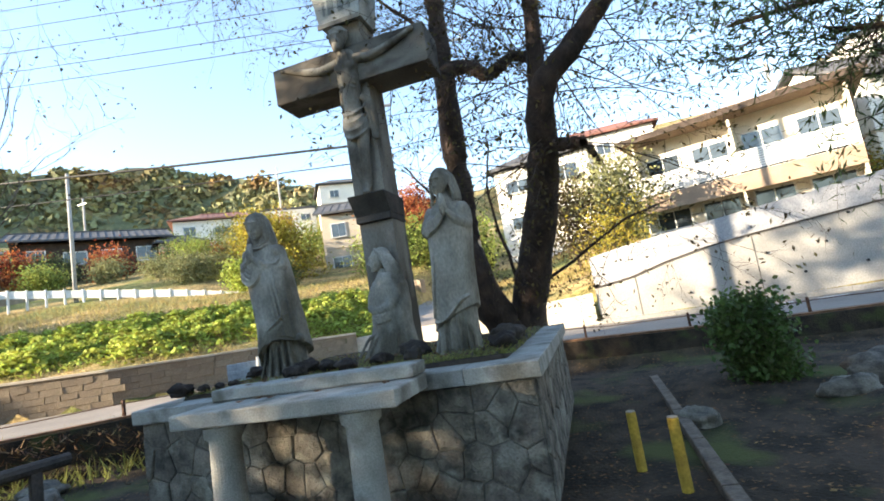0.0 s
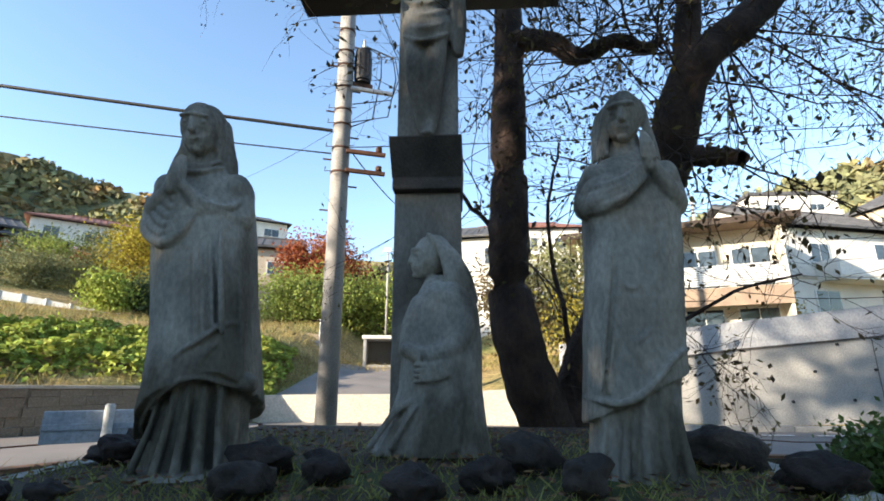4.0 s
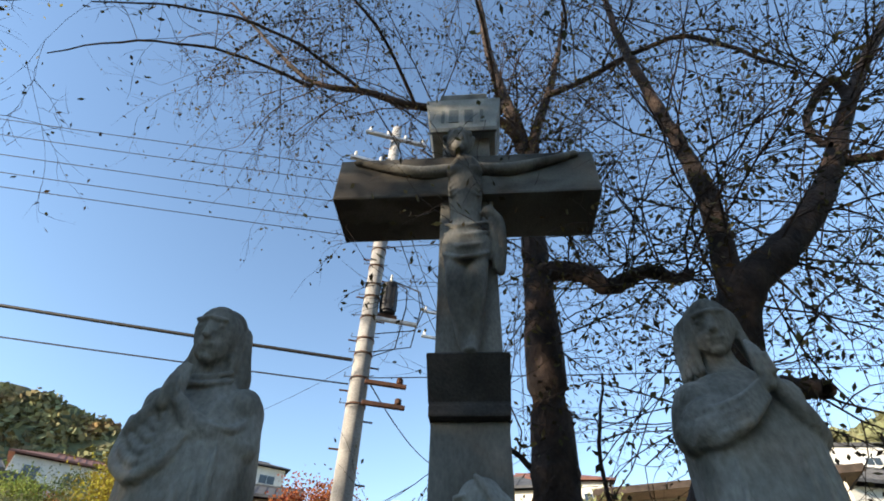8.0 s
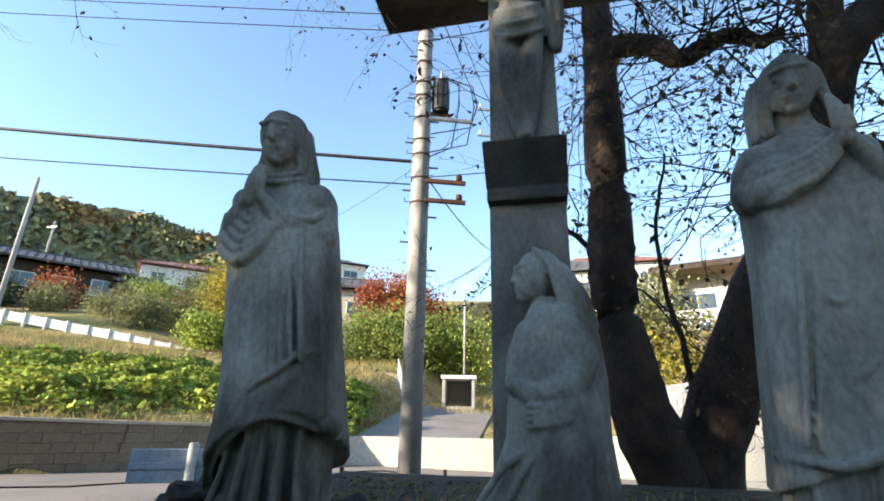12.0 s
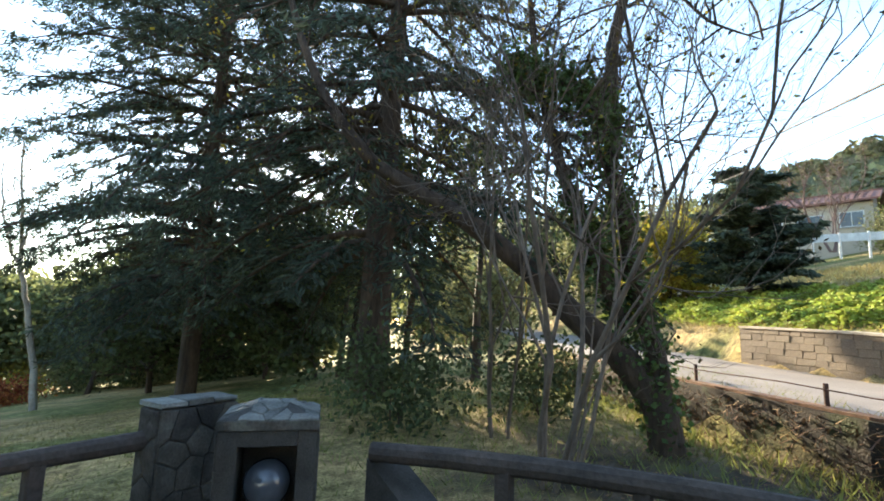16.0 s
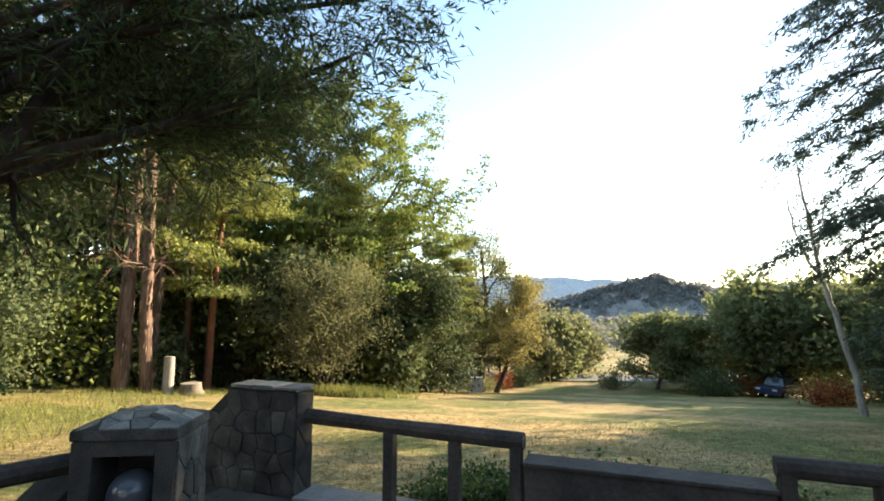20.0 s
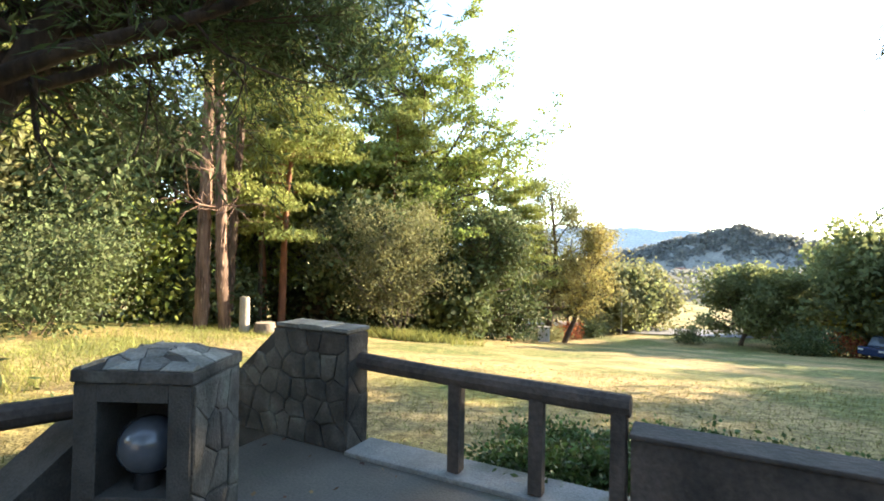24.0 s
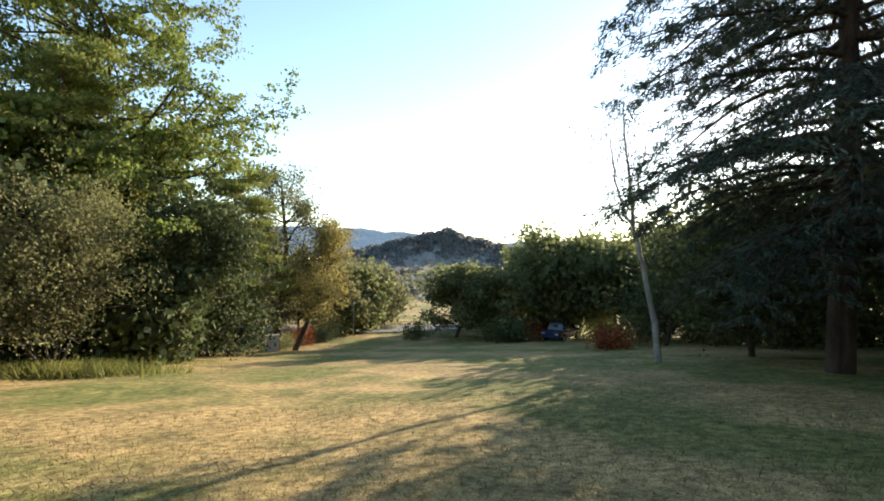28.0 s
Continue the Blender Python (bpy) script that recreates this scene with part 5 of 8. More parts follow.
def clump_points(rng, tips, n, r, flat=1.0):
    """n points scattered about the twig tips, in clumps."""
    t = np.array([q for q, _ in tips])
    w = np.array([d for _, d in tips])
    i = rng.integers(0, len(t), n)
    p = t[i] + rng.normal(size=(n, 3)) * r * np.array([1, 1, flat])
    return p, w[i]


def broad_tree(name, label, at, h, spread, bark, leaf_mat, leaves, seed, size=0.12, trunks=1, lean=0.2, r=None, kids=4, clear=0.3, clump=0.35, group="", depth=3, flat=1.0, upw=0.35, category="tree", min_r=0.014):
    rng = np.random.default_rng(seed)
    lines, tips = [], []
    r = r or h * 0.022
    for k in range(trunks):
        way = np.array([rng.normal() * lean, rng.normal() * lean, 1.0])
        pts, rad = limb(rng, (rng.normal() * 0.1 * (trunks > 1), rng.normal() * 0.1 * (trunks > 1), -0.3), way, h * 0.85, r, r * 0.25, 0.14, 0.1, 9)
        lines.append((pts, rad))
        for i in range(2, 10):
            if i / 9 < clear:
                continue
            for _ in range(kids):
                a = rng.uniform(0, 2 * np.pi)
                f = 1.1 - 0.7 * abs(i / 9 - 0.5)
                ls, tp = branching(rng, pts[i], (np.cos(a), np.sin(a), rng.uniform(0.0, 2 * upw)), spread * f * rng.uniform(0.35, 0.6), rad[i] * 0.5, depth - 1, 3, 0.6, 0.7, 0.3, 0.2)
                lines += ls
                tips += tp
    p, w = clump_points(rng, tips, leaves, clump, flat)
    return plant(name, label, category, lines, cards(rng, p, size, size * 0.62), bark, leaf_mat, at, 6, group, min_r=min_r)


def conifer(name, label, at, h, reach, bark, leaf_mat, tiers, per, seed, low=0.12, droop=0.25, dens=60, size=(0.22, 0.05), r=None, group="", lift=0.15, taper=0.75):
    """Straight trunk with level tiers of flat, drooping sprays."""
    rng = np.random.default_rng(seed)
    r = r or h * 0.02
    trunk = limb(rng, (0, 0, -0.3), (0, 0, 1), h, r, 0.03, 0.03, 0.3, 12)
    lines, cs, al = [trunk], [], []
    for i in range(tiers):
        k = i / (tiers - 1)
        z = h * (low + (1 - low) * k)
        ln = reach * (1 - k) ** taper * (0.35 + 0.65 * min(1, k * 5 + 0.5)) + 0.3
        base = np.array([np.interp(z, trunk[0][:, 2], trunk[0][:, c]) for c in range(3)])
        for _ in range(per):
            a = rng.uniform(0, 2 * np.pi)
            l2 = ln * rng.uniform(0.65, 1.15)
            pts, rad = limb(rng, base + (0, 0, rng.uniform(-0.3, 0.3)), (np.cos(a), np.sin(a), lift), l2, r * 0.28 * (1 - 0.6 * k), 0.008, 0.12, -droop, 7)
            lines.append((pts, rad))
            for q in range(2, 8):
                d = pts[q] - pts[q - 1]
                d /= np.linalg.norm(d)
                side = np.cross(d, (0, 0, 1))
                wd = l2 * 0.24 * (1 - 0.5 * q / 8)
                for s in (-1, 1):
                    tw = np.array([pts[q], pts[q] + side * s * wd * 0.5 + d * wd * 0.3, pts[q] + side * s * wd + d * wd * 0.5 - np.array([0, 0, wd * 0.15])])
                    lines.append((tw, [0.012, 0.008, 0.004]))
                    m = int(dens * wd)
                    u = rng.random((m, 1))
                    cs.append(tw[0] * (1 - u) + tw[2] * u + rng.normal(size=(m, 3)) * np.array([0.09, 0.09, 0.05]) * (0.4 + wd))
                    al.append(np.tile((side * s + d) * 0.7, (m, 1)))
                m = int(dens * 0.25)
                cs.append(pts[q] + rng.normal(size=(m, 3)) * np.array([0.10, 0.10, 0.05]))
                al.append(np.tile(d, (m, 1)))
    c, a = np.concatenate(cs), np.concatenate(al)
    return plant(name, label, "tree", lines, cards(rng, c, size[0], size[1], 0.25, 0.9, a), bark, leaf_mat, at, 5, group)


def G(x, y):
    return float(height(x, y))


def spot(x, y, dz=0.0):
    return (x, y, G(x, y) + dz)


# great cedar that stands before the low sun
conifer("cedar_tree", "tall dark cedar with layered drooping boughs against the sun", spot(-9.6, -4.7), 16.5, 5.7, M_BARK, M_CEDAR, 22, 6, 11, 0.18, 0.45, 58, (0.21, 0.04), 0.38, taper=0.6)
conifer("cedar_tree", "tall dark cedar at the lawn's edge with layered boughs", spot(-14.0, -13.3), 24, 6.3, M_BARK, M_CEDAR, 32, 8, 12, 0.15, 0.40, 75, (0.22, 0.04), 0.36, taper=0.28)


def cherry_tree():
    """Old forked cherry behind the cross: heavy limbs, hanging twigs, a few leaves left."""
    rng = np.random.default_rng(21)
    at = np.array([1.3, 4.95, 0.75])
    main = [
        ([(1.28, 4.95, 0.6), (1.0, 4.7, 1.15), (0.78, 4.5, 1.72), (0.69, 4.5, 2.23), (0.71, 4.5, 3.3), (0.77, 4.5, 4.58), (0.79, 4.5, 5.47), (0.84, 4.5, 6.7), (0.87, 4.5, 8.0), (0.6, 4.45, 9.3), (0.44, 4.4, 10.4), (0.29, 4.3, 13.0)], 0.30, 0.06),
        ([(1.3, 4.95, 0.6), (1.40, 4.85, 1.45), (1.74, 4.6, 2.2), (1.97, 4.2, 2.85), (2.13, 3.8, 3.4), (2.2, 3.5, 3.9), (2.27, 3.35, 4.2), (2.66, 3.3, 4.45), (3.15, 3.3, 4.9), (3.73, 3.3, 5.7), (4.4, 3.25, 6.8), (5.6, 3.1, 8.4)], 0.30, 0.06),
        ([(2.22, 3.4, 4.1), (2.34, 3.3, 5.0), (2.35, 3.3, 6.08), (2.19, 3.2, 7.15), (2.1, 3.1, 8.9), (2.2, 3.0, 10.1)], 0.12, 0.03),
        ([(0.86, 4.5, 7.8), (0.52, 4.1, 8.2), (-0.77, 4.0, 8.25), (-1.74, 3.9, 8.8), (-2.5, 3.8, 8.75), (-3.3, 3.7, 9.85), (-4.8, 3.6, 12.0)], 0.085, 0.02),
        ([(0.86, 4.5, 7.3), (1.12, 4.3, 8.3), (1.56, 4.2, 9.7), (1.9, 4.1, 11.5)], 0.10, 0.025),
        ([(0.79, 4.45, 5.3), (1.31, 4.3, 5.22), (1.49, 4.3, 4.85), (1.93, 4.2, 5.16), (2.2, 4.2, 4.9), (2.4, 4.2, 5.05)], 0.13, 0.05),
        ([(4.4, 3.25, 6.8), (4.45, 3.2, 7.3), (3.78, 3.1, 6.5), (3.48, 3.1, 5.98), (3.5, 3.0, 5.6)], 0.06, 0.03),
        ([(1.3, 4.2, 8.8), (1.9, 3.8, 8.6), (3.02, 3.1, 8.6), (3.58, 3.0, 7.27), (3.72, 2.9, 6.9)], 0.05, 0.016),
        ([(2.12, 3.75, 3.5), (2.32, 3.65, 3.42), (2.5, 3.6, 3.4), (2.66, 3.55, 3.34)], 0.11, 0.07),
        ([(3.73, 3.3, 5.7), (4.4, 3.1, 5.6), (5.2, 2.9, 6.1)], 0.06, 0.018),
        ([(0.70, 4.5, 2.9), (0.3, 4.5, 3.3), (-0.1, 4.4, 3.9)], 0.035, 0.012),
        ([(0.78, 4.5, 5.9), (0.1, 4.3, 6.6), (-0.7, 4.2, 7.5)], 0.04, 0.012),
        ([(1.4, 4.85, 1.5), (1.25, 4.7, 2.2), (1.1, 4.6, 3.2), (1.3, 4.5, 4.0)], 0.035, 0.012),
        ([(-1.74, 3.9, 8.8), (-2.6, 2.9, 8.7), (-3.4, 2.2, 8.0), (-4.1, 1.8, 7.2)], 0.03, 0.008),
        ([(-0.77, 4.0, 8.25), (-1.2, 2.8, 8.6), (-1.9, 1.8, 8.3), (-2.7, 1.0, 7.5)], 0.03, 0.008),
        ([(0.5, 4.1, 8.2), (0.2, 2.6, 9.0), (-0.4, 1.4, 9.2), (-1.2, 0.4, 8.8)], 0.03, 0.008),
        ([(-2.5, 3.8, 8.75), (-3.6, 3.2, 8.9), (-4.7, 2.7, 8.4), (-5.4, 2.5, 7.6)], 0.03, 0.008),
        ([(1.9, 4.1, 11.0), (1.6, 2.8, 11.5), (1.0, 1.6, 11.2)], 0.03, 0.008),
        ([(1.45, 4.8, 1.6), (2.2, 4.7, 1.9), (3.0, 4.6, 2.4), (3.6, 4.5, 2.5)], 0.03, 0.01),
    ]
    th = thing("cherry_tree", "old forked cherry with black bark and few remaining leaves", "tree", tuple(at))
    lines, twig_lines, tips = [], [], []
    for pts, r0, r1 in main:
        p = np.array(pts, float) - at
        s = np.linspace(0, len(p) - 1, len(p) * 4)
        q = np.stack([np.interp(s, range(len(p)), p[:, k]) for k in range(3)], 1)
        for _ in range(5):
            q[1:-1] = (q[:-2] + q[1:-1] * 2 + q[2:]) / 4
        q += rng.normal(size=q.shape) * 0.008
        rad = np.linspace(r0, r1, len(q)) * (1 + 0.04 * np.sin(np.arange(len(q)) * 1.3))
        lines.append((q, rad))
        big = r0 > 0.15
        for i in range(len(q)):
            if q[i][2] < (1.9 if big else 1.2) or rng.random() > 0.42:
                continue
            for _ in range(2 if q[i][2] > 3.4 else 1):
                w = rng.normal(size=3) * np.array([1, 1, 0.5]) + np.array([-0.1, -0.3, 0.15])
                ls, tp = branching(rng, q[i], w, rng.uniform(0.7, 1.8), min(rad[i] * 0.35, 0.013), 3, 3, 0.62, 0.55, 0.28, -0.12)
                twig_lines += ls
                tips += tp
    v, f = tubes(lines, 12)
    np_mesh("trunk", v, f, M_CHERRY, th, smooth=True)
    v, f = tubes(twig_lines, 4)
    np_mesh("twig_mass", v, f, M_CHERRY, th)
    p, w = clump_points(rng, tips, 16000, 0.09)
    v, f = cards(rng, p, 0.07, 0.034, 0.5)
    np_mesh("leaf_mass", v, f, M_BROWNLEAF, th, "sparse dull green and brown leaves")
    return th


cherry_tree()

# trees over the western fence
def bare_stand(name, label, at, stems, h, seed, r, spread, leaves, leaf_mat, lean=0.25, bark=M_BARK, size=0.05, depth=3):
    rng = np.random.default_rng(seed)
    lines, tips = [], []
    for k in range(stems):
        a = rng.uniform(0, 6.28)
        ls, tp = branching(rng, (math.cos(a) * 0.15, math.sin(a) * 0.15, -0.2), (math.cos(a) * lean, math.sin(a) * lean, 1), h * rng.uniform(0.6, 0.85), r * rng.uniform(0.5, 1.1), depth, 4, 0.6, spread, 0.30, 0.35)
        lines += ls
        tips += tp
    p, w = clump_points(rng, tips, leaves, 0.12)
    return plant(name, label, "tree", lines, cards(rng, p, size, size * 0.6, 0.3), bark, leaf_mat, at, 6)


bare_stand("bare_shrub", "tall multi-stemmed leafless shrub in shade", spot(-5.6, -0.85), 7, 5.6, 31, 0.034, 0.42, 1500, M_BROWNLEAF, 0.2, bark=M_GREYBARK, depth=4)
bare_stand("bare_shrub", "tall leafless shrub with thin grey stems", spot(-7.3, -1.7), 4, 5.6, 32, 0.034, 0.45, 1100, M_BROWNLEAF, 0.22, bark=M_GREYBARK, depth=4)


def ivy_tree():
    rng = np.random.default_rng(35)
    at = np.array(spot(-7.3, 0.3))
    th = thing("ivy_clad_tree", "crooked dark tree with ivy climbing its stems", "tree", tuple(at))
    main = [
        ([(0, 0.2, -0.3), (0, 0.1, 0.5), (0, -0.34, 1.1), (0, -1.05, 1.7), (0, -1.55, 2.25), (0, -2.7, 3.15), (0.1, -3.45, 3.55), (0.2, -4.1, 4.0), (0.2, -4.9, 5.0), (0.2, -5.5, 6.2), (0.2, -5.9, 7.4)], 0.23, 0.05),
        ([(0, 0.12, 0.4), (0, 0.05, 1.2), (0, -0.18, 2.1), (0, -0.29, 3.0), (0, -0.46, 3.6), (0, -0.46, 4.4), (0.05, -0.9, 4.9), (0.1, -1.5, 5.1), (0.1, -1.9, 5.35)], 0.15, 0.05),
        ([(0, -0.3, 1.5), (0, -0.63, 2.35), (-0.1, -0.8, 2.85), (-0.1, -1.1, 3.6), (-0.1, -1.3, 4.4), (-0.1, -1.5, 5.2), (-0.1, -1.6, 6.2), (-0.2, -1.7, 7.6)], 0.13, 0.03),
        ([(0, -0.46, 4.5), (0, -0.43, 5.55), (0, -0.19, 6.55), (0, -0.35, 7.1), (0, -0.5, 8.2)], 0.11, 0.03),
        ([(0, -0.19, 6.5), (0, 0.45, 7.0), (0, 0.93, 7.25), (0, 1.5, 7.7)], 0.06, 0.015),
        ([(0, -0.2, 6.15), (0, 0.37, 6.4), (0, 0.83, 5.77), (0, 1.2, 5.55), (0, 1.5, 5.4)], 0.035, 0.008)]
    main = [([(x, y, z - at[2] if z > 0 else z) for x, y, z in pts], r0, r1) for pts, r0, r1 in main]
    lines, tw, tips, ivy = [], [], [], []
    for k, (pts, r0, r1) in enumerate(main):
        p = np.array(pts, float)
        s = np.linspace(0, len(p) - 1, len(p) * 4)
        q = np.stack([np.interp(s, range(len(p)), p[:, c]) for c in range(3)], 1)
        q[1:-1] = (q[:-2] + q[1:-1] * 2 + q[2:]) / 4
        rad = np.linspace(r0, r1, len(q))
        lines.append((q, rad))
        for i in range(len(q)):
            if q[i][2] > 3.0 and rng.random() < 0.8:
                ls, tp = branching(rng, q[i], rng.normal(size=3) + (0, 0, 0.5), rng.uniform(0.8, 2.0), 0.02, 3, 3, 0.6, 0.5, 0.25, 0.15)
                tw += ls
                tips += tp
            if k == 1 or (k == 0 and q[i][2] < 1.2) or (k == 2 and q[i][2] < 3.6):
                m = 300 if k == 1 and q[i][2] > 4.1 else 120
                ivy.append(q[i] + rng.normal(size=(m, 3)) * (0.17 if m > 200 else 0.13))
    v, f = tubes(lines, 10)
    np_mesh("trunk", v, f, M_BARK, th, smooth=True)
    v, f = tubes(tw, 4)
    np_mesh("twig_mass", v, f, M_BARK, th)
    p, _ = clump_points(rng, tips, 2600, 0.14)
    v, f = cards(rng, p, 0.07, 0.04, 0.4)
    np_mesh("leaf_mass", v, f, M_YELLOW, th, "few yellowing leaves")
    v, f = cards(rng, np.concatenate(ivy), 0.085, 0.07)
    np_mesh("ivy", v, f, M_BUSHLEAF, th, "green ivy leaves")
    return th


ivy_tree()

# dark understorey behind the cedar
for i, (x, y, h, sp) in enumerate([(-17.5, -10.5, 6, 4), (-20, -14.5, 7, 5), (-22, -21, 7.5, 6), (-17.5, -18.5, 6.5, 4.5), (-21.5, -27, 7, 5)]):
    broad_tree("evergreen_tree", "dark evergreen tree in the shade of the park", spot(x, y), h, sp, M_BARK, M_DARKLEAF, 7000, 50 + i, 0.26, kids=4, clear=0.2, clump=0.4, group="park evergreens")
for i, (x, y) in enumerate([(-14.2, -7.5), (-15.5, -6.2), (-16.5, -8.0), (-13.4, -3.4), (-17.5, -9.6)]):
    broad_tree("slim_tree", "slim dark tree trunk with high foliage", spot(x, y), 9, 3, M_BARK, M_DARKLEAF, 1800, 80 + i, 0.22, kids=3, clear=0.55, r=0.14, group="slim park trees")
for i, (x, y, h) in enumerate([(-9.5, -1.2, 1.3), (-7.2, -3.2, 1.3)]):
    broad_tree("laurel_bush", "dark glossy evergreen bush", spot(x, y), h, 1.8, M_BARK, M_DARKLEAF, 3000, 90 + i, 0.10, trunks=4, lean=0.4, r=0.02, kids=3, clear=0.1, clump=0.16, group="laurel bushes", category="bush")

# pines and broadleaves along the lawn's east side
def shag_trunk(x, y, h, r, seed, label, bark, branches=14):
    rng = np.random.default_rng(seed)
    at = spot(x, y)
    trunk = limb(rng, (0, 0, -0.3), (rng.normal() * 0.03, rng.normal() * 0.03, 1), h, r, r * 0.55, 0.03, 0.2, 12)
    lines = [trunk]
    for _ in range(branches):
        k = rng.integers(4, 12)
        a = rng.uniform(0, 6.28)
        ls, _t = branching(rng, trunk[0][k], (math.cos(a), math.sin(a), 0.1), rng.uniform(0.8, 2.2), 0.03, 2, 3, 0.5, 0.5, 0.3, 0)
        lines += ls
    n = 420
    hz = rng.uniform(0.1, h * 0.9, n)
    an = rng.uniform(0, 6.28, n)
    rr = np.interp(hz, trunk[0][:, 2], trunk[1]) + 0.012
    c = np.stack([np.interp(hz, trunk[0][:, 2], trunk[0][:, 0]) + np.cos(an) * rr, np.interp(hz, trunk[0][:, 2], trunk[0][:, 1]) + np.sin(an) * rr, hz], 1)
    sv, sf = cards(rng, c, 0.45, 0.07, 0, 0.12, np.tile((0, 0, 1.0), (n, 1)))
    tips = [(trunk[0][k] + rng.normal(size=3) * (1.6, 1.6, 0.8), np.array([1, 0, 0])) for k in range(8, 13) for _ in range(6)]
    p, w = clump_points(rng, tips, 5000, 0.4, 0.5)
    th = plant("conifer_tree", label, "tree", lines, cards(rng, p, 0.2, 0.05), bark, M_PINE, at, 10, "tall trunks at the wood's edge")
    np_mesh("peeling_bark", sv, sf, M_BARKSHRED, th, "pale shredded strips of bark")
    return th


shag_trunk(13.0, -17.9, 15, 0.26, 101, "tall conifer with ragged peeling bark in sun", M_SHAGBARK)
shag_trunk(12.3, -18.4, 15, 0.22, 102, "tall conifer with ragged peeling bark in sun", M_SHAGBARK)
shag_trunk(13.6, -20.5, 14, 0.2, 103, "grey-barked conifer at the wood's edge", M_BARK)
shag_trunk(8.45, -4.5, 7, 0.24, 104, "stout tree with shredded reddish bark", M_SHAGBARK, 8)
shag_trunk(9.5, -6.8, 7, 0.24, 105, "stout tree with shredded reddish bark", M_SHAGBARK, 8)


def pine(x, y, h, r, seed, reach, low, label, n=34, bark=M_REDBARK):
    """A pine whose needles lie in flat, separate plates."""
    rng = np.random.default_rng(seed)
    trunk = limb(rng, (0, 0, -0.3), (0, 0, 1), h, r, r * 0.3, 0.05, 0.2, 12)
    lines, cs, al = [trunk], [], []
    for i in range(n):
        z = h * (low + (1 - low) * (i + rng.random()) / n)
        base = np.array([np.interp(z, trunk[0][:, 2], trunk[0][:, c]) for c in range(3)])
        a = rng.uniform(0, 6.28)
        ln = reach * (1 - 0.6 * (z / h - low)) * rng.uniform(0.6, 1.1)
        pts, rad = limb(rng, base, (math.cos(a), math.sin(a), 0.12), ln, 0.05, 0.012, 0.15, 0.0, 7)
        lines.append((pts, rad))
        for q in range(3, 8):
            for _ in range(3):
                c = pts[q] + rng.normal(size=3) * np.array([0.5, 0.5, 0.06])
                lines.append((np.array([pts[q], (pts[q] + c) / 2 + (0, 0, 0.03), c]), [0.012, 0.008, 0.004]))
                m = 60
                cs.append(c + rng.normal(size=(m, 3)) * np.array([0.40, 0.40, 0.08]))
                al.append(rng.normal(size=(m, 3)) * 0.6 + (0, 0, 0.4))
    c, a = np.concatenate(cs), np.concatenate(al)
    return plant("pine_tree", label, "tree", lines, cards(rng, c, 0.26, 0.075, 0, 0.6, a), bark, M_PINE, spot(x, y), 8, "pines by the lawn")


pine(12.5, -23.0, 13, 0.2, 111, 3.4, 0.36, "red-barked pine with sunlit plates of needles")
pine(9.6, -31.0, 14, 0.2, 112, 3.6, 0.3, "pine with sunlit plates of needles")
pine(15.5, -26.5, 16, 0.22, 113, 3.6, 0.4, "tall pine with a bare trunk in the wood")
pine(2.6, -40.5, 12, 0.2, 114, 3.4, 0.3, "pine with plates of needles at the lawn's end")
broad_tree("oak_tree", "large spreading oak in green and yellow leaf", spot(7.6, -34.5), 23, 10.5, M_BARK, M_BROAD, 62000, 120, 0.24, kids=6, clear=0.22, clump=0.26, r=0.34, lean=0.03, flat=0.45, min_r=0.03)
broad_tree("large_shrub", "broad olive-green shrub with many stems", spot(7.4, -25.4), 7.0, 3.2, M_GREYBARK, M_OLIVE, 30000, 121, 0.12, trunks=11, lean=0.36, r=0.05, kids=4, clear=0.28, clump=0.2, min_r=0.008)
broad_tree("wood_tree", "dark tree in the wood behind the shrub", spot(4.6, -32.0), 8.5, 5.5, M_BARK, M_DARKLEAF, 20000, 119, 0.22, kids=5, clear=0.15, clump=0.3, group="mixed wood")
broad_tree("yellowing_tree", "slender tree in pale yellow leaf", spot(-1.6, -42.0), 11.5, 3.6, M_BARK, M_PALEYELLOW, 13000, 122, 0.2, kids=4, clear=0.3, clump=0.4)
broad_tree("yellowing_tree", "slender tree in pale yellow-green leaf", spot(-0.4, -44.0), 15.5, 5.0, M_BARK, M_OLIVE, 16000, 123, 0.2, kids=4, clear=0.2, clump=0.4)
for i, (x, y, h, sp, m) in enumerate([(16, -29, 13, 5, M_BROAD), (19, -24, 12, 5, M_DARKLEAF), (18, -34, 15, 6, M_DARKLEAF), (12, -33, 13, 5, M_BROAD), (9, -37, 12, 5, M_DARKLEAF), (22, -20, 13, 5, M_OLIVE), (17, -15, 9, 4, M_DARKLEAF), (20, -12.5, 9, 4, M_OLIVE), (14, -38, 15, 6, M_BROAD), (5, -42, 9, 4.5, M_DARKLEAF), (6.8, -30.5, 5, 3, M_DARKLEAF), (11, -28, 7, 4, M_DARKLEAF), (23, -28, 15, 6, M_DARKLEAF), (25, -16, 12, 6, M_DARKLEAF)]):
    broad_tree("wood_tree", "tree in the dense mixed wood beside the lawn", spot(x, y), h, sp, M_BARK, m, 15000 if x > 16 and y > -21 else 9000, 130 + i, 0.28 if x > 16 and y > -21 else 0.44, kids=4, clear=0.12, clump=0.55, group="mixed wood", min_r=0.03)
rng_w = np.random.default_rng(5)
for i in range(16):
    x, y = 13.5 + rng_w.uniform(0, 9), -20 - rng_w.uniform(0, 14)
    v = limb(rng_w, (0, 0, -0.3), (rng_w.normal() * 0.05, rng_w.normal() * 0.05, 1), 9, 0.12, 0.05, 0.05, 0.1, 8)
    plant("bare_tree", "slim dark bare tree inside the wood", "tree", [v], None, M_BARK, None, spot(x, y), 7, "inner wood trunks")

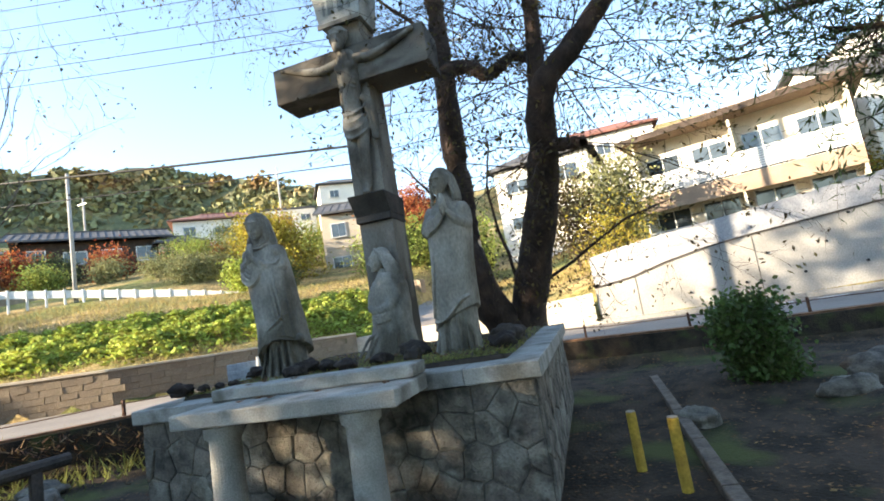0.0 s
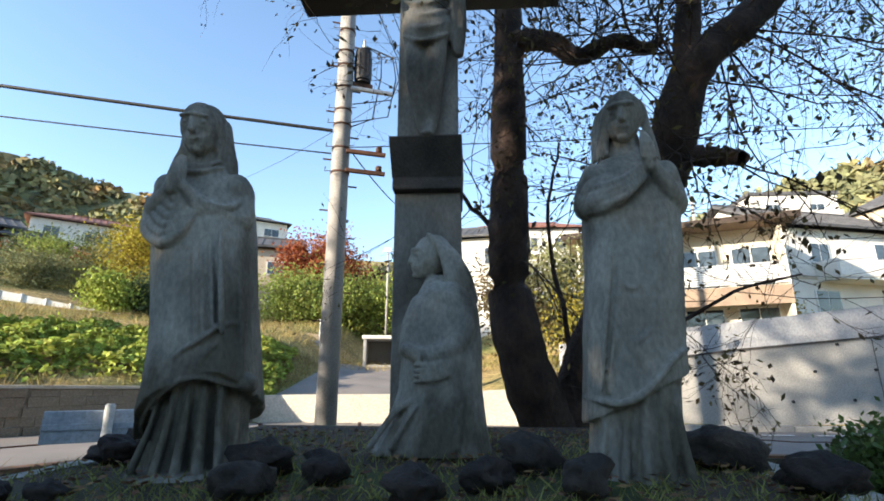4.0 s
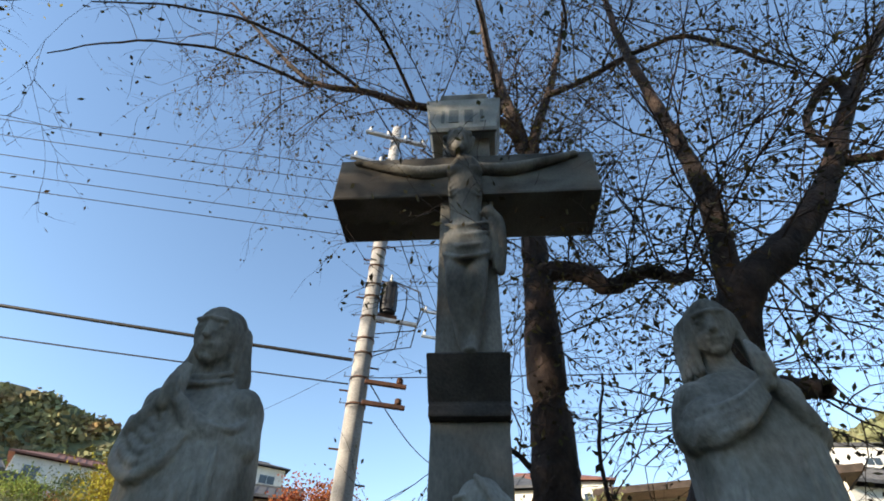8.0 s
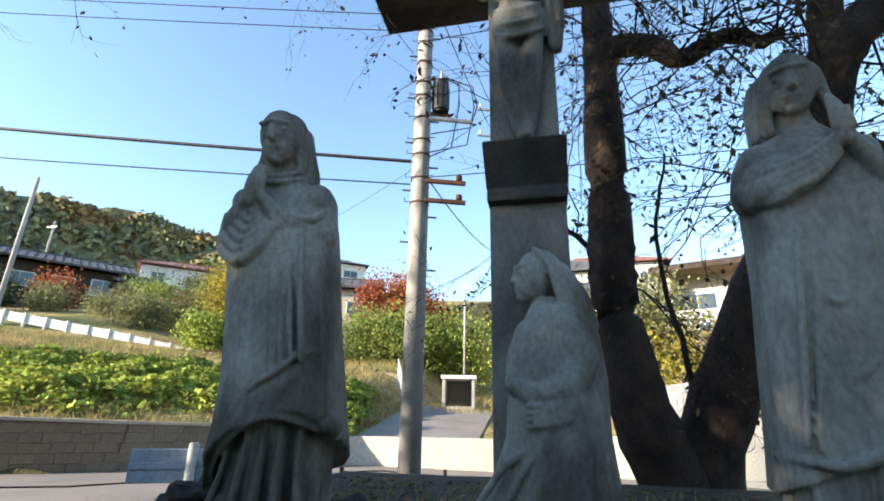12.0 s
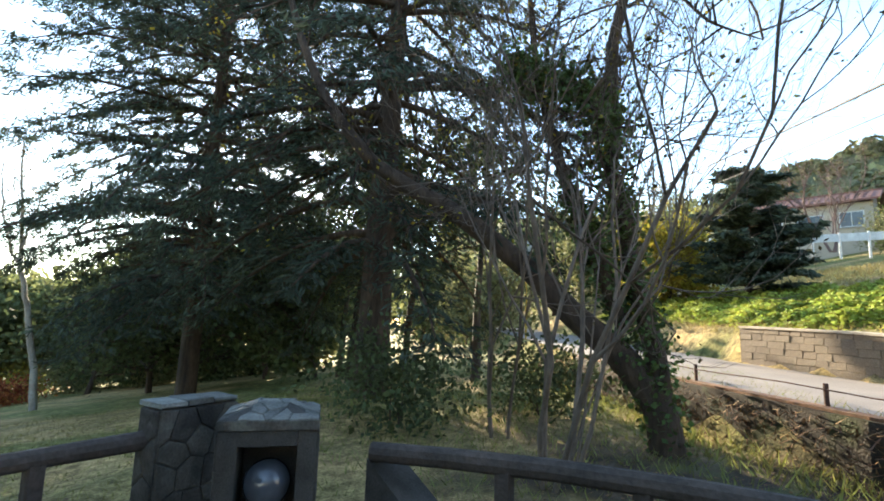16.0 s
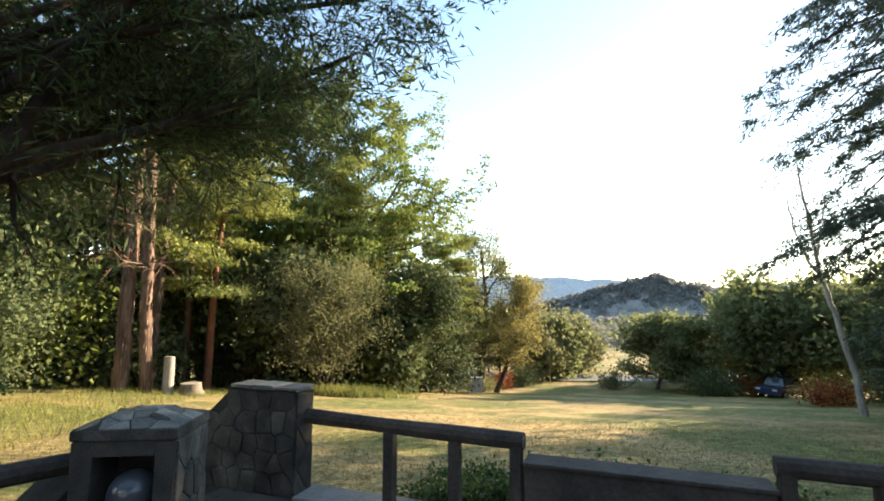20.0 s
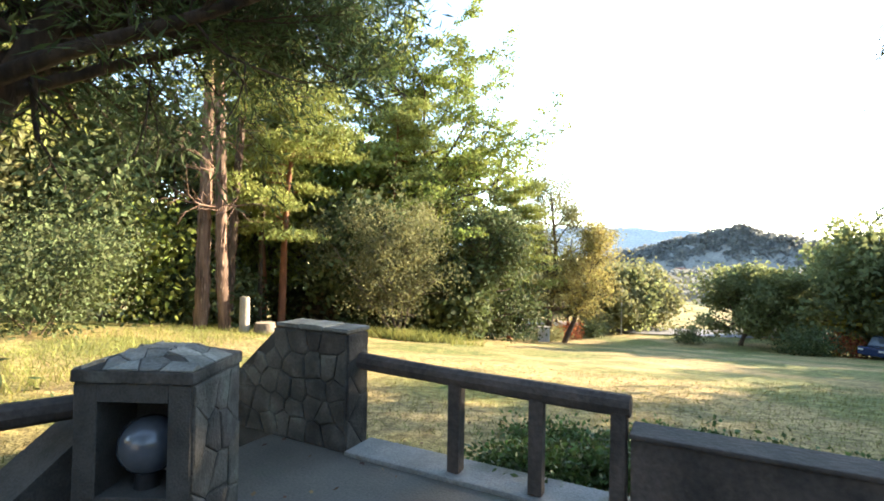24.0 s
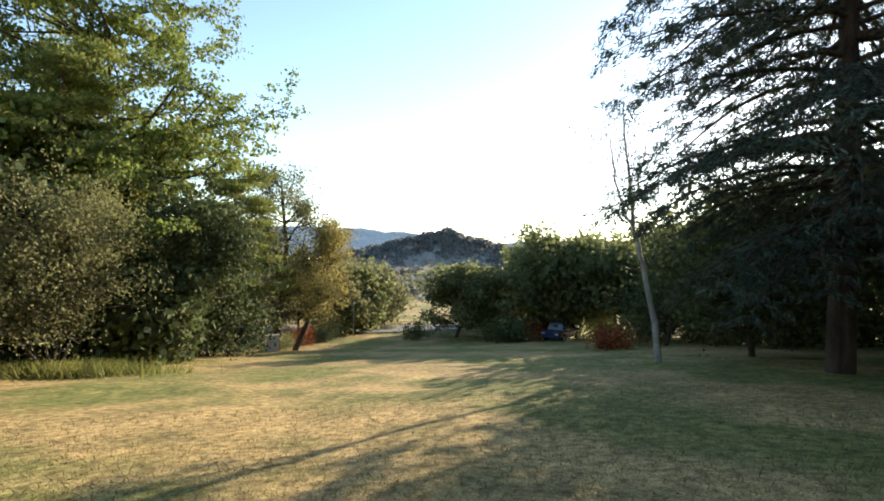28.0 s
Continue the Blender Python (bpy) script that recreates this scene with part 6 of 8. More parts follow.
rng_g = np.random.default_rng(87)
TUFT_EDGE = (6.9 + rng_g.normal(size=2600) * 1.5, -24.4 + rng_g.normal(size=2600) * 0.6)

# trees beyond the lawn
broad_tree("park_conifer", "dark green spreading conifer beyond the lawn", spot(-17.0, -48.5), 6.6, 6.0, M_BARK, M_PARKLEAF, 16000, 140, 0.34, kids=5, clear=0.12, clump=0.5, flat=0.35, r=0.2, lean=0.05)
for i, (x, y, h, sp, m, n) in enumerate([(-24.5, -44, 8.8, 7.0, M_PARKLEAF, 16000), (-22, -56, 6.0, 4.5, M_OLIVE, 8000), (-6, -55, 6.5, 4.5, M_OLIVE, 8000), (-10, -57, 6, 4.5, M_PARKLEAF, 8000), (-32, -46, 9, 6, M_PARKLEAF, 9000), (-12.5, -60, 5.5, 4, M_OLIVE, 6000), (-24, -44, 5, 3, M_YELLOW, 3500), (-3, -58, 7, 5, M_OLIVE, 7000), (-29, -38, 8, 5, M_PARKLEAF, 8000), (-36, -38, 10, 6, M_PARKLEAF, 9000), (4, -52, 8, 5, M_OLIVE, 7000)]):
    broad_tree("park_tree", "rounded park tree beyond the lawn", spot(x, y), h, sp, M_BARK, m, int(n * 0.7), 150 + i, 0.48, kids=4, clear=0.30 if i in (0, 4, 8) else 0.14, clump=0.5, group="park trees beyond the lawn", min_r=0.03)


def pale_tree():
    rng = np.random.default_rng(171)
    th = thing("pale_bare_tree", "slender leaning tree with pale bare stems", "tree", spot(-13.06, -18.72))
    lines, tips = [], []
    for pts, r0 in (([(0, 0, -0.3), (0.15, -0.12, 1.6), (0.45, -0.4, 3.6), (0.72, -0.65, 5.0), (0.8, -0.7, 6.6), (0.95, -0.85, 8.2), (1.0, -0.9, 9.8)], 0.13), ([(0.6, -0.55, 4.5), (0.95, -0.85, 5.6), (1.2, -1.1, 6.8), (1.35, -1.2, 8.4)], 0.07), ([(0.75, -0.66, 5.4), (0.6, -0.5, 6.6), (0.4, -0.3, 8.0)], 0.05)):
        p = np.array(pts, float)
        s = np.linspace(0, len(p) - 1, len(p) * 4)
        q = np.stack([np.interp(s, range(len(p)), p[:, k]) for k in range(3)], 1) + rng.normal(size=(len(s), 3)) * 0.02
        rad = np.linspace(r0, 0.02, len(q))
        lines.append((q, rad))
        for i in range(len(q)):
            if q[i][2] > 4.6:
                ls, tp = branching(rng, q[i], rng.normal(size=3) * (0.6, 0.6, 0.3) + (0, 0, 0.6), rng.uniform(0.5, 1.2), 0.015, 2, 3, 0.6, 0.5, 0.25, 0.2)
                lines += ls
                tips += tp
    v, f = tubes(lines, 7)
    np_mesh("trunk", v, f, M_PALEBARK, th, smooth=True)
    p, _ = clump_points(rng, tips, 900, 0.12)
    v, f = cards(rng, p, 0.12, 0.06)
    np_mesh("leaf_mass", v, f, M_BROWNLEAF, th, "few dry leaves")
    return th


pale_tree()
for i, (x, y, h, m) in enumerate([(-4.5, -49, 1.2, M_DARKLEAF), (-2.6, -47.5, 1.1, M_MAPLE), (-12.5, -48, 1.4, M_DARKLEAF), (-19.5, -45, 1.3, M_DARKLEAF), (-21.5, -42, 1.6, M_MAPLE), (-18.6, -40, 1.2, M_DARKLEAF), (-0.6, -43.5, 1.0, M_OLIVE), (-17.5, -27, 1.1, M_MAPLE), (-20, -30, 1.5, M_YELLOW)]):
    broad_tree("low_shrub", "low rounded shrub at the edge of the lawn", spot(x, y), h, 1.8, M_BARK, m, 1600, 180 + i, 0.16, trunks=4, lean=0.5, r=0.02, kids=2, clear=0.1, clump=0.25, group="low shrubs", category="bush")


# long-leaved evergreens near the terrace
def podocarp(name, label, at, trunk_pts, r, limbs, leaves, seed, clump=0.3):
    rng = np.random.default_rng(seed)
    at = np.array(at, float)
    th = thing(name, label, "tree", tuple(at))
    p = np.array(trunk_pts, float)
    s = np.linspace(0, len(p) - 1, len(p) * 4)
    q = np.stack([np.interp(s, range(len(p)), p[:, c]) for c in range(3)], 1)
    q += rng.normal(size=q.shape) * 0.015
    v, f = tubes([(q, np.linspace(r, r * 0.5, len(q)))], 14)
    np_mesh("trunk", v, f, M_CHERRY, th, smooth=True)
    lines, tips = [], []
    for a, b, r0 in limbs:
        a, b = np.array(a, float), np.array(b, float)
        pts, rad = limb(rng, a, b - a, np.linalg.norm(b - a), r0, r0 * 0.35, 0.12, 0.05, 8)
        lines.append((pts, rad))
        for k in range(3, 9):
            for _ in range(3):
                ls, tp = branching(rng, pts[k], (b - a) / np.linalg.norm(b - a) + rng.normal(size=3) * 0.8, rng.uniform(0.5, 1.2), rad[k] * 0.3, 2, 3, 0.6, 0.6, 0.3, 0.1)
                lines += ls
                tips += tp
    v, f = tubes(lines, 6)
    np_mesh("branchwork", v, f, M_BARK, th, smooth=True)
    c, w = clump_points(rng, tips, leaves, 0.10)
    w = w / (np.linalg.norm(w, axis=1)[:, None] + 1e-9)
    v, f = cards(rng, c, 0.15, 0.021, 0.15, 1.3, w)
    np_mesh("crown", v, f, M_DARKLEAF2, th, "narrow dark green leaves in tufts")
    return th


M_DARKLEAF2 = material("narrow_leaves", (0.13, 0.17, 0.065), (0.055, 0.08, 0.035), scale=0.6, fine=9, bump=0, island=0.5, translucent=0.3)
podocarp("yew_pine", "dark yew pine with shredded bark beside the terrace", spot(4.80, -4.25), [(0, 0, -0.3), (0.02, 0, 1.0), (0.05, -0.05, 2.0), (-0.05, 0.0, 3.0), (0.1, 0.1, 4.5), (0.1, 0.1, 6.0)], 0.22, [
    ((0.0, 0, 1.9), (-0.95, -1.15, 4.9), 0.15), ((-0.72, -0.9, 3.7), (-1.8, -2.2, 4.1), 0.05), ((-0.66, -0.82, 3.45), (-1.25, -1.5, 3.8), 0.05), ((0.0, 0, 2.2), (0.3, -1.9, 4.3), 0.09), ((0.0, 0, 3.0), (-0.9, -2.4, 4.4), 0.07), ((0, 0, 3.2), (1.8, -1.2, 4.4), 0.07), ((0, 0, 3.6), (-1.2, -1.3, 5.4), 0.06), ((0, 0, 2.6), (1.6, 0.9, 3.2), 0.07), ((0, 0, 2.6), (2.4, 1.0, 2.9), 0.06), ((0, 0, 3.0), (1.6, 2.4, 3.5), 0.06), ((0, 0, 2.4), (2.8, -0.6, 2.7), 0.06), ((0, 0, 3.4), (2.6, 0.3, 4.4), 0.06), ((0, 0, 1.9), (0.5, 0.5, 1.6), 0.03), ((0, 0, 4.6), (0.8, 0.6, 6.0), 0.05),
    ((0, 0, 3.0), (0.6, 1.8, 3.8), 0.07), ((0, 0, 3.8), (1.5, 1.0, 5.0), 0.06), ((0, 0, 4.5), (0, -1.2, 6.2), 0.05), ((0, 0, 4.0), (-0.6, 1.6, 5.0), 0.05), ((0, 0, 2.6), (-3.3, -0.9, 4.0), 0.07), ((0, 0, 3.2), (-2.6, -1.4, 5.0), 0.06), ((0, 0, 2.5), (-2.0, -1.7, 3.7), 0.06), ((0, 0, 3.6), (-3.2, -0.9, 5.1), 0.06), ((0, 0, 3.9), (-2.5, -1.2, 5.8), 0.05), ((0, 0, 2.8), (-1.4, -2.5, 4.4), 0.06), ((0, 0, 2.4), (-0.3, -2.2, 4.9), 0.07), ((0, 0, 3.4), (-1.4, -2.6, 5.6), 0.06), ((0, 0, 3.0), (1.0, -2.4, 4.6), 0.06), ((0, 0, 2.7), (2.4, 2.0, 3.5), 0.06), ((0, 0, 3.2), (1.2, 3.0, 4.3), 0.06), ((0, 0, 3.0), (3.2, 1.6, 4.2), 0.06), ((0, 0, 3.4), (2.2, 2.8, 5.0), 0.06), ((0, 0, 2.6), (0.4, 2.8, 3.2), 0.05), ((0, 0, 3.6), (-0.4, 2.6, 4.6), 0.05)], 106000, 201)
podocarp("yew_pine", "yew pine with drooping narrow leaves", spot(6.9, 1.9), [(0, 0, -0.3), (0.0, 0, 1.5), (-0.1, 0.05, 3.0), (0.0, 0.1, 5.0)], 0.16, [
    ((0, 0, 2.8), (-1.9, 0.6, 3.6), 0.07), ((0, 0, 3.0), (-1.6, -0.6, 4.2), 0.07), ((0, 0, 3.4), (-2.4, 1.2, 4.6), 0.06), ((0, 0, 2.6), (-1.2, 1.5, 3.0), 0.05), ((0, 0, 3.6), (-0.8, 1.0, 5.2), 0.05), ((0, 0, 3.0), (1.5, 0.5, 4.0), 0.06), ((0, 0, 3.2), (0.3, -1.8, 4.2), 0.06), ((0, 0, 2.4), (-1.1, -0.2, 2.5), 0.04), ((0, 0, 3.0), (-2.6, 0.2, 4.2), 0.05)], 12000, 202)
broad_tree("round_bush", "dense rounded green bush by the path", spot(4.45, 4.5, -0.05), 1.5, 0.30, M_BARK, M_BUSHLEAF, 11000, 211, 0.085, trunks=6, lean=0.16, r=0.018, kids=3, clear=0.10, clump=0.13, category="bush")
for i, (x, y, h) in enumerate([(0.55, -5.15, 0.55), (0.2, -5.2, 0.5), (0.8, -5.4, 0.42), (-0.2, -5.5, 0.55), (-0.7, -5.5, 0.6), (-1.2, -5.4, 0.62), (-1.7, -5.25, 0.58), (-2.1, -5.1, 0.5), (0.7, -6.5, 0.34), (0.3, -6.4, 0.4), (-0.2, -6.45, 0.42), (-0.6, -6.35, 0.4), (-0.95, -6.25, 0.38)]):
    broad_tree("azalea_bush", "low clipped azalea below the railing", spot(x, y, -0.05), h, 0.34, M_BARK, M_BUSHLEAF, 3800, 220 + i, 0.05, trunks=8, lean=0.35, r=0.008, kids=3, clear=0.05, clump=0.06, group="azaleas below the railing", category="bush", min_r=0.004)

# thickets inside the wood and greenery near the terrace
for i, (x, y, h, sp, m) in enumerate([(15, -21, 1.5, 3, M_DARKLEAF), (17.5, -18.5, 4.2, 4.5, M_BROAD), (16.5, -24, 1.6, 3.5, M_DARKLEAF), (14.5, -29.5, 1.6, 3.5, M_DARKLEAF), (12.5, -31, 1.5, 3, M_BROWNLEAF), (19, -21.5, 5.0, 5, M_DARKLEAF), (11.2, -27.3, 1.3, 2.6, M_BROWNLEAF), (20, -16.5, 4.5, 5, M_BROAD), (6.5, -30.4, 3.2, 4, M_DARKLEAF), (3.4, -37, 3.4, 4, M_DARKLEAF), (8.8, -30.4, 3.2, 4, M_DARKLEAF)]):
    broad_tree("thicket_bush", "dark evergreen undergrowth in the wood", spot(x, y), h, sp, M_BARK, m, 6000, 400 + i, 0.28, trunks=4, lean=0.35, r=0.03, kids=3, clear=0.05, clump=0.4, group="undergrowth", category="bush", min_r=0.02)
for i, (x, y, h, sp, m) in enumerate([(14.0, -12.6, 2.8, 3.0, M_DARKLEAF), (16.5, -14.5, 4.2, 3.6, M_DARKLEAF), (18.0, -17.5, 5.5, 4.2, M_BROAD)]):
    broad_tree("laurel_bush", "leafy green evergreen bush beside the lawn", spot(x, y), h, sp, M_BARK, m, 12000, 420 + i, 0.13, trunks=4, lean=0.3, r=0.03, kids=3, clear=0.08, clump=0.28, group="laurels east of the terrace", category="bush", min_r=0.02)
for i, (a, r, h, sp, m) in enumerate([(-173, 56, 5.5, 5.5, M_OLIVE), (-169.5, 60, 6, 5.5, M_OLIVE), (-154.5, 62, 6, 5, M_PARKLEAF), (-178, 60, 7, 6, M_OLIVE), (-149, 62, 8.5, 6, M_PARKLEAF), (-145, 50, 8.5, 6, M_PARKLEAF), (-141, 46, 8, 6, M_PARKLEAF), (-137, 40, 7, 6, M_PARKLEAF), (-132, 36, 7, 6, M_PARKLEAF), (-126, 34, 7, 6, M_PARKLEAF), (-120, 32, 8, 6, M_PARKLEAF)]):
    x, y = math.sin(radians(a)) * r, math.cos(radians(a)) * r - 1
    broad_tree("park_tree", "rounded park tree beyond the lawn", spot(x, y), h, sp, M_BARK, m, 4200, 440 + i, 0.55, kids=4, clear=0.1, clump=0.55, group="park trees beyond the lawn", min_r=0.03)

rng_u = np.random.default_rng(9)
for i in (0, 7, 12, 14, 15, 16, 17, 18, 19):
    a, r_ = radians(-174 + 2.7 * i), 50 - 0.9 * i + rng_u.uniform(-2, 2)
    broad_tree("thicket_bush", "dark low undergrowth closing the lawn's far edge", spot(math.sin(a) * r_, math.cos(a) * r_ - 1), rng_u.uniform(0.8, 1.5), 2.8, M_BARK, M_DARKLEAF if i % 3 else M_OLIVE, 2200, 520 + i, 0.24, trunks=4, lean=0.5, r=0.02, kids=2, clear=0.03, clump=0.36, group="undergrowth beyond the lawn", category="bush", min_r=0.02)

# trees closing the view west along the road
for i, (x, y, h, sp, m) in enumerate([(-36, 1, 6, 5, M_OLIVE), (-42, -3, 7, 6, M_DARKLEAF), (-33, -8, 6, 5, M_OLIVE), (-48, 6, 7, 6, M_OLIVE), (-52, -4, 8, 7, M_DARKLEAF), (-60, 2, 9, 7, M_BROAD), (-40, -14, 7, 6, M_DARKLEAF), (-30, 4, 4, 3.4, M_YELLOW), (-47, -16, 8, 7, M_OLIVE), (-58, -14, 9, 7, M_BROAD), (-68, 10, 9, 7, M_OLIVE), (-64, -6, 9, 8, M_DARKLEAF)]):
    broad_tree("roadside_tree", "autumn tree along the road to the west", spot(x, y), h, sp, M_BARK, m, 5000, 470 + i, 0.36, kids=4, clear=0.12, clump=0.5, group="trees along the western road", min_r=0.03)


# ---- beyond the road: walls, bank, houses, poles and wires ----
def offset_line(k0, k1, off, step=0.5):
    """Points at a distance beside the road's middle, from knot k0 to knot k1, with the road's height."""
    out = []
    for i in range(k0, k1):
        (ax, ay, az), (bx, by, bz) = ROAD[i], ROAD[i + 1]
        n = max(2, int(math.hypot(bx - ax, by - ay) / step))
        for j in range(n):
            k = j / n
            def nrm(p, q):
                l = math.hypot(q[0] - p[0], q[1] - p[1])
                return Vector((-(q[1] - p[1]) / l, (q[0] - p[0]) / l))
            n0 = nrm(ROAD[max(i - 1, 0)], ROAD[i + 1])
            n1 = nrm(ROAD[i], ROAD[min(i + 2, len(ROAD) - 1)])
            m = n0.lerp(n1, k).normalized()
            out.append((ax + k * (bx - ax) + m.x * off, ay + k * (by - ay) + m.y * off, az + k * (bz - az)))
    return out


def wall_strip(name, pts, low, top, thick, mat, parent=None, label=""):
    """A wall along a line of (x, y); low and top give its heights for each point."""
    v, f = [], []
    n = len(pts)
    for i, p in enumerate(pts):
        a, b = pts[max(i - 1, 0)], pts[min(i + 1, n - 1)]
        t = Vector((b[0] - a[0], b[1] - a[1])).normalized()
        m = Vector((-t.y, t.x)) * thick
        v += [(p[0], p[1], low[i]), (p[0], p[1], top[i]), (p[0] + m.x, p[1] + m.y, top[i]), (p[0] + m.x, p[1] + m.y, low[i])]
    for i in range(n - 1):
        for k in range(4):
            j = (k + 1) % 4
            f.append((4 * i + k, 4 * i + j, 4 * i + 4 + j, 4 * i + 4 + k))
    f += [(3, 2, 1, 0), (4 * n - 4, 4 * n - 3, 4 * n - 2, 4 * n - 1)]
    return mesh_ob(name, v, f, mat, parent, label)


M_BANKSTONE = material("bank_wall_stone", (0.31, 0.245, 0.175), (0.18, 0.14, 0.10), scale=1.6, fine=40, bump=0.5, obrand=0.07, third=(0.12, 0.11, 0.06), third_scale=2.0)
M_BANKGROUT = material("bank_wall_grout", (0.28, 0.225, 0.16), (0.18, 0.145, 0.105), scale=3, fine=50)
M_COPING = material("bank_coping", (0.58, 0.50, 0.39), (0.42, 0.36, 0.28), scale=2, fine=40, bump=0.2)
line = offset_line(2, 7, 2.0)
wall_z = lambda p: p[2] + 0.88 - 0.022 * max(0, p[0] + 12) * 1.3
west_wall = tagged(wall_strip("wall_roadside", line, [p[2] - 0.4 for p in line], [wall_z(p) for p in line], 0.35, M_BANKGROUT), "weathered block retaining wall beside the road", "wall", kind="structure")
cop = [(p[0], p[1]) for p in line]
wall_strip("wall_coping", [(x + 0.03, y - 0.04) for x, y in cop], [wall_z(p) + 0.004 for p in line], [wall_z(p) + 0.055 for p in line], 0.42, M_COPING, west_wall, "pale concrete coping")
rng_s = random.Random(61)
for row in range(6):
    i = 0.0
    while i < len(line) - 2:
        w = rng_s.uniform(0.55, 1.05)
        a, b = line[int(i)], line[min(int(i) + 1, len(line) - 1)]
        k = i - int(i)
        x, y = a[0] + (b[0] - a[0]) * k, a[1] + (b[1] - a[1]) * k
        ang = math.degrees(math.atan2(b[1] - a[1], b[0] - a[0]))
        z0 = a[2] - 0.02 + row * 0.155 + rng_s.uniform(-0.006, 0.006)
        top = min(z0 + 0.150, wall_z(a) - 0.01)
        if top - z0 > 0.06:
            ln = w * math.hypot(b[0] - a[0], b[1] - a[1])
            ob = part("wall_block", block(0.002, ln - 0.002, -0.020 + rng_s.uniform(-0.006, 0.006), 0.02, 0, top - z0, 0.008, 0.006, rng_s.random()), M_BANKSTONE, west_wall)
            ob.matrix_world = pose(x, y, z0, 0, 0, ang)
        i += w

# vines and grass on the bank above the wall
rng_v = np.random.default_rng(62)


def scatter(n, x0, x1, y0, y1, lo, hi, seed):
    r = np.random.default_rng(seed)
    x, y = r.uniform(x0, x1, n * 6), r.uniform(y0, y1, n * 6)
    dd, _ = road_dist(x, y)
    ok = (dd > lo) & (dd < hi)
    return x[ok][:n], y[ok][:n]


def lumpy(x, y, s):
    return np.array([noise.noise(Vector((a * s * 0.9, b * s * 0.9, 3.3))) + 0.6 * noise.noise(Vector((a * s * 2.1, b * s * 2.1, 7.1))) for a, b in zip(x, y)]) * 0.8 + 0.5


x, y = scatter(85000, -30, 0.5, -12, 19, 2.9, 8.4, 63)
dd, _ = road_dist(x, y)
edge = np.clip((dd - 2.6 - 0.7 * lumpy(x, y, 0.9)) / 0.8, 0, 1)
keep = (rng_v.random(len(x)) < edge) & (x < -4.6 - 0.25 * (y - 10) + 0.8 * lumpy(x, y, 0.5))
x, y, edge = x[keep], y[keep], edge[keep]
z = height(x, y) + edge * (0.08 + 0.50 * np.clip(lumpy(x, y, 1.2), 0, 1.2) * rng_v.uniform(0.4, 1, len(x)))
v, f = cards(rng_v, np.stack([x, y, z], 1), 0.15, 0.13)
v.reshape(-1, 4, 3)[:, :, 2] = (v.reshape(-1, 4, 3)[:, :, 2] - z[:, None]) * 0.7 + z[:, None]
tagged(np_mesh("bank_vines", v, f, M_VINE), "sunlit yellow-green vines covering the roadside bank", "vines", kind="stuff")


def tufts(name, label, xs, ys, zs, mat, length, width, seed, lean=0.5):
    """Upright grass blades."""
    r = np.random.default_rng(seed)
    n = len(xs)
    c = np.stack([xs, ys, zs], 1)
    way = np.stack([r.normal(size=n) * lean, r.normal(size=n) * lean, np.ones(n)], 1) * (length * r.uniform(0.5, 1.3, n))[:, None]
    side = r.normal(size=(n, 3)) * np.array([1, 1, 0])
    side = side / (np.linalg.norm(side, axis=1)[:, None] + 1e-9) * (width * r.uniform(0.6, 1.2, n))[:, None]
    bend = np.stack([r.normal(size=n), r.normal(size=n), np.zeros(n)], 1) * length * 0.25
    vv = np.stack([c - side / 2, c + side / 2, c + way + bend], 1).reshape(-1, 3)
    return tagged(np_mesh(name, vv, np.arange(3 * n).reshape(n, 3), mat), label, "grass", kind="stuff")


tufts("shrub_grass", "tall yellow-green grass at the foot of the shrub", TUFT_EDGE[0], TUFT_EDGE[1], height(*TUFT_EDGE) - 0.05, M_EDGEGRASS, 0.55, 0.05, 88, 0.45)
x, y = scatter(14000, -26, 1, -10, 22, 2.3, 3.7, 64)
tufts("dry_verge_grass", "dry straw-coloured grass along the top of the wall", x, y, height(x, y) - 0.03, M_STRAW, 0.22, 0.02, 65)
x, y = scatter(16000, -34, 4, -6, 30, 8.2, 17, 66)
tufts("bank_grass", "rough dry grass on the upper bank", x, y, height(x, y) - 0.03, M_STRAW, 0.30, 0.03, 67)

x, y = scatter(15000, -9, -3.6, 9, 19, 2.4, 9, 68)
keep = (x > -5.4 - 0.25 * (y - 10)) & ((x < -4.9) | (y < 10.3))
x, y = x[keep], y[keep]
tufts("dell_grass", "dry golden grass on the slope beside the drive", x, y, height(x, y) - 0.03, M_STRAW, 0.24, 0.022, 69)

# low dark wall and wire fence on the near side of the road
near = offset_line(2, 10, -2.05)
near = [p for p in near if p[0] < 19]
nw = tagged(wall_strip("wall_fence_foot", near, [p[2] - 1.2 for p in near], [p[2] + 0.03 for p in near], -0.3, M_DARKBANK), "dark overgrown rubble bank wall below the road", "wall", kind="structure")
cap = wall_strip("wall_capping", [(p[0] + 0.02, p[1] - 0.05) for p in near], [p[2] + 0.034 for p in near], [p[2] + 0.07 for p in near], -0.2, M_RUSTLEAF, nw, "strip of rusty fallen leaves")
fe = thing("wire_fence", "low fence of rusty posts with two dark wires beside the road", "fence")
idx = 0
for i in range(0, len(near), 4):
    x, y, z = near[i]
    part("post", block(x - 0.022, x + 0.022, y - 0.10 - 0.022, y - 0.10 + 0.022, z - 1.0, z + 0.33, 0.005), M_RUST, fe)
for zz, r in ((0.26, 0.010), (-0.02, 0.016)):
    vv, ff = tubes([([(x, y - 0.13, z + zz + 0.012 * math.sin(i * 1.3)) for i, (x, y, z) in enumerate(near)], [r] * len(near))], 5)
    np_mesh("wire", vv, ff, M_RUST, fe)


# ---- houses ----
def box_part(name, a, b, mat, parent, bevel=0.02):
    return part(name, block(a[0], b[0], a[1], b[1], a[2], b[2], bevel), mat, parent)


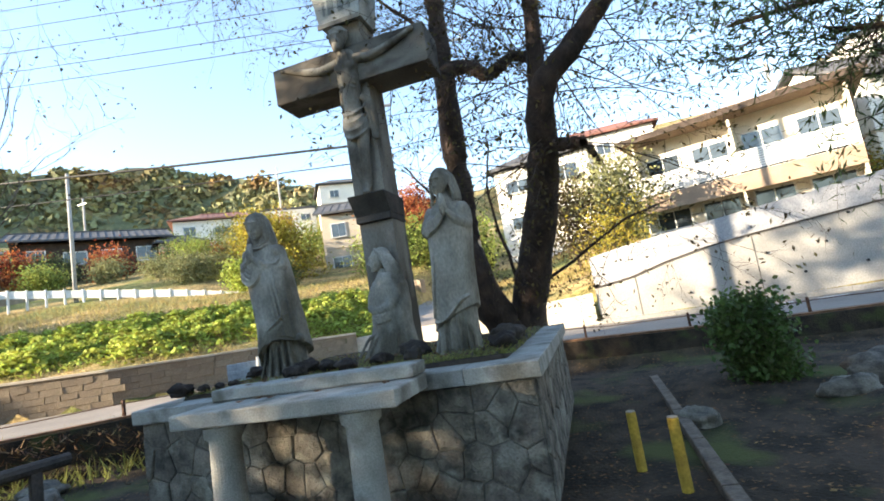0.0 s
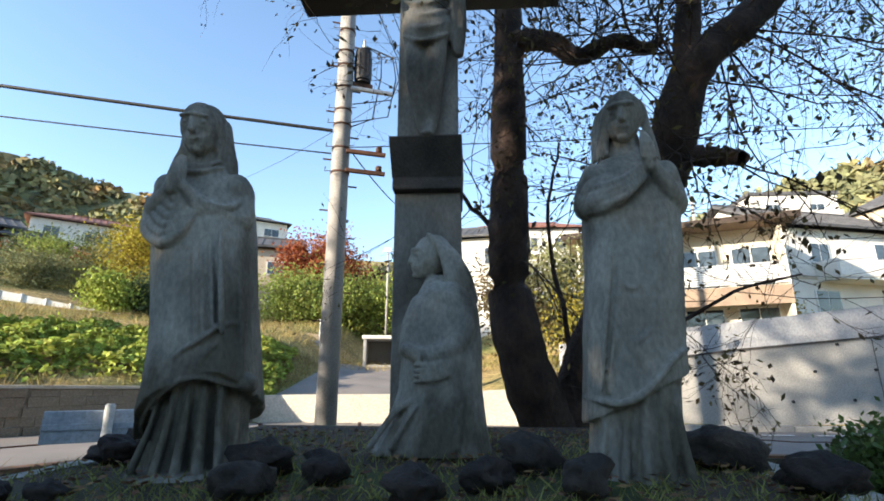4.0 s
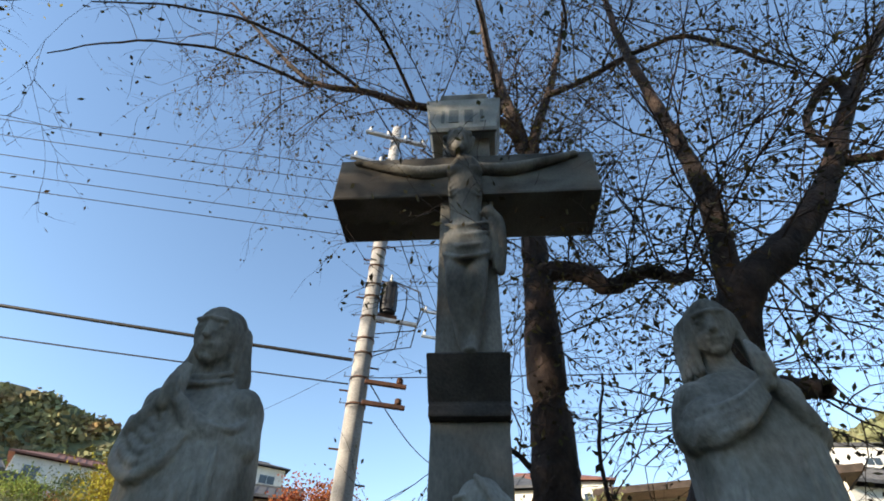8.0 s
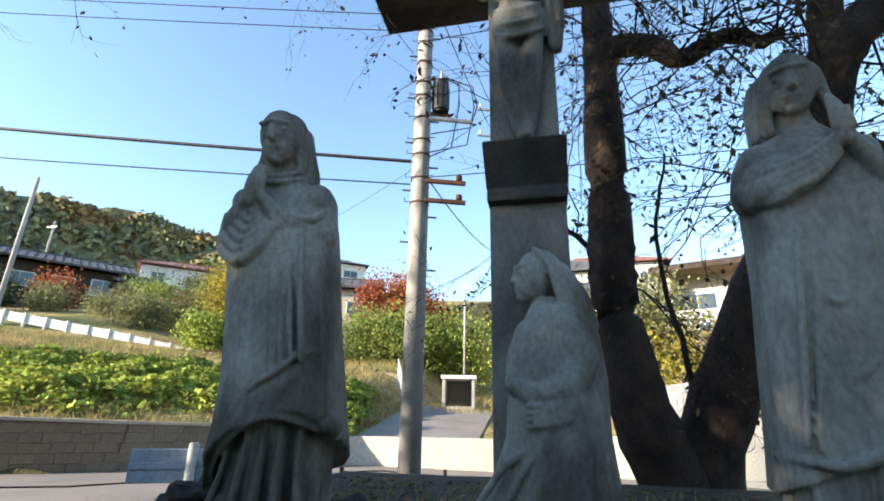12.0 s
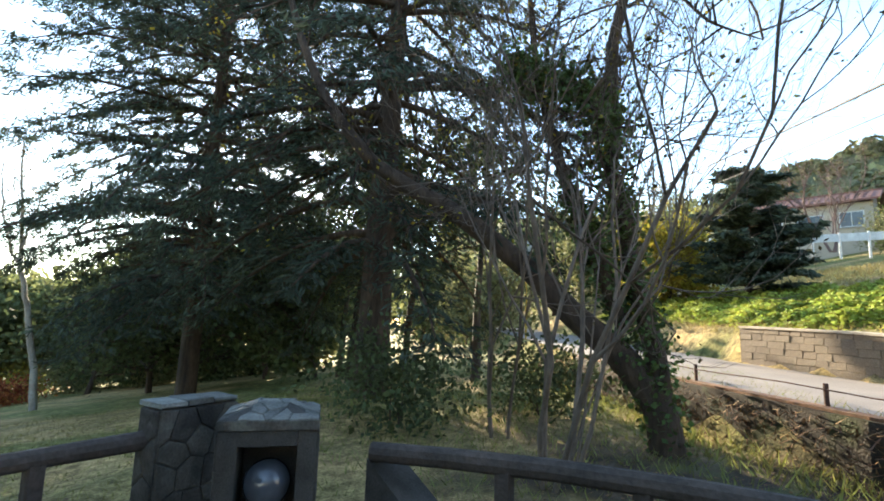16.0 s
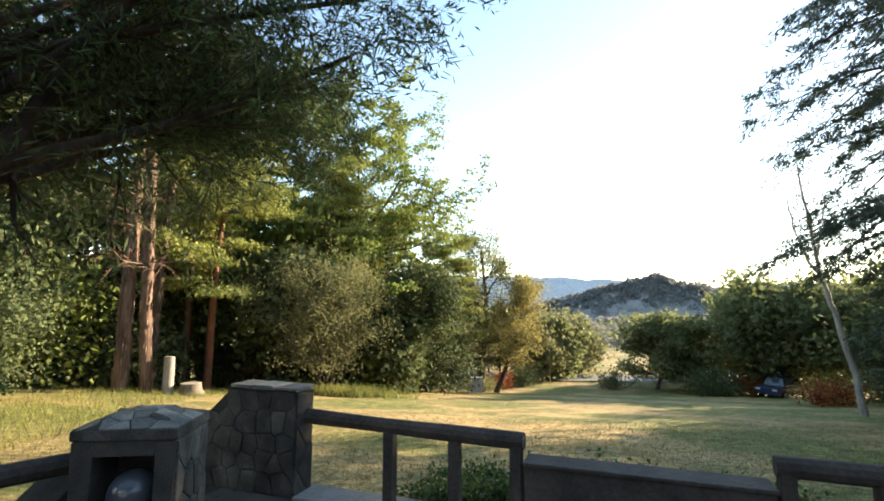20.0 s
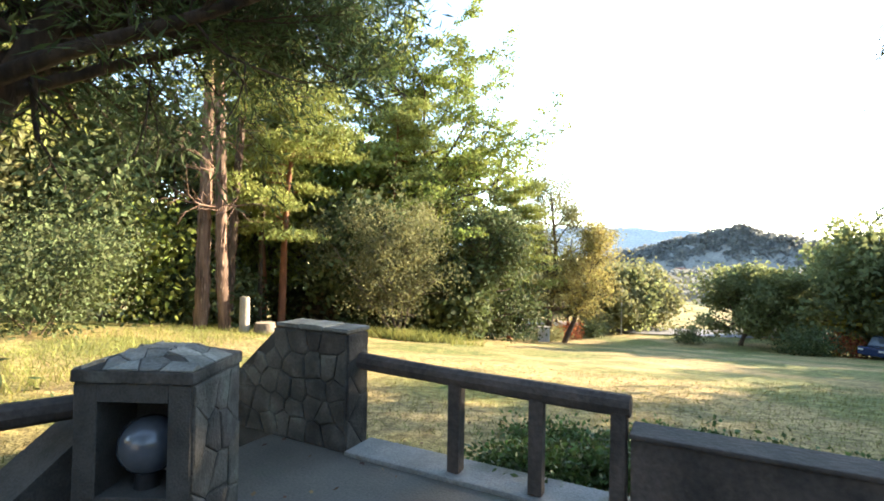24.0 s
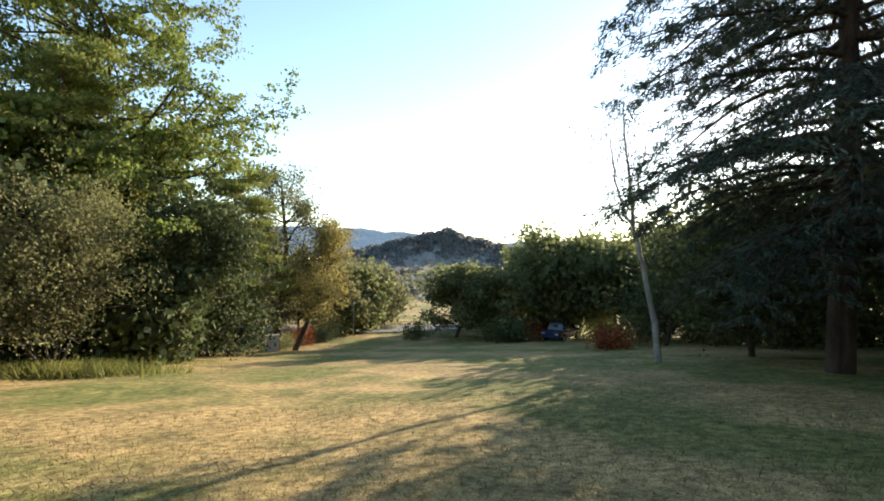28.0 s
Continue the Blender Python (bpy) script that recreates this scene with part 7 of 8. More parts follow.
def window(parent, x, z, w, h, y, mullions=1):
    """A window on a wall face at y (facing -y): frame, panes, sill."""
    fr = part("window", block(x - w / 2 - 0.06, x + w / 2 + 0.06, y - 0.05, y + 0.05, z - 0.06, z + h + 0.06, 0.01), M_WHITEMETAL, parent)
    n = mullions + 1
    for i in range(n):
        a = x - w / 2 + w * i / n
        part("pane", block(a + 0.025, a + w / n - 0.025, y - 0.062, y - 0.052, z + 0.02, z + h - 0.02), M_GLASS, fr)
    part("sill", block(x - w / 2 - 0.1, x + w / 2 + 0.1, y - 0.14, y - 0.04, z - 0.12, z - 0.065, 0.01), M_CONCRETE, fr)


def gable_roof(w, dpt, z, rise, eave, mat, parent, thick=0.16, hip=0.0):
    bm = bmesh.new()
    X, Y = w / 2 + eave, dpt + eave
    rows = []
    for dz in (0.0, thick):
        rows.append([bm.verts.new(q) for q in ((-X, -eave, z + dz), (X, -eave, z + dz), (X, Y, z + dz), (-X, Y, z + dz), (-X + hip, dpt / 2, z + rise + dz), (X - hip, dpt / 2, z + rise + dz))])
    lo, hi = rows
    for r in (hi, lo[::1]):
        bm.faces.new((r[0], r[1], r[5], r[4]))
        bm.faces.new((r[2], r[3], r[4], r[5]))
    if hip:
        bm.faces.new((hi[1], hi[2], hi[5]))
        bm.faces.new((hi[3], hi[0], hi[4]))
    ring = [0, 1, 5, 2, 3, 4] if not hip else [0, 1, 2, 3]
    for i in range(len(ring)):
        a, b = ring[i], ring[(i + 1) % len(ring)]
        bm.faces.new((lo[a], lo[b], hi[b], hi[a]))
    rf = part("roof", bm, mat, parent)
    n = int(w / 0.5)
    for i in range(n + 1):
        x = -X + 0.05 + (2 * X - 0.1) * i / n
        if hip and (x < -X + hip or x > X - hip):
            continue
        v, f = tubes([([(x, -eave, z + thick + 0.01), (x, dpt / 2, z + rise + thick + 0.01)], [0.03, 0.03])], 5)
        np_mesh("roof_rib", v, f, mat, rf)
    part("ridge_cap", block(-X + hip, X - hip, dpt / 2 - 0.1, dpt / 2 + 0.1, z + rise + thick - 0.05, z + rise + thick + 0.1, 0.03), mat, rf)
    return rf


def house(label, at, rz, w, dpt, storeys, wall_mat, roof_mat, rise=1.6, eave=0.5, hip=0.0, balcony=False, wins=3, seed=0, name="house"):
    """A house whose front faces local -y, its front's middle at the origin."""
    th = thing(name, label, "house", at, rz)
    h = 2.75 * storeys
    box_part("wall", (-w / 2, 0, -2.5), (w / 2, dpt, h), wall_mat, th)
    if rise:
        gable_roof(w, dpt, h, rise, eave, roof_mat, th, hip=hip)
        if not hip:
            for sx in (-1, 1):
                bm = bmesh.new()
                vs = [bm.verts.new(q) for q in ((sx * (w / 2 - 0.02), 0, h - 0.02), (sx * (w / 2 - 0.02), dpt, h - 0.02), (sx * (w / 2 - 0.02), dpt / 2, h + rise - 0.02), (sx * (w / 2 - 0.14), 0, h - 0.02), (sx * (w / 2 - 0.14), dpt, h - 0.02), (sx * (w / 2 - 0.14), dpt / 2, h + rise - 0.02))]
                for q in ((0, 1, 2), (5, 4, 3), (0, 3, 4, 1), (1, 4, 5, 2), (2, 5, 3, 0)):
                    bm.faces.new([vs[i] for i in q])
                part("gable", bm, wall_mat, th)
    else:
        part("parapet", block(-w / 2 - 0.15, w / 2 + 0.15, -0.15, dpt + 0.15, h, h + 0.35, 0.03), roof_mat, th)
    r = random.Random(seed)
    for s in range(storeys):
        for i in range(wins):
            x = -w / 2 + w * (i + 0.5) / wins
            window(th, x, s * 2.75 + 0.85, min(1.7, w / wins * 0.6) * r.uniform(0.7, 1.1), r.uniform(0.9, 1.3), -0.01, 1)
    for s in range(storeys):
        for sx in (-1, 1):
            wo = part("side_window", block(sx * w / 2 - 0.04, sx * w / 2 + 0.04, dpt * 0.35, dpt * 0.35 + 1.2, s * 2.75 + 0.9, s * 2.75 + 1.9, 0.01), M_GLASS, th)
    if balcony:
        b = part("balcony", block(-w * 0.30, w * 0.42, -1.3, 0, 2.45, 2.62, 0.02), wall_mat, th)
        part("balcony_front", block(-w * 0.30, w * 0.42, -1.34, -1.24, 2.62, 3.55, 0.02), wall_mat, b)
        for sx in (-0.30, 0.42):
            part("balcony_side", block(w * sx - 0.05, w * sx + 0.05, -1.24, 0, 2.62, 3.55, 0.02), wall_mat, b)
    if storeys > 1:
        part("string_band", block(-w / 2 - 0.04, w / 2 + 0.04, -0.045, dpt + 0.04, 2.62, 2.8, 0.01), M_BEIGE, th)
    return th


def facing(x, y):
    return math.degrees(math.atan2(x, -y)) 


def turned(x0, y0, x1, y1):
    return math.degrees(math.atan2(y1 - y0, x1 - x0))


house("dark timber house with a long grey tiled roof", (-38, 29.1, 9.7), turned(-41, 25.3, -35, 32.9), 10.5, 7, 1, M_DARKWOOD, M_ROOF, 1.5, 0.9, 0, False, 4, 1)
house("small grey-roofed garden annexe beside the dark house", (-32.8, 33.5, 8.9), turned(-41, 25.3, -35, 32.9), 3.6, 4, 1, M_BEIGE, M_ROOF, 0.9, 0.5, 1.2, False, 1, 2)
house("white two-storey house with a red hipped roof and balcony", (-35.3, 42, 10.1), turned(-38.8, 39.1, -31.9, 44.9), 9.6, 8, 2, M_WHITE, M_REDROOF, 1.5, 0.5, 3.2, True, 3, 3)
house("pink-roofed house up the hillside", (-47, 46, 13.1), turned(-50, 43, -44, 49), 9, 7, 1, M_WHITE, M_REDROOF, 1.5, 0.5, 2.4, False, 3, 4)
house("pale house with a grey roof up the hillside", (-54, 37, 12.3), turned(-58, 33, -50, 41), 10, 7, 1, M_BEIGE, M_ROOF, 1.5, 0.5, 2.0, False, 3, 5)
house("white house high on the hillside", (-66, 52, 18), turned(-70, 48, -62, 56), 11, 7, 1, M_WHITE, M_ROOF, 1.4, 0.5, 0, False, 4, 6)
house("white house high on the hillside with flat roof", (-40, 62, 18), turned(-44, 59, -36, 65), 9, 7, 1, M_WHITE, M_ROOF, 0, 0.4, 0, False, 3, 7)
house("pale house among the hillside trees", (-28, 60, 16.3), turned(-31, 58, -25, 62), 8, 7, 2, M_WHITE, M_ROOF, 1.4, 0.5, 2, False, 2, 8)
house("grey two-storey house behind the maple", (-14.9, 33.2, 5.2), turned(-17.5, 32.2, -12.3, 34.2), 5.4, 6, 2, M_BEIGE, M_ROOF, 1.4, 0.5, 0, False, 2, 9)
house("pale low house across the park's road", (-58, 20, 11.5), turned(-60, 14, -56, 25), 11, 7, 1, M_WHITE, M_REDROOF, 1.3, 0.5, 2.0, False, 4, 10)
house("small pale house with brown roof", (-47, 17.5, 9), turned(-49, 14, -45, 21), 8, 6, 1, M_BEIGE, M_REDROOF, 1.3, 0.5, 0, False, 3, 11)
house("white gabled house beside the apartments", (21.6, 27.2, 4), turned(17.3, 25.7, 26, 28), 9, 8, 2, M_WHITE, M_ROOF, 2.4, 0.6, 0, True, 2, 12)
house("white house on the slope above", (31, 45, 12.8), turned(27, 45, 35, 45), 8, 7, 2, M_WHITE, M_ROOF, 0, 0.4, 0, True, 2, 13)
house("pale house on the slope with a low roof", (40, 38, 9.8), turned(36, 38, 44, 40), 9, 7, 2, M_BEIGE, M_ROOF, 1.5, 0.5, 2, False, 3, 14)
house("white house at the top of the drive", (0.5, 33, 5.6), turned(-3, 33.5, 4, 32.5), 7, 6, 2, M_WHITE, M_ROOF, 1.5, 0.5, 2, False, 2, 15)
house("pale house behind the apartments", (6, 44, 9.6), turned(2, 44, 10, 44), 9, 7, 2, M_WHITE, M_REDROOF, 1.5, 0.5, 2, False, 3, 16)


def apartments():
    """Two storeys of flats with slatted balcony rails and brown bands."""
    th = thing("apartment_building", "cream two-storey apartment block with slatted balcony rails and brown bands", "building", (10.5, 24.1, 2.4), turned(6.5, 25.5, 14.5, 22.7))
    w = 9.0
    box_part("wall", (-w / 2, 0, -2.5), (w / 2, 7, 6.1), M_CREAM, th)
    box_part("roof", (-w / 2 - 0.7, -1.7, 6.1), (w / 2 + 0.7, 7.5, 6.32), M_TANROOF, th)
    box_part("eave_board", (-w / 2 - 0.72, -1.74, 6.0), (w / 2 + 0.72, -1.705, 6.30), M_DARKWOOD, th)
    gable_roof(w, 5.4, 6.325, 1.0, 0.7, M_TANROOF, th, 0.1, 2.5)
    for z in (0.2, 3.1):
        fl = box_part("balcony", (-w / 2, -1.4, z - 0.18), (w / 2, 0, z), M_CREAM, th)
        part("band", block(-w / 2, w / 2, -1.44, -1.405, z - 0.85 if z > 1 else z - 0.5, z - 0.02, 0.008), M_TANROOF, fl)
        for i in range(5):
            x = -w / 2 + 0.05 + (w - 0.1) * i / 4
            part("rail_post", block(x - 0.03, x + 0.03, -1.42, -1.36, z, z + 1.05, 0.005), M_WHITEMETAL, fl)
        for i in range(9):
            part("rail_slat", block(-w / 2, w / 2, -1.40, -1.375, z + 0.08 + i * 0.108, z + 0.16 + i * 0.108), M_SLAT, fl)
        for sx in (-1, 0, 1):
            x = sx * w / 2 * 0.985
            part("party_wall", block(x - 0.06, x + 0.06, -1.35, 0, z, z + 2.7, 0.01), M_CREAM, fl)
        for i in range(4):
            x = -w / 2 + w * (i + 0.5) / 4
            window(th, x, z + 0.15, 1.6, 1.9, -0.01, 1)
    return th


apartments()


# ---- eastern retaining wall ----
def two_tier_wall():
    th = new("wall_retaining")
    xs = np.arange(2.5, 60.1, 1.0)
    base = [0.0] * len(xs)
    lt = [0.1 + float(np.interp(x, [2.5, 4.4, 4.5, 5.8, 10, 24, 60], [1.3, 1.55, 1.7, 1.95, 2.33, 3.6, 5.0])) for x in xs]
    ut = [float(np.interp(x, [2.5, 3.7, 5.9, 10.1, 24, 60], [2.3, 2.5, 2.73, 3.2, 4.6, 6.4])) for x in xs]
    th = wall_strip("wall_retaining", [(x, 11.6) for x in xs], [-0.3] * len(xs), lt, 0.5, M_CONCRETE)
    tagged(th, "pale two-tier concrete retaining wall with weep holes", "wall", kind="structure")
    wall_strip("upper_tier", [(x, 11.82) for x in xs], [a - 0.3 for a in lt], ut, 0.35, M_CONCRETE2, th)
    wall_strip("tier_ledge", [(x, 11.57) for x in xs], [a + 0.004 for a in lt], [a + 0.05 for a in lt], 0.2, M_DARKSTONE, th, "dark stained ledge joint")
    r = random.Random(3)
    for row, z in enumerate((0.75, 1.4, 2.0)):
        for i in range(14):
            x = 4.9 + i * 1.35 + row * 0.6
            if z > np.interp(x, xs, lt) - 0.25:
                continue
            bm = cyl(0.035, 0.035, -0.02, 0.02, 12)
            ob = part("weep_hole", bm, M_BLACK, th)
            ob.matrix_world = pose(x, 11.585, z + 0.03 * x, 90, 0, 0)
    for i in range(18):
        x = 3.6 + 3.0 * i
        part("wall_joint", block(x - 0.008, x + 0.008, 11.588, 11.596, -0.2, float(np.interp(x, xs, lt)) - 0.02), M_MORTAR, th)
    return th


two_tier_wall()
# kerb line and white markings of the road below the wall
kb = thing("kerb", "pale concrete kerb at the foot of the retaining wall", "kerb", kind="structure")
for i in range(20):
    part("kerb_stone", block(2.4 + i * 1.0, 3.39 + i * 1.0, 11.36, 11.56, 0.1, 0.50 - i * 0.006, 0.015, 0.003, i), M_CONCRETE, kb)
for i in range(7):
    tagged(part("road_marking", block(6.2 + i * 1.1, 6.8 + i * 1.1, 10.4, 10.52, 0.372 - i * 0.0046, 0.379 - i * 0.0046), M_WHITEMETAL), "worn white dash painted on the road", "marking", "road dashes", kind="structure")


# ---- poles and wires ----
def utility_pole(x, y, z0, z1, r, label, arms=(), transformer=None, steps=True, lamp=False, az=0.0):
    th = thing("utility_pole", label, "utility pole", (x, y, z0), az)
    hgt = z1 - z0
    part("shaft", cyl(r, r * 0.72, -0.6, hgt, 20), M_POLE, th, smooth=True)
    if steps:
        for i in range(int((hgt - 2.2) / 0.42)):
            z = 2.0 + i * 0.42
            s = 1 if i % 2 else -1
            rr = r * (1 - 0.28 * z / hgt)
            part("step_bolt", block(s * rr if s > 0 else -rr - 0.13, rr + 0.13 if s > 0 else -rr, -0.010, 0.010, z - 0.010, z + 0.010), M_RUST, th)
        for i in range(11):
            z = 4.3 + i * 0.36 + 0.05 * (i % 3)
            rr = r * (1 - 0.28 * z / hgt)
            bd = part("band", cyl(rr + 0.010, rr + 0.010, z - 0.016, z + 0.016, 20), M_RUST, th, "thin rusty steel band")
            v, f = tubes([([(-rr - 0.09, -0.06, z + 0.07), (-rr - 0.10, -0.10, z - 0.02), (-rr * 0.4, -rr - 0.07, z - 0.05), (rr * 0.5, -rr - 0.05, z - 0.02), (rr + 0.06, -rr * 0.6, z + 0.07)], [0.008] * 5)], 5)
            np_mesh("hook", v, f, M_BLACK, bd)
    for z, ln in arms:
        a = part("crossarm", block(-ln / 2, ln / 2, -r - 0.06, -r + 0.02, z - 0.04, z + 0.04, 0.006), M_METAL, th)
        for k in range(4):
            xx = -ln / 2 + 0.1 + (ln - 0.2) * k / 3
            part("insulator", cyl(0.045, 0.03, z + 0.042, z + 0.19, 10, (xx, -r - 0.02)), M_WHITE, a)
    if transformer:
        z = transformer
        tb = part("transformer", cyl(0.135, 0.135, z, z + 0.62, 22, (r + 0.13, -0.02), 0.03), M_DARKMETAL, th, "dark pole transformer")
        for q in range(6):
            a = q * 1.047
            part("cooling_fin", block(r + 0.13 + 0.13 * math.cos(a) - 0.016, r + 0.13 + 0.13 * math.cos(a) + 0.016, -0.02 + 0.13 * math.sin(a) - 0.016, -0.02 + 0.13 * math.sin(a) + 0.016, z + 0.08, z + 0.5, 0.004), M_DARKMETAL, tb)
        part("bracket", block(0, r + 0.30, -0.04, 0.04, z - 0.08, z - 0.004, 0.01), M_RUST, tb)
        for k in (-0.07, 0.07):
            part("bushing", cyl(0.03, 0.02, z + 0.62, z + 0.78, 10, (r + 0.13, k - 0.02)), M_WHITE, tb)
        part("side_arm", block(r * 0.6, r + 0.62, -0.16, -0.10, z - 0.22, z - 0.16, 0.01), M_METAL, th)
        for k, (x, y, dz) in enumerate(((r + 0.55, -0.13, -0.62), (r + 0.30, -0.13, -0.70), (r + 0.60, -0.13, -0.30))):
            v, f = tubes([([(r + 0.13, 0.0, z + 0.75), (x * 0.8 + 0.2, y, z + 0.5), (x + 0.12, y, z + 0.1), (x, y, z + dz), (r * 0.8, -r, z + dz - 0.2)], [0.012] * 5)], 5)
            np_mesh("drop_cable", v, f, M_BLACK, th)
        for k in range(2):
            part("spool_insulator", cyl(0.05, 0.05, z - 1.30 - 0.32 * k, z - 1.22 - 0.32 * k, 12, (r + 0.42, -0.2), 0.01), M_RUST, th)
            part("insulator_arm", block(r * 0.4, r + 0.52, -0.23, -0.17, z - 1.37 - 0.32 * k, z - 1.31 - 0.32 * k, 0.006), M_RUST, th)
    return th


utility_pole(-1.72, 6.5, 0.3, 11.5, 0.155, "concrete utility pole with step bolts and transformer", [(8.6, 1.6), (9.6, 1.8), (10.6, 1.4)], 5.95, az=20)
utility_pole(-1.15, 14.2, 1.2, 12.5, 0.15, "second concrete utility pole across the road", [(9.2, 1.6), (10.2, 1.6)], None, az=20)
utility_pole(-24.7, 17.3, 4.6, 12.7, 0.12, "slender dark utility pole by the guard rail", [], None, False)
utility_pole(-36, 55, 16.5, 25, 0.15, "pole among the hillside houses", [(7.6, 1.5)], None, False)
utility_pole(-58, 44, 15.5, 23.5, 0.15, "pole among the hillside houses", [(7.2, 1.5)], None, False)
utility_pole(-3.9, 23.7, 3.9, 7.9, 0.06, "thin lamp post beside the drive", [(3.9, 0.5)], None, False)
utility_pole(-58, 7, 11.5, 20, 0.15, "far pole beyond the pine", [(7.6, 1.5)], None, False)
utility_pole(16, 33, 5.5, 14, 0.14, "pole behind the apartments", [(7.8, 1.5)], None, False)


def power_line(a, b, r, sag, label="overhead power cable against the sky"):
    n = 30
    p = []
    for i in range(n + 1):
        k = i / n
        q = Vector(a).lerp(Vector(b), k)
        q.z -= sag * 4 * k * (1 - k)
        p.append(tuple(q))
    v, f = tubes([(p, [r] * (n + 1))], 6)
    return tagged(np_mesh("power_line", v, f, M_BLACK), label, "cable", "overhead wires")


power_line((-1.85, 6.4, 5.3), (-60, -2.5, 14.5), 0.028, 0.9, "thick black cable bundle sagging between poles")
power_line((-1.85, 6.4, 4.9), (-60, -2.5, 13.2), 0.014, 1.0)
for z, zz in ((7.75, 16.0), (8.1, 16.8), (8.6, 17.6), (9.2, 18.6), (9.7, 19.6)):
    power_line((-1.9, 6.3, z), (-60, -3 + (z - 7) * 0.7, zz), 0.010, 0.8)
for b, za in (((32, 2.5, 12.5), 9.0), ((32, 3.6, 11.0), 8.4), ((32, 4.4, 9.8), 7.6), ((32, 8, 8.5), 5.0)):
    power_line((-1.6, 6.4, za), b, 0.010, 0.7)
for za, zb in ((5.2, 6.3), (9.0, 10.3), (9.9, 11.2)):
    power_line((-1.7, 6.6, za), (-1.2, 14.1, zb), 0.012, 0.25)
power_line((-36, 55, 24), (-58, 44, 22.7), 0.02, 0.8)
power_line((-36, 55, 24.2), (-1.2, 14.2, 11.6), 0.014, 1.5)


# ---- guard rail, walls and garden by the upper lane ----
def guard_rail():
    th = thing("guard_rail", "white steel guard rail along the upper lane", "guard rail")
    p = [(-36, 7.5), (-32.5, 10.7), (-28.3, 15.3), (-24, 17.2), (-19.5, 18.6), (-15.1, 20.0)]
    zs = [7.4, 6.9, 6.5, 5.85, 5.1, 4.2]
    s = np.linspace(0, 5, 26)
    q = np.stack([np.interp(s, range(6), [a[0] for a in p]), np.interp(s, range(6), [a[1] for a in p]), np.interp(s, range(6), zs)], 1)
    for i, (x, y, z) in enumerate(q):
        part("post", cyl(0.06, 0.06, -1.4, 0.0, 10), M_WHITEMETAL, th).location = (x, y, z + 0.05)
    wall_strip("beam", [(a, b) for a, b, _ in q], [c - 0.42 for c in q[:, 2]], [c for c in q[:, 2]], 0.06, M_WHITEMETAL, th, "white beam")
    return th


guard_rail()
wl = tagged(wall_strip("wall_garden", [(-33.5, 18.2), (-28, 21.5), (-22, 23.2), (-16.5, 24.0), (-12, 24.2), (-8, 21.0), (-5.6, 20.2)], [4, 4, 3.5, 3, 3, 2, 1.5], [7.2, 6.5, 5.7, 4.9, 4.4, 3.6, 3.2], 0.4, M_BANKSTONE), "weathered stone garden wall along the upper lane", "wall", kind="structure")
gw = tagged(wall_strip("wall_guard", [(-4.9, 10.3), (-3.6, 10.5), (-2.4, 10.7), (-1.0, 11.0), (2.4, 11.5)], [0.0] * 5, [1.12, 1.15, 1.15, 1.15, 1.3], 0.22, M_CREAM), "low white concrete wall at the mouth of the drive", "wall", kind="structure")
dv, df = [], []
for i in range(15):
    y = 10.6 + i * 0.6
    for x in (-4.7 - 0.02 * i, -4.0, -3.2, -2.4, -1.7 - 0.02 * i):
        dv.append((x, y, float(height(np.array(x), np.array(y))) + 0.05))
for i in range(14):
    for j in range(4):
        k = i * 5 + j
        df.append((k, k + 1, k + 6, k + 5))
tagged(mesh_ob("drive", dv, df, M_ASPHALT), "sloping concrete drive up to the garage", "driveway", kind="structure")


def garage():
    th = thing("garage", "small open concrete store beside the drive, dark inside", "garage", (-3.32, 18.9, 2.0), 8)
    for a, b in (((-0.62, 0, -0.8), (-0.50, 1.8, 1.0)), ((0.50, 0, -0.8), (0.62, 1.8, 1.0)), ((-0.50, 1.6, -0.8), (0.50, 1.8, 1.0))):
        box_part("wall", a, b, M_CONCRETE, th)
    box_part("roof", (-0.68, -0.08, 1.004), (0.68, 1.9, 1.14), M_WHITE, th)
    box_part("floor_slab", (-0.50, 0.0, -0.2), (0.50, 1.6, 0.0), M_CONCRETE, th)
    return th


garage()


def drive_stairs():
    """Stone steps with a steel handrail climbing beside the drive."""
    th = thing("stairs", "grey concrete steps with a steel handrail beside the drive", "stairs", (-5.5, 17.6, 1.5), 24)
    for i in range(9):
        part("step", block(-0.5, 0.5, i * 0.30, i * 0.30 + 0.31, -0.6, 0.17 * (i + 1), 0.01), M_CONCRETE, th)
    for i in range(5):
        part("baluster", cyl(0.022, 0.022, 0.3 * i, 0.34 * i + 1.0, 8, (0.46, 0.15 + 0.6 * i)), M_SLAT, th)
    for dz in (0.55, 0.98):
        v, f = tubes([([(0.46, 0.1, dz), (0.46, 1.3, dz + 0.68), (0.46, 2.7, dz + 1.47)], [0.024] * 3)], 7)
        np_mesh("handrail", v, f, M_SLAT, th)
    return th


drive_stairs()
bw = thing("wall_blockwork", "low pale block wall beside the drive", "wall", (-7.2, 15.9, 1.4), 10, kind="structure")
for row in range(5):
    for i in range(7):
        part("wall_block", block(-1.35 + i * 0.40 + 0.1 * (row % 2), -0.96 + i * 0.40 + 0.1 * (row % 2), 0, 0.2, row * 0.2, row * 0.2 + 0.192, 0.012, 0.004, i + row * 9), M_BANKSTONE, bw)


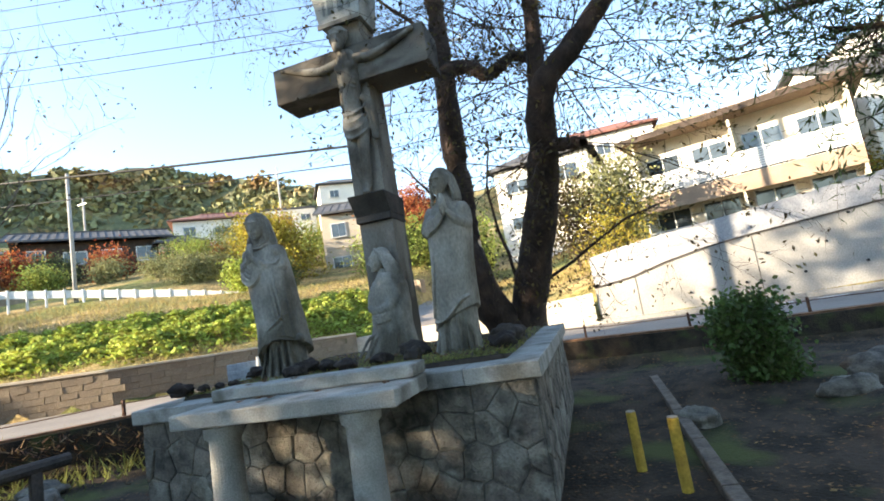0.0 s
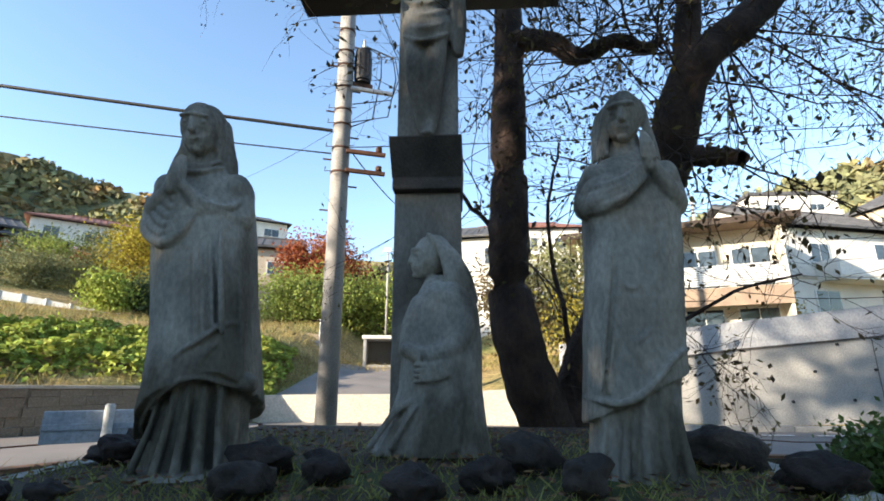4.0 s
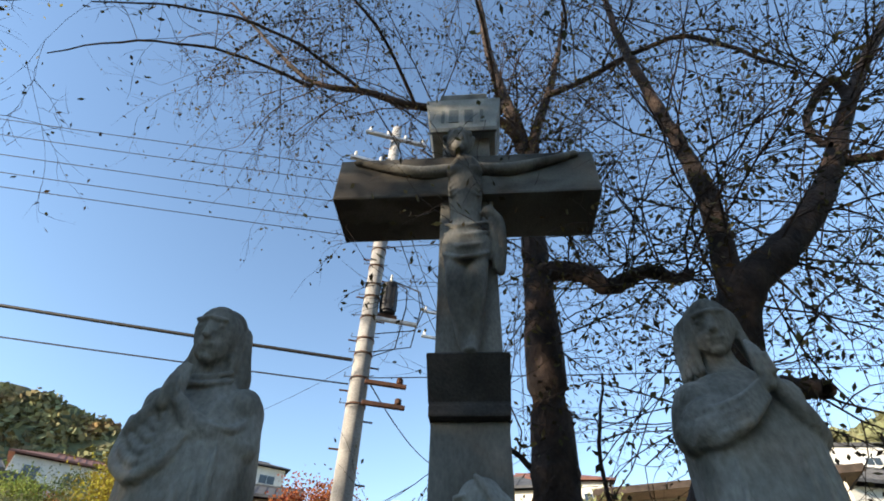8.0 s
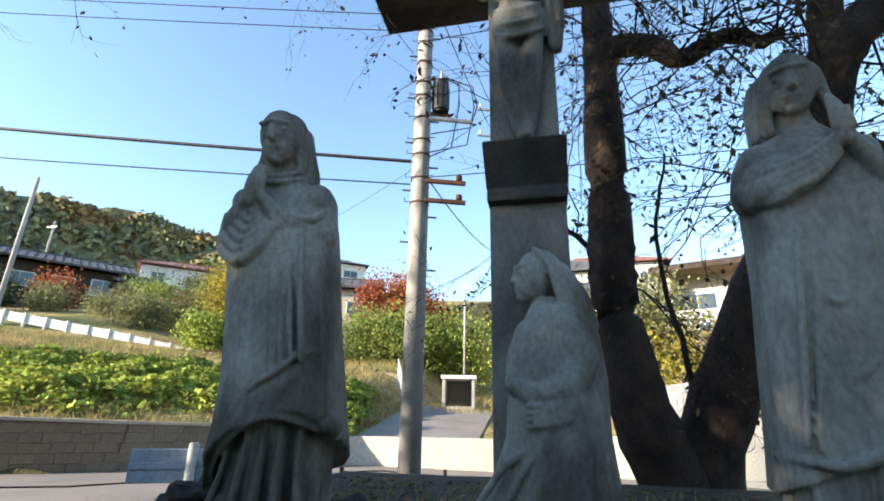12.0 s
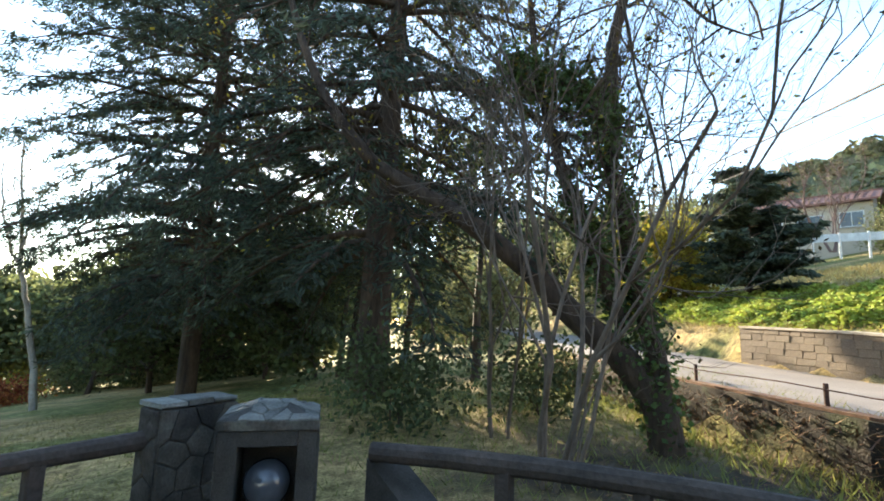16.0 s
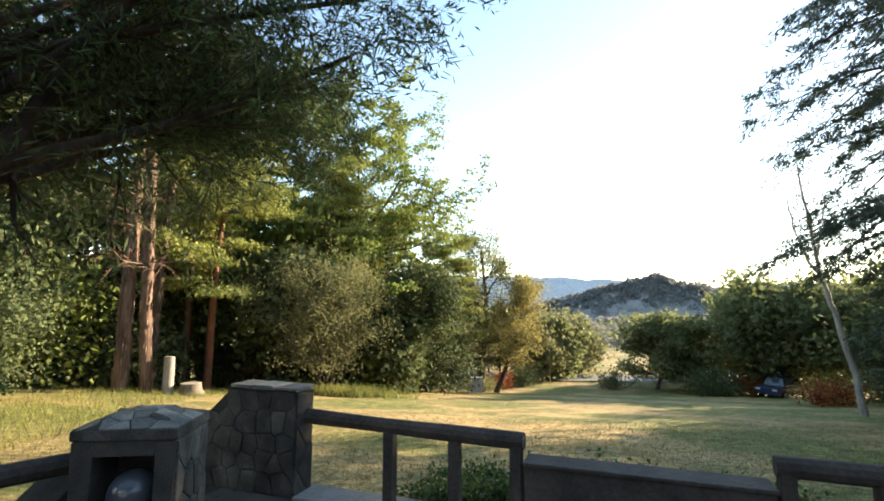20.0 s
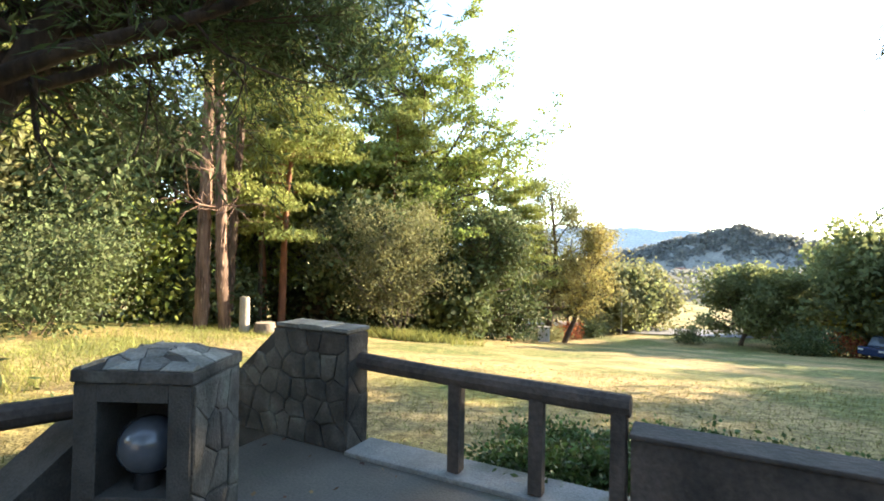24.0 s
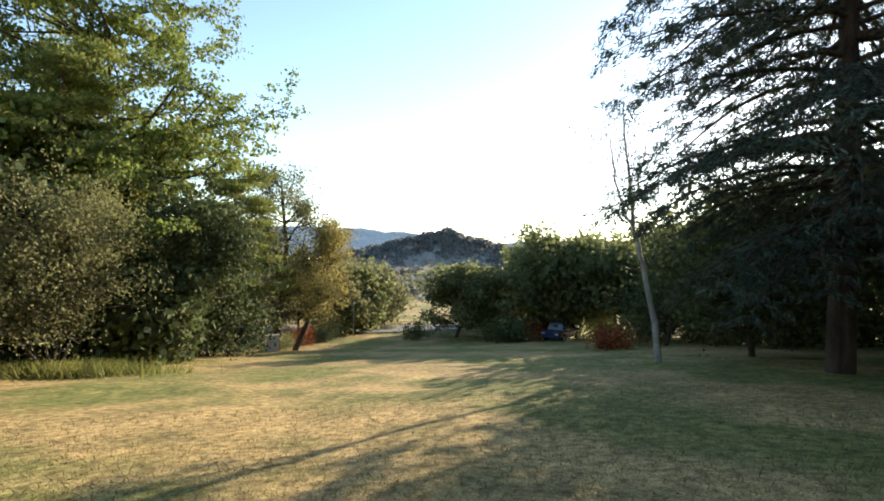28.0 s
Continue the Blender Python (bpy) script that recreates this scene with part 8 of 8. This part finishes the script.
x, y = scatter(16000, -17, -2.5, -6, 8, -2.75, -2.12, 75)
rng_b = np.random.default_rng(76)
k = rng_b.random(len(x)) ** 0.8
tufts("bank_creepers", "dry brown creepers and stalks hanging on the road bank", x, y, -0.05 + k * 0.62, M_DRYLEAF, 0.09, 0.024, 77, 1.4)
x, y = scatter(2600, -17, -2.5, -6, 8, -3.3, -2.4, 78)
tufts("bank_weeds", "green weeds at the foot of the road bank", x, y, height(x, y) - 0.03, M_EDGEGRASS, 0.26, 0.035, 79, 0.6)
x, y = scatter(2500, -17, -2.5, -6, 8, -2.1, -1.75, 80)
tufts("road_edge_grass", "dry tufts along the road's near edge", x, y, height(x, y) + 0.02, M_STRAW, 0.14, 0.016, 81, 0.5)


def road_sign():
    th = thing("guard_plate", "pale blue-grey steel guard plate on a white post by the road", "guard plate", (-3.3, 4.45, 0.4), turned(-3.7, 4.2, -2.9, 4.7))
    part("plate", block(-0.55, 0.62, -0.02, 0.02, 0.50, 0.80, 0.01), M_BLUEPLATE, th)
    part("rib", block(-0.55, 0.62, -0.035, -0.021, 0.62, 0.68, 0.006), M_BLUEPLATE, th)
    part("post", cyl(0.045, 0.045, -0.5, 0.86, 14, (-0.02, -0.08), 0.01), M_WHITE, th)
    return th


road_sign()


def traffic_mirror():
    """Unseen; placed at the roadside up-sun of the wall to cast its shadow there."""
    th = thing("traffic_mirror", "round convex traffic mirror on an orange post", "traffic mirror", (-22.9, -3.15, 0.7), 60)
    part("post", cyl(0.045, 0.045, -0.3, 4.5, 12, (0, 0.06)), M_YPAINT, th)
    bm = cyl(0.40, 0.40, -0.03, 0.03, 32)
    bmesh.ops.rotate(bm, verts=bm.verts, matrix=Matrix.Rotation(radians(90), 3, 'X'))
    bmesh.ops.translate(bm, verts=bm.verts, vec=(0, 0, 4.2))
    part("mirror", bm, M_METAL, th)
    return th


traffic_mirror()

# garden trees on the hillside
def leafy(name, label, x, y, h, sp, mat, n, seed, size=0.2, z=None, clear=0.15, **kw):
    return broad_tree(name, label, (x, y, G(x, y) if z is None else z), h, sp, M_BARK, mat, n, seed, size, kids=4, clear=clear, clump=kw.pop("clump", 0.35), **kw)


# sunlit and shaded look of this pair is put into the leaf colours
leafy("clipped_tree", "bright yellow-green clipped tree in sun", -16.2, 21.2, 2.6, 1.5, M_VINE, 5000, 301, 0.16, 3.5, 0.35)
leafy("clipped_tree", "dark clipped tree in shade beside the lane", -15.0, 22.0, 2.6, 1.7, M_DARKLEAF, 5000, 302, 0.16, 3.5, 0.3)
leafy("yellow_tree", "tall yellow-leaved tree glowing in sun", -16.4, 25.2, 5.6, 3.6, M_YELLOW, 9000, 303, 0.2, 4.5)
leafy("yellow_tree", "yellowing tree behind the hedge", -19, 27.5, 4.8, 3.4, M_YELLOW, 7000, 304, 0.2, 5.2)
leafy("hedge_tree", "dense green hedge tree", -9.6, 26.6, 3.8, 3.4, M_BROAD, 9000, 305, 0.18, 3.5, 0.05)
leafy("hedge_tree", "dense green hedge tree", -6.9, 26.9, 3.6, 3.2, M_BROAD, 9000, 306, 0.18, 3.3, 0.05)
leafy("hedge_tree", "green hedge tree touched with yellow", -4.5, 27.8, 3.4, 3.0, M_VINE, 6000, 307, 0.18, 3.2, 0.05)
leafy("maple_tree", "orange-red autumn maple behind the hedge", -10.8, 30.5, 6.0, 4.2, M_MAPLE, 11000, 308, 0.2, 4.6)
leafy("maple_tree", "orange-red autumn maple behind the hedge", -7.4, 31.5, 5.0, 3.6, M_MAPLE, 8000, 309, 0.2, 4.7)
leafy("maple_tree", "orange autumn maple before the dark house", -34.3, 27.6, 3.4, 2.2, M_MAPLE, 5000, 310, 0.2, 7.5)
leafy("garden_tree", "clipped garden pine beside the house", -31.2, 30.5, 2.6, 2.4, M_OLIVE, 4500, 311, 0.18, 7.6)
leafy("garden_tree", "dark red autumn garden shrub", -40, 24, 2.8, 2.6, M_MAPLE, 3500, 312, 0.2, 8.2)
leafy("garden_tree", "green rounded garden tree", -42, 21.6, 3.6, 2.6, M_BROAD, 5000, 313, 0.2, 8.0)
leafy("garden_tree", "dark rounded garden tree", -37.4, 25.5, 2.4, 2.4, M_DARKLEAF, 4500, 314, 0.18, 8.0)
leafy("garden_tree", "tall green garden tree", -27.6, 33.8, 3.4, 2.0, M_OLIVE, 5000, 315, 0.18, 7.4)
for i, (x, y) in enumerate([(-29.6, 31.2), (-28.4, 32.0), (-30.6, 30.2), (-24.5, 24.5), (-26, 24), (-21, 25), (-22.6, 25.2)]):
    leafy("round_shrub", "rounded rusty-red clipped shrub" if i < 3 else "rounded clipped garden shrub", x, y, 1.5, 1.5, M_MAPLE if i < 3 else M_OLIVE, 1800, 320 + i, 0.14, None, 0.05, clump=0.2, trunks=4, lean=0.4, r=0.02, group="clipped garden shrubs", category="bush")
conifer("dark_pine", "dense dark pine beside the road", (-23.2, 6.0, 3.0), 5.2, 2.5, M_BARK, M_CEDAR, 12, 9, 330, 0.06, 0.1, 40, (0.4, 0.10), 0.14, taper=0.5, lift=0.3)
bare_stand("bare_cherry", "leafless rounded cherry tree with pinkish twigs", (-35.5, 14.2, 6.6), 4, 5.4, 331, 0.09, 0.6, 1800, M_BROWNLEAF, 0.45, M_TWIG, 0.08, 4)
bare_stand("bare_cherry", "leafless rounded cherry tree with pinkish twigs", (-39, 11.0, 6.6), 4, 5.0, 332, 0.09, 0.6, 1800, M_BROWNLEAF, 0.45, M_TWIG, 0.08, 4)
leafy("yellow_tree", "small yellow tree by the pine", -25.5, 2.5, 3.4, 2.6, M_YELLOW, 5000, 333, 0.2, 3.2)
leafy("yellow_tree", "yellow bush between apartments and house", 16.2, 25.6, 2.6, 1.9, M_YELLOW, 4000, 334, 0.16, 2.9)
leafy("maple_tree", "small red maple between the houses", 15.6, 26.4, 4.4, 1.5, M_MAPLE, 2600, 335, 0.18, 2.9)
leafy("garden_tree", "bare twiggy garden tree above the wall", 19.5, 14.5, 2.6, 2.0, M_BROWNLEAF, 2500, 336, 0.12, 3.6)
leafy("garden_tree", "yellow-green sapling by the retaining wall", 3.2, 13.4, 2.4, 1.5, M_YELLOW, 1400, 337, 0.12, 1.6)
leafy("garden_tree", "olive garden tree by the apartments", 4.4, 20.5, 4.6, 3.0, M_OLIVE, 6000, 338, 0.18, 2.4)
leafy("maple_tree", "red-brown garden tree by the apartments", 2.2, 19.5, 3.8, 2.4, M_BROWNLEAF, 4500, 339, 0.16, 2.6)


for i, (x, y, h, sp, m) in enumerate([(-22, 22.5, 1.6, 1.8, M_OLIVE), (-25, 26.5, 2.4, 2.2, M_BROAD), (-28, 28.5, 2.0, 2.0, M_DARKLEAF), (-20, 30, 3.0, 2.4, M_BROWNLEAF), (-24, 33, 3.4, 2.6, M_OLIVE), (-30, 36, 3.2, 2.4, M_DARKLEAF), (-19, 34, 3.6, 2.6, M_BROAD), (-26, 39, 3.6, 2.6, M_MAPLE), (-44, 30, 3.0, 2.6, M_OLIVE), (-48, 25, 3.4, 2.8, M_BROAD), (-52, 30, 3.6, 3, M_DARKLEAF), (-44, 36, 3.2, 2.6, M_BROWNLEAF), (-31, 24.5, 1.6, 1.8, M_OLIVE), (-34, 22, 1.8, 2.0, M_BROAD), (-38, 19, 2.4, 2.2, M_OLIVE)]):
    leafy("garden_shrub", "garden shrub on the terraced slope among the houses", x, y, h, sp, m, 2600, 350 + i, 0.18, None, 0.05, clump=0.25, trunks=3, lean=0.35, r=0.03, group="shrubs on the slope", category="bush", min_r=0.02)
# tree crowns over the hillside
def crown_cover(name, label, rows, n, seed, size=(4.5, 8), mat=None, per=52, card=2.0, front=60):
    r = np.random.default_rng(seed)
    p = np.array(ray_points(rows))
    s = r.uniform(0, len(p) - 1, n)
    k = r.random(n) ** 0.8
    c = np.stack([np.interp(s, range(len(p)), p[:, j]) for j in range(3)], 1)
    away = np.stack([c[:, 0], c[:, 1] + 3], 1)
    away /= np.linalg.norm(away, axis=1)[:, None]
    c[:, :2] -= away * (front * (1 - k))[:, None]
    c[:, 2] = c[:, 2] * k ** 0.8 + (1 - k) * min(p[:, 2].min(), 0) - 3.0
    rad = r.uniform(*size, n)
    u = r.normal(size=(n, per, 3))
    u /= np.linalg.norm(u, axis=2)[:, :, None]
    u[:, :, 2] = np.abs(u[:, :, 2]) * 1.0 - 0.15
    q = c[:, None, :] + u * (rad[:, None] * r.uniform(0.75, 1.05, (n, per)))[:, :, None]
    along = np.cross(u, r.normal(size=u.shape)).reshape(-1, 3)
    v, f = cards(r, q.reshape(-1, 3), card * 1.5, card, 0, 0.5, along)
    return tagged(np_mesh(name, v, f, mat), label, "woods", kind="stuff")


crown_cover("hillside_woods", "autumn treetops covering the hillside", WEST_CREST, 1700, 71, (4.0, 7.5), M_FARLEAF)
crown_cover("far_hill_woods", "treetops of the wooded hill in haze-painted colour", SOUTH_CREST, 420, 72, (5, 9), M_HAZELEAF, 56, 2.2, 50)


# lane, wall and fence east of the terrace
sl = [(17.5, 8.6), (15.2, 3.0), (14.6, -1.5), (16.2, -6.5), (19.5, -11.5), (26, -18)]
sv, sf = [], []
for i, (x, y) in enumerate(sl):
    a, b = sl[max(i - 1, 0)], sl[min(i + 1, len(sl) - 1)]
    q = Vector((b[0] - a[0], b[1] - a[1])).normalized()
    for k in (-1.6, 1.6):
        px, py = x - q.y * k, y + q.x * k
        sv.append((px, py, float(height(np.array(px), np.array(py))) + 0.09))
for i in range(len(sl) - 1):
    sf.append((2 * i, 2 * i + 1, 2 * i + 3, 2 * i + 2))
tagged(mesh_ob("side_lane", sv, sf, M_PARKLANE), "dark asphalt lane passing east of the terrace", "road", kind="structure")
wp = [(21.5, 8.4), (18.2, 3.4), (17.6, -1.2), (19.0, -5.6), (22.4, -10.4), (29, -17)]
tagged(wall_strip("wall_lane", wp, [-0.6] * 5 + [-1.2], [2.0, 1.9, 1.8, 1.7, 1.7, 1.6], 0.3, M_CONCRETE), "pale concrete wall beside the eastern lane", "wall", kind="structure")
ef = thing("lane_fence", "rusty posts and wires of the lane fence", "fence")
fp = [(12.9, 3.2), (12.6, 1.0), (12.5, -1.2), (13.0, -3.4), (13.9, -5.5), (15.0, -7.5)]
for x, y in fp:
    part("post", block(x - 0.03, x + 0.03, y - 0.03, y + 0.03, -0.4, 1.0, 0.006), M_RUST, ef)
for z in (0.35, 0.65, 0.95):
    vv, ff = tubes([([(x, y, z) for x, y in fp], [0.012] * len(fp))], 5)
    np_mesh("wire", vv, ff, M_RUST, ef)


# ---- grass, litter and small things ----
def field(n, x0, x1, y0, y1, seed):
    r = np.random.default_rng(seed)
    return r.uniform(x0, x1, n), r.uniform(y0, y1, n), r


def clear_of_terrace(x, y):
    """True where the lawn is open: outside the paved terrace and its railing."""
    c, s = math.cos(radians(TR)), math.sin(radians(TR))
    u, v = (x - TX) * c + (y - TY) * s, -(x - TX) * s + (y - TY) * c
    return ~((np.abs(u) < 4.1) & (v > -0.32) & (v < 6))


x, y, r = field(52000, -11, 11, -15, -4.2, 501)
k = clear_of_terrace(x, y) & (r.random(len(x)) < np.clip(1.25 + (y + 4) / 12, 0.2, 1))
x, y = x[k], y[k]
tufts("lawn_grass", "short dry lawn grass below the terrace", x, y, ground_z(x, y) - 0.01, M_BLADE, 0.065, 0.012, 502, 0.7)
x, y, r = field(30000, 3.8, 17, -34, -6, 503)
edge_d = x - np.interp(-y, [6, 12, 18, 26, 34], [7.5, 9.5, 10.8, 7.2, 3.2])
k = (edge_d > -1.0) & (edge_d < 3.2) & (r.random(len(x)) < 0.9)
x, y = x[k], y[k]
tufts("rough_grass", "long yellow-green grass along the wood's edge", x, y, ground_z(x, y) - 0.02, M_EDGEGRASS, 0.22, 0.022, 504, 0.5)
x, y, r = field(9000, -13, -4.6, -8, 2.6, 505)
k = clear_of_terrace(x, y)
x, y = x[k], y[k]
tufts("shade_grass", "patchy green grass under the western trees", x, y, ground_z(x, y) - 0.01, M_EDGEGRASS, 0.13, 0.016, 506, 0.6)

# fallen leaves
x, y, r = field(5200, -12, 12, -14, 7, 507)
z = np.where(clear_of_terrace(x, y), ground_z(x, y) + 0.012, 0.012)
k = ~((np.abs(x) < 2.0) & (y > 0.0) & (y < 4.4))
c = np.stack([x, y, z], 1)[k]
v, f = cards(r, c, 0.055, 0.04)
v.reshape(-1, 4, 3)[:, :, 2] = (v.reshape(-1, 4, 3)[:, :, 2] - c[:, 2][:, None]) * 0.25 + c[:, 2][:, None]
tagged(np_mesh("fallen_leaf_scatter", v, f, M_DRYLEAF), "scattered dry brown leaves on grass and paving", "leaf litter", kind="stuff")
r = np.random.default_rng(508)
n = 1500
c = np.stack([r.uniform(-1.62, 1.62, n), r.uniform(1.06, 3.6, n), 1.115 + r.random(n) * 0.02], 1)
v, f = cards(r, c, 0.05, 0.035)
v.reshape(-1, 4, 3)[:, :, 2] = (v.reshape(-1, 4, 3)[:, :, 2] - c[:, 2][:, None]) * 0.3 + c[:, 2][:, None]
tagged(np_mesh("bed_leaf_litter", v, f, M_DRYLEAF), "dry leaves lying on the soil bed between the rocks", "leaf litter", kind="stuff")
n = 5000
c = np.stack([r.uniform(-1.7, 1.7, n), 1.10 + 2.4 * r.random(n) ** 2, np.full(n, 1.09)], 1)
tufts("bed_moss_grass", "tufts of moss and grass on the soil bed", c[:, 0], c[:, 1], c[:, 2], M_EDGEGRASS, 0.05, 0.01, 509, 0.8)
for x, y, z, a in ((-0.42, 0.40, 1.074, 20), (-0.30, 0.47, 1.074, 70), (-0.16, 0.44, 1.074, 10), (-0.48, 0.60, 1.174, 40), (-0.36, 0.66, 1.174, 120), (-0.05, 0.62, 1.174, 75), (0.25, 0.45, 1.074, 33), (0.62, 0.64, 1.174, 200), (0.85, 0.42, 1.074, 150)):
    bm = bmesh.new()
    ring = [bm.verts.new((0.035 * math.cos(q) * (1 + 0.3 * math.cos(q)), 0.022 * math.sin(q), 0.004 + 0.006 * math.cos(2 * q))) for q in np.linspace(0, 6.283, 9)[:-1]]
    top = bm.faces.new(ring)
    ex = bmesh.ops.extrude_face_region(bm, geom=[top])
    bmesh.ops.translate(bm, verts=[q for q in ex["geom"] if isinstance(q, bmesh.types.BMVert)], vec=(0, 0, 0.002))
    ob = part("fallen_leaf", bm, M_DRYLEAF)
    ob.matrix_world = pose(x, y, z - 0.001, 0, 0, a)
    tagged(ob, "curled reddish dead leaf on the granite altar", "leaf", "dead leaves on the altar")


# wooden edging posts and logs along the path right of the pedestal
def edging_post(x, y, h, r_, mat, label):
    z = float(ground_z(np.array(x), np.array(y)))
    th = thing("edging_post", label, "post", (x, y, z), group="path edging posts")
    part("stake", cyl(r_, r_ * 0.94, -0.3, h, 14, (0, 0), 0.008), mat, th)
    part("cut_end", cyl(r_ * 0.9, r_ * 0.86, h, h + 0.006, 14), M_CUTWOOD, th, "pale weathered end grain")


for i, (x, y, h) in enumerate([(2.78, 1.26, 0.55), (2.50, 1.75, 0.5)]):
    edging_post(x, y, h, 0.045, M_YPAINT, "yellowish weathered wooden stake by the path")
eb = thing("path_edging", "dark weathered timber edging along the soil path", "edging", (3.05, 1.9, 0))
for i in range(5):
    z = float(ground_z(np.array(2.9), np.array(1.6)))
    part("timber", block(-0.06, 0.06, -1.9 + i * 1.1, -0.82 + i * 1.1, z - 0.1, z + 0.10, 0.012, 0.004, i), M_GREYBARK, eb)
for i, (x, y, r_) in enumerate([(4.9, 3.6, 0.22), (5.4, 4.1, 0.30), (6.3, 4.6, 0.2), (3.2, 3.0, 0.18), (-4.6, 1.6, 0.25), (-5.2, 2.1, 0.2)]):
    ob = part("boulder", lump(r_, (0, 0, 0), (1.4, 1, 0.7), 0.4, 40 + i, 3), M_RUBBLE, smooth=True)
    ob.matrix_world = pose(x, y, float(ground_z(np.array(x), np.array(y))) + r_ * 0.3, 0, 0, 40 * i)
    tagged(ob, "weathered boulder half sunk in the soil", "rock", "boulders by the path")

# cut post and stump at the wood's edge
x, y = 11.6, -18.6
st = thing("cut_post", "pale cut tree post standing at the wood's edge", "post", spot(x, y))
part("stem", cyl(0.20, 0.18, -0.3, 1.35, 18, (0, 0), 0.02), M_CUTWOOD2, st, smooth=False)
part("cut_end", cyl(0.165, 0.16, 1.35, 1.358, 18), M_CUTWOOD, st)
st = thing("tree_stump", "low wide cut stump in the grass", "stump", spot(10.9, -18.9))
v, f = tubes([([(0, 0, -0.3), (0, 0, 0.0), (0, 0, 0.2), (0, 0, 0.42)], [0.62, 0.52, 0.40, 0.37])], 16)
np_mesh("stem", v, f, M_GREYBARK, st, smooth=True)
part("cut_end", cyl(0.37, 0.36, 0.415, 0.43, 18), M_CUTWOOD, st)

# car park and lane beyond the lawn
lane_pts = [(-34, -66), (-26, -60), (-19, -57), (-10, -56.5), (0, -60), (10, -66)]
v, f = [], []
for i, (x, y) in enumerate(lane_pts):
    a, b = lane_pts[max(i - 1, 0)], lane_pts[min(i + 1, len(lane_pts) - 1)]
    t = Vector((b[0] - a[0], b[1] - a[1])).normalized()
    for k in (-3.2, 3.2):
        px, py = x - t.y * k, y + t.x * k
        v.append((px, py, float(height(np.array(px), np.array(py))) + 0.10))
for i in range(len(lane_pts) - 1):
    f.append((2 * i, 2 * i + 2, 2 * i + 3, 2 * i + 1))
tagged(mesh_ob("park_lane", v, f, M_PARKLANE), "pale asphalt lane beyond the lawn", "road", kind="structure")


def parked_car(x, y, rz, mat, label):
    th = thing("parked_car", label, "car", spot(x, y, 0.1), rz)
    bm = block(-2.1, 2.1, -0.85, 0.85, 0.28, 0.85, 0.12)
    part("body", bm, mat, th)
    bm = block(-1.3, 1.2, -0.76, 0.76, 0.84, 1.45, 0.08, taper=0.22)
    part("cabin", bm, M_GLASS, th)
    part("roof_panel", block(-0.95, 0.85, -0.58, 0.58, 1.44, 1.48, 0.03), mat, th)
    for sx in (-1.3, 1.3):
        for sy in (-0.8, 0.8):
            bm = cyl(0.31, 0.31, -0.1, 0.1, 20, (0, 0), 0.03)
            bmesh.ops.rotate(bm, verts=bm.verts, matrix=Matrix.Rotation(radians(90), 3, 'X'))
            bmesh.ops.translate(bm, verts=bm.verts, vec=(sx, sy, 0.31))
            wh = part("wheel", bm, M_BLACK, th)
            part("rim", block(sx - 0.15, sx + 0.15, sy + (0.1 if sy > 0 else -0.115), sy + (0.115 if sy > 0 else -0.1), 0.16, 0.46, 0.02), M_METAL, wh)
    for sy in (-0.6, 0.6):
        part("headlight", block(2.06, 2.12, sy - 0.15, sy + 0.15, 0.6, 0.72, 0.01), M_WHITE, th)


parked_car(-23.5, -40.5, 30, M_CARBLUE, "dark blue car parked under the trees")
parked_car(-33.0, -47.0, 20, M_WHITE, "white car parked under the trees")
ub = thing("utility_box", "small white utility box at the wood's edge", "utility box", spot(-0.1, -41.3))
part("cabinet", block(-0.45, 0.45, -0.3, 0.3, -0.1, 1.15, 0.03), M_WHITE, ub)
part("cap", block(-0.5, 0.5, -0.35, 0.35, 1.15, 1.22, 0.02), M_CONCRETE, ub)
part("door", block(-0.38, 0.38, 0.302, 0.315, 0.1, 1.05, 0.006), M_SLAT, ub)
lp = thing("park_lamp", "thin pale lamp post beside the lane", "street lamp", spot(-7.8, -52.5))
part("pole", cyl(0.06, 0.045, -0.3, 4.2, 12), M_METAL, lp)
part("lantern", cyl(0.12, 0.18, 4.2, 4.5, 14, (0, 0), 0.03), M_WHITE, lp)

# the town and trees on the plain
crown_cover("plain_woods", "haze-painted trees scattered over the plain", [(-180, 330, -2.0), (-172, 300, -1.7), (-164, 280, -1.4), (-156, 300, -1.2), (-146, 320, -1.0)], 420, 73, (5, 9), M_HAZELEAF, 40, 2.6, 170)
r = random.Random(77)
tw = thing("distant_town", "pale roofs and walls of a distant town, partly haze-painted", "town")
for i in range(46):
    a, d_ = radians(-r.uniform(163, 184)), r.uniform(230, 620)
    x, y = math.sin(a) * d_, math.cos(a) * d_
    w, dp, hh = r.uniform(5, 16), r.uniform(5, 9), r.uniform(4, 8)
    z = float(height(np.array(x), np.array(y)))
    b_ = part("building", block(x - w / 2, x + w / 2, y - dp / 2, y + dp / 2, z - 1, z + hh, 0.1), r.choice((M_WHITE, M_BEIGE, M_HAZEWALL)), tw)
    part("roof", block(x - w / 2 - 0.5, x + w / 2 + 0.5, y - dp / 2 - 0.5, y + dp / 2 + 0.5, z + hh + 0.01, z + hh + 1.2, 0.0, taper=0.4), r.choice((M_ROOF, M_HAZEWALL, M_REDROOF)), b_)
ph = thing("long_hall", "long pale-roofed hall on the plain", "building", (-66, -330, -14))
part("wall", block(-30, 30, -8, 8, -2, 6, 0.1), M_WHITE, ph)
part("roof", block(-31, 31, -9, 9, 6.01, 8.2, 0, taper=0.3), M_HAZEWALL, ph)
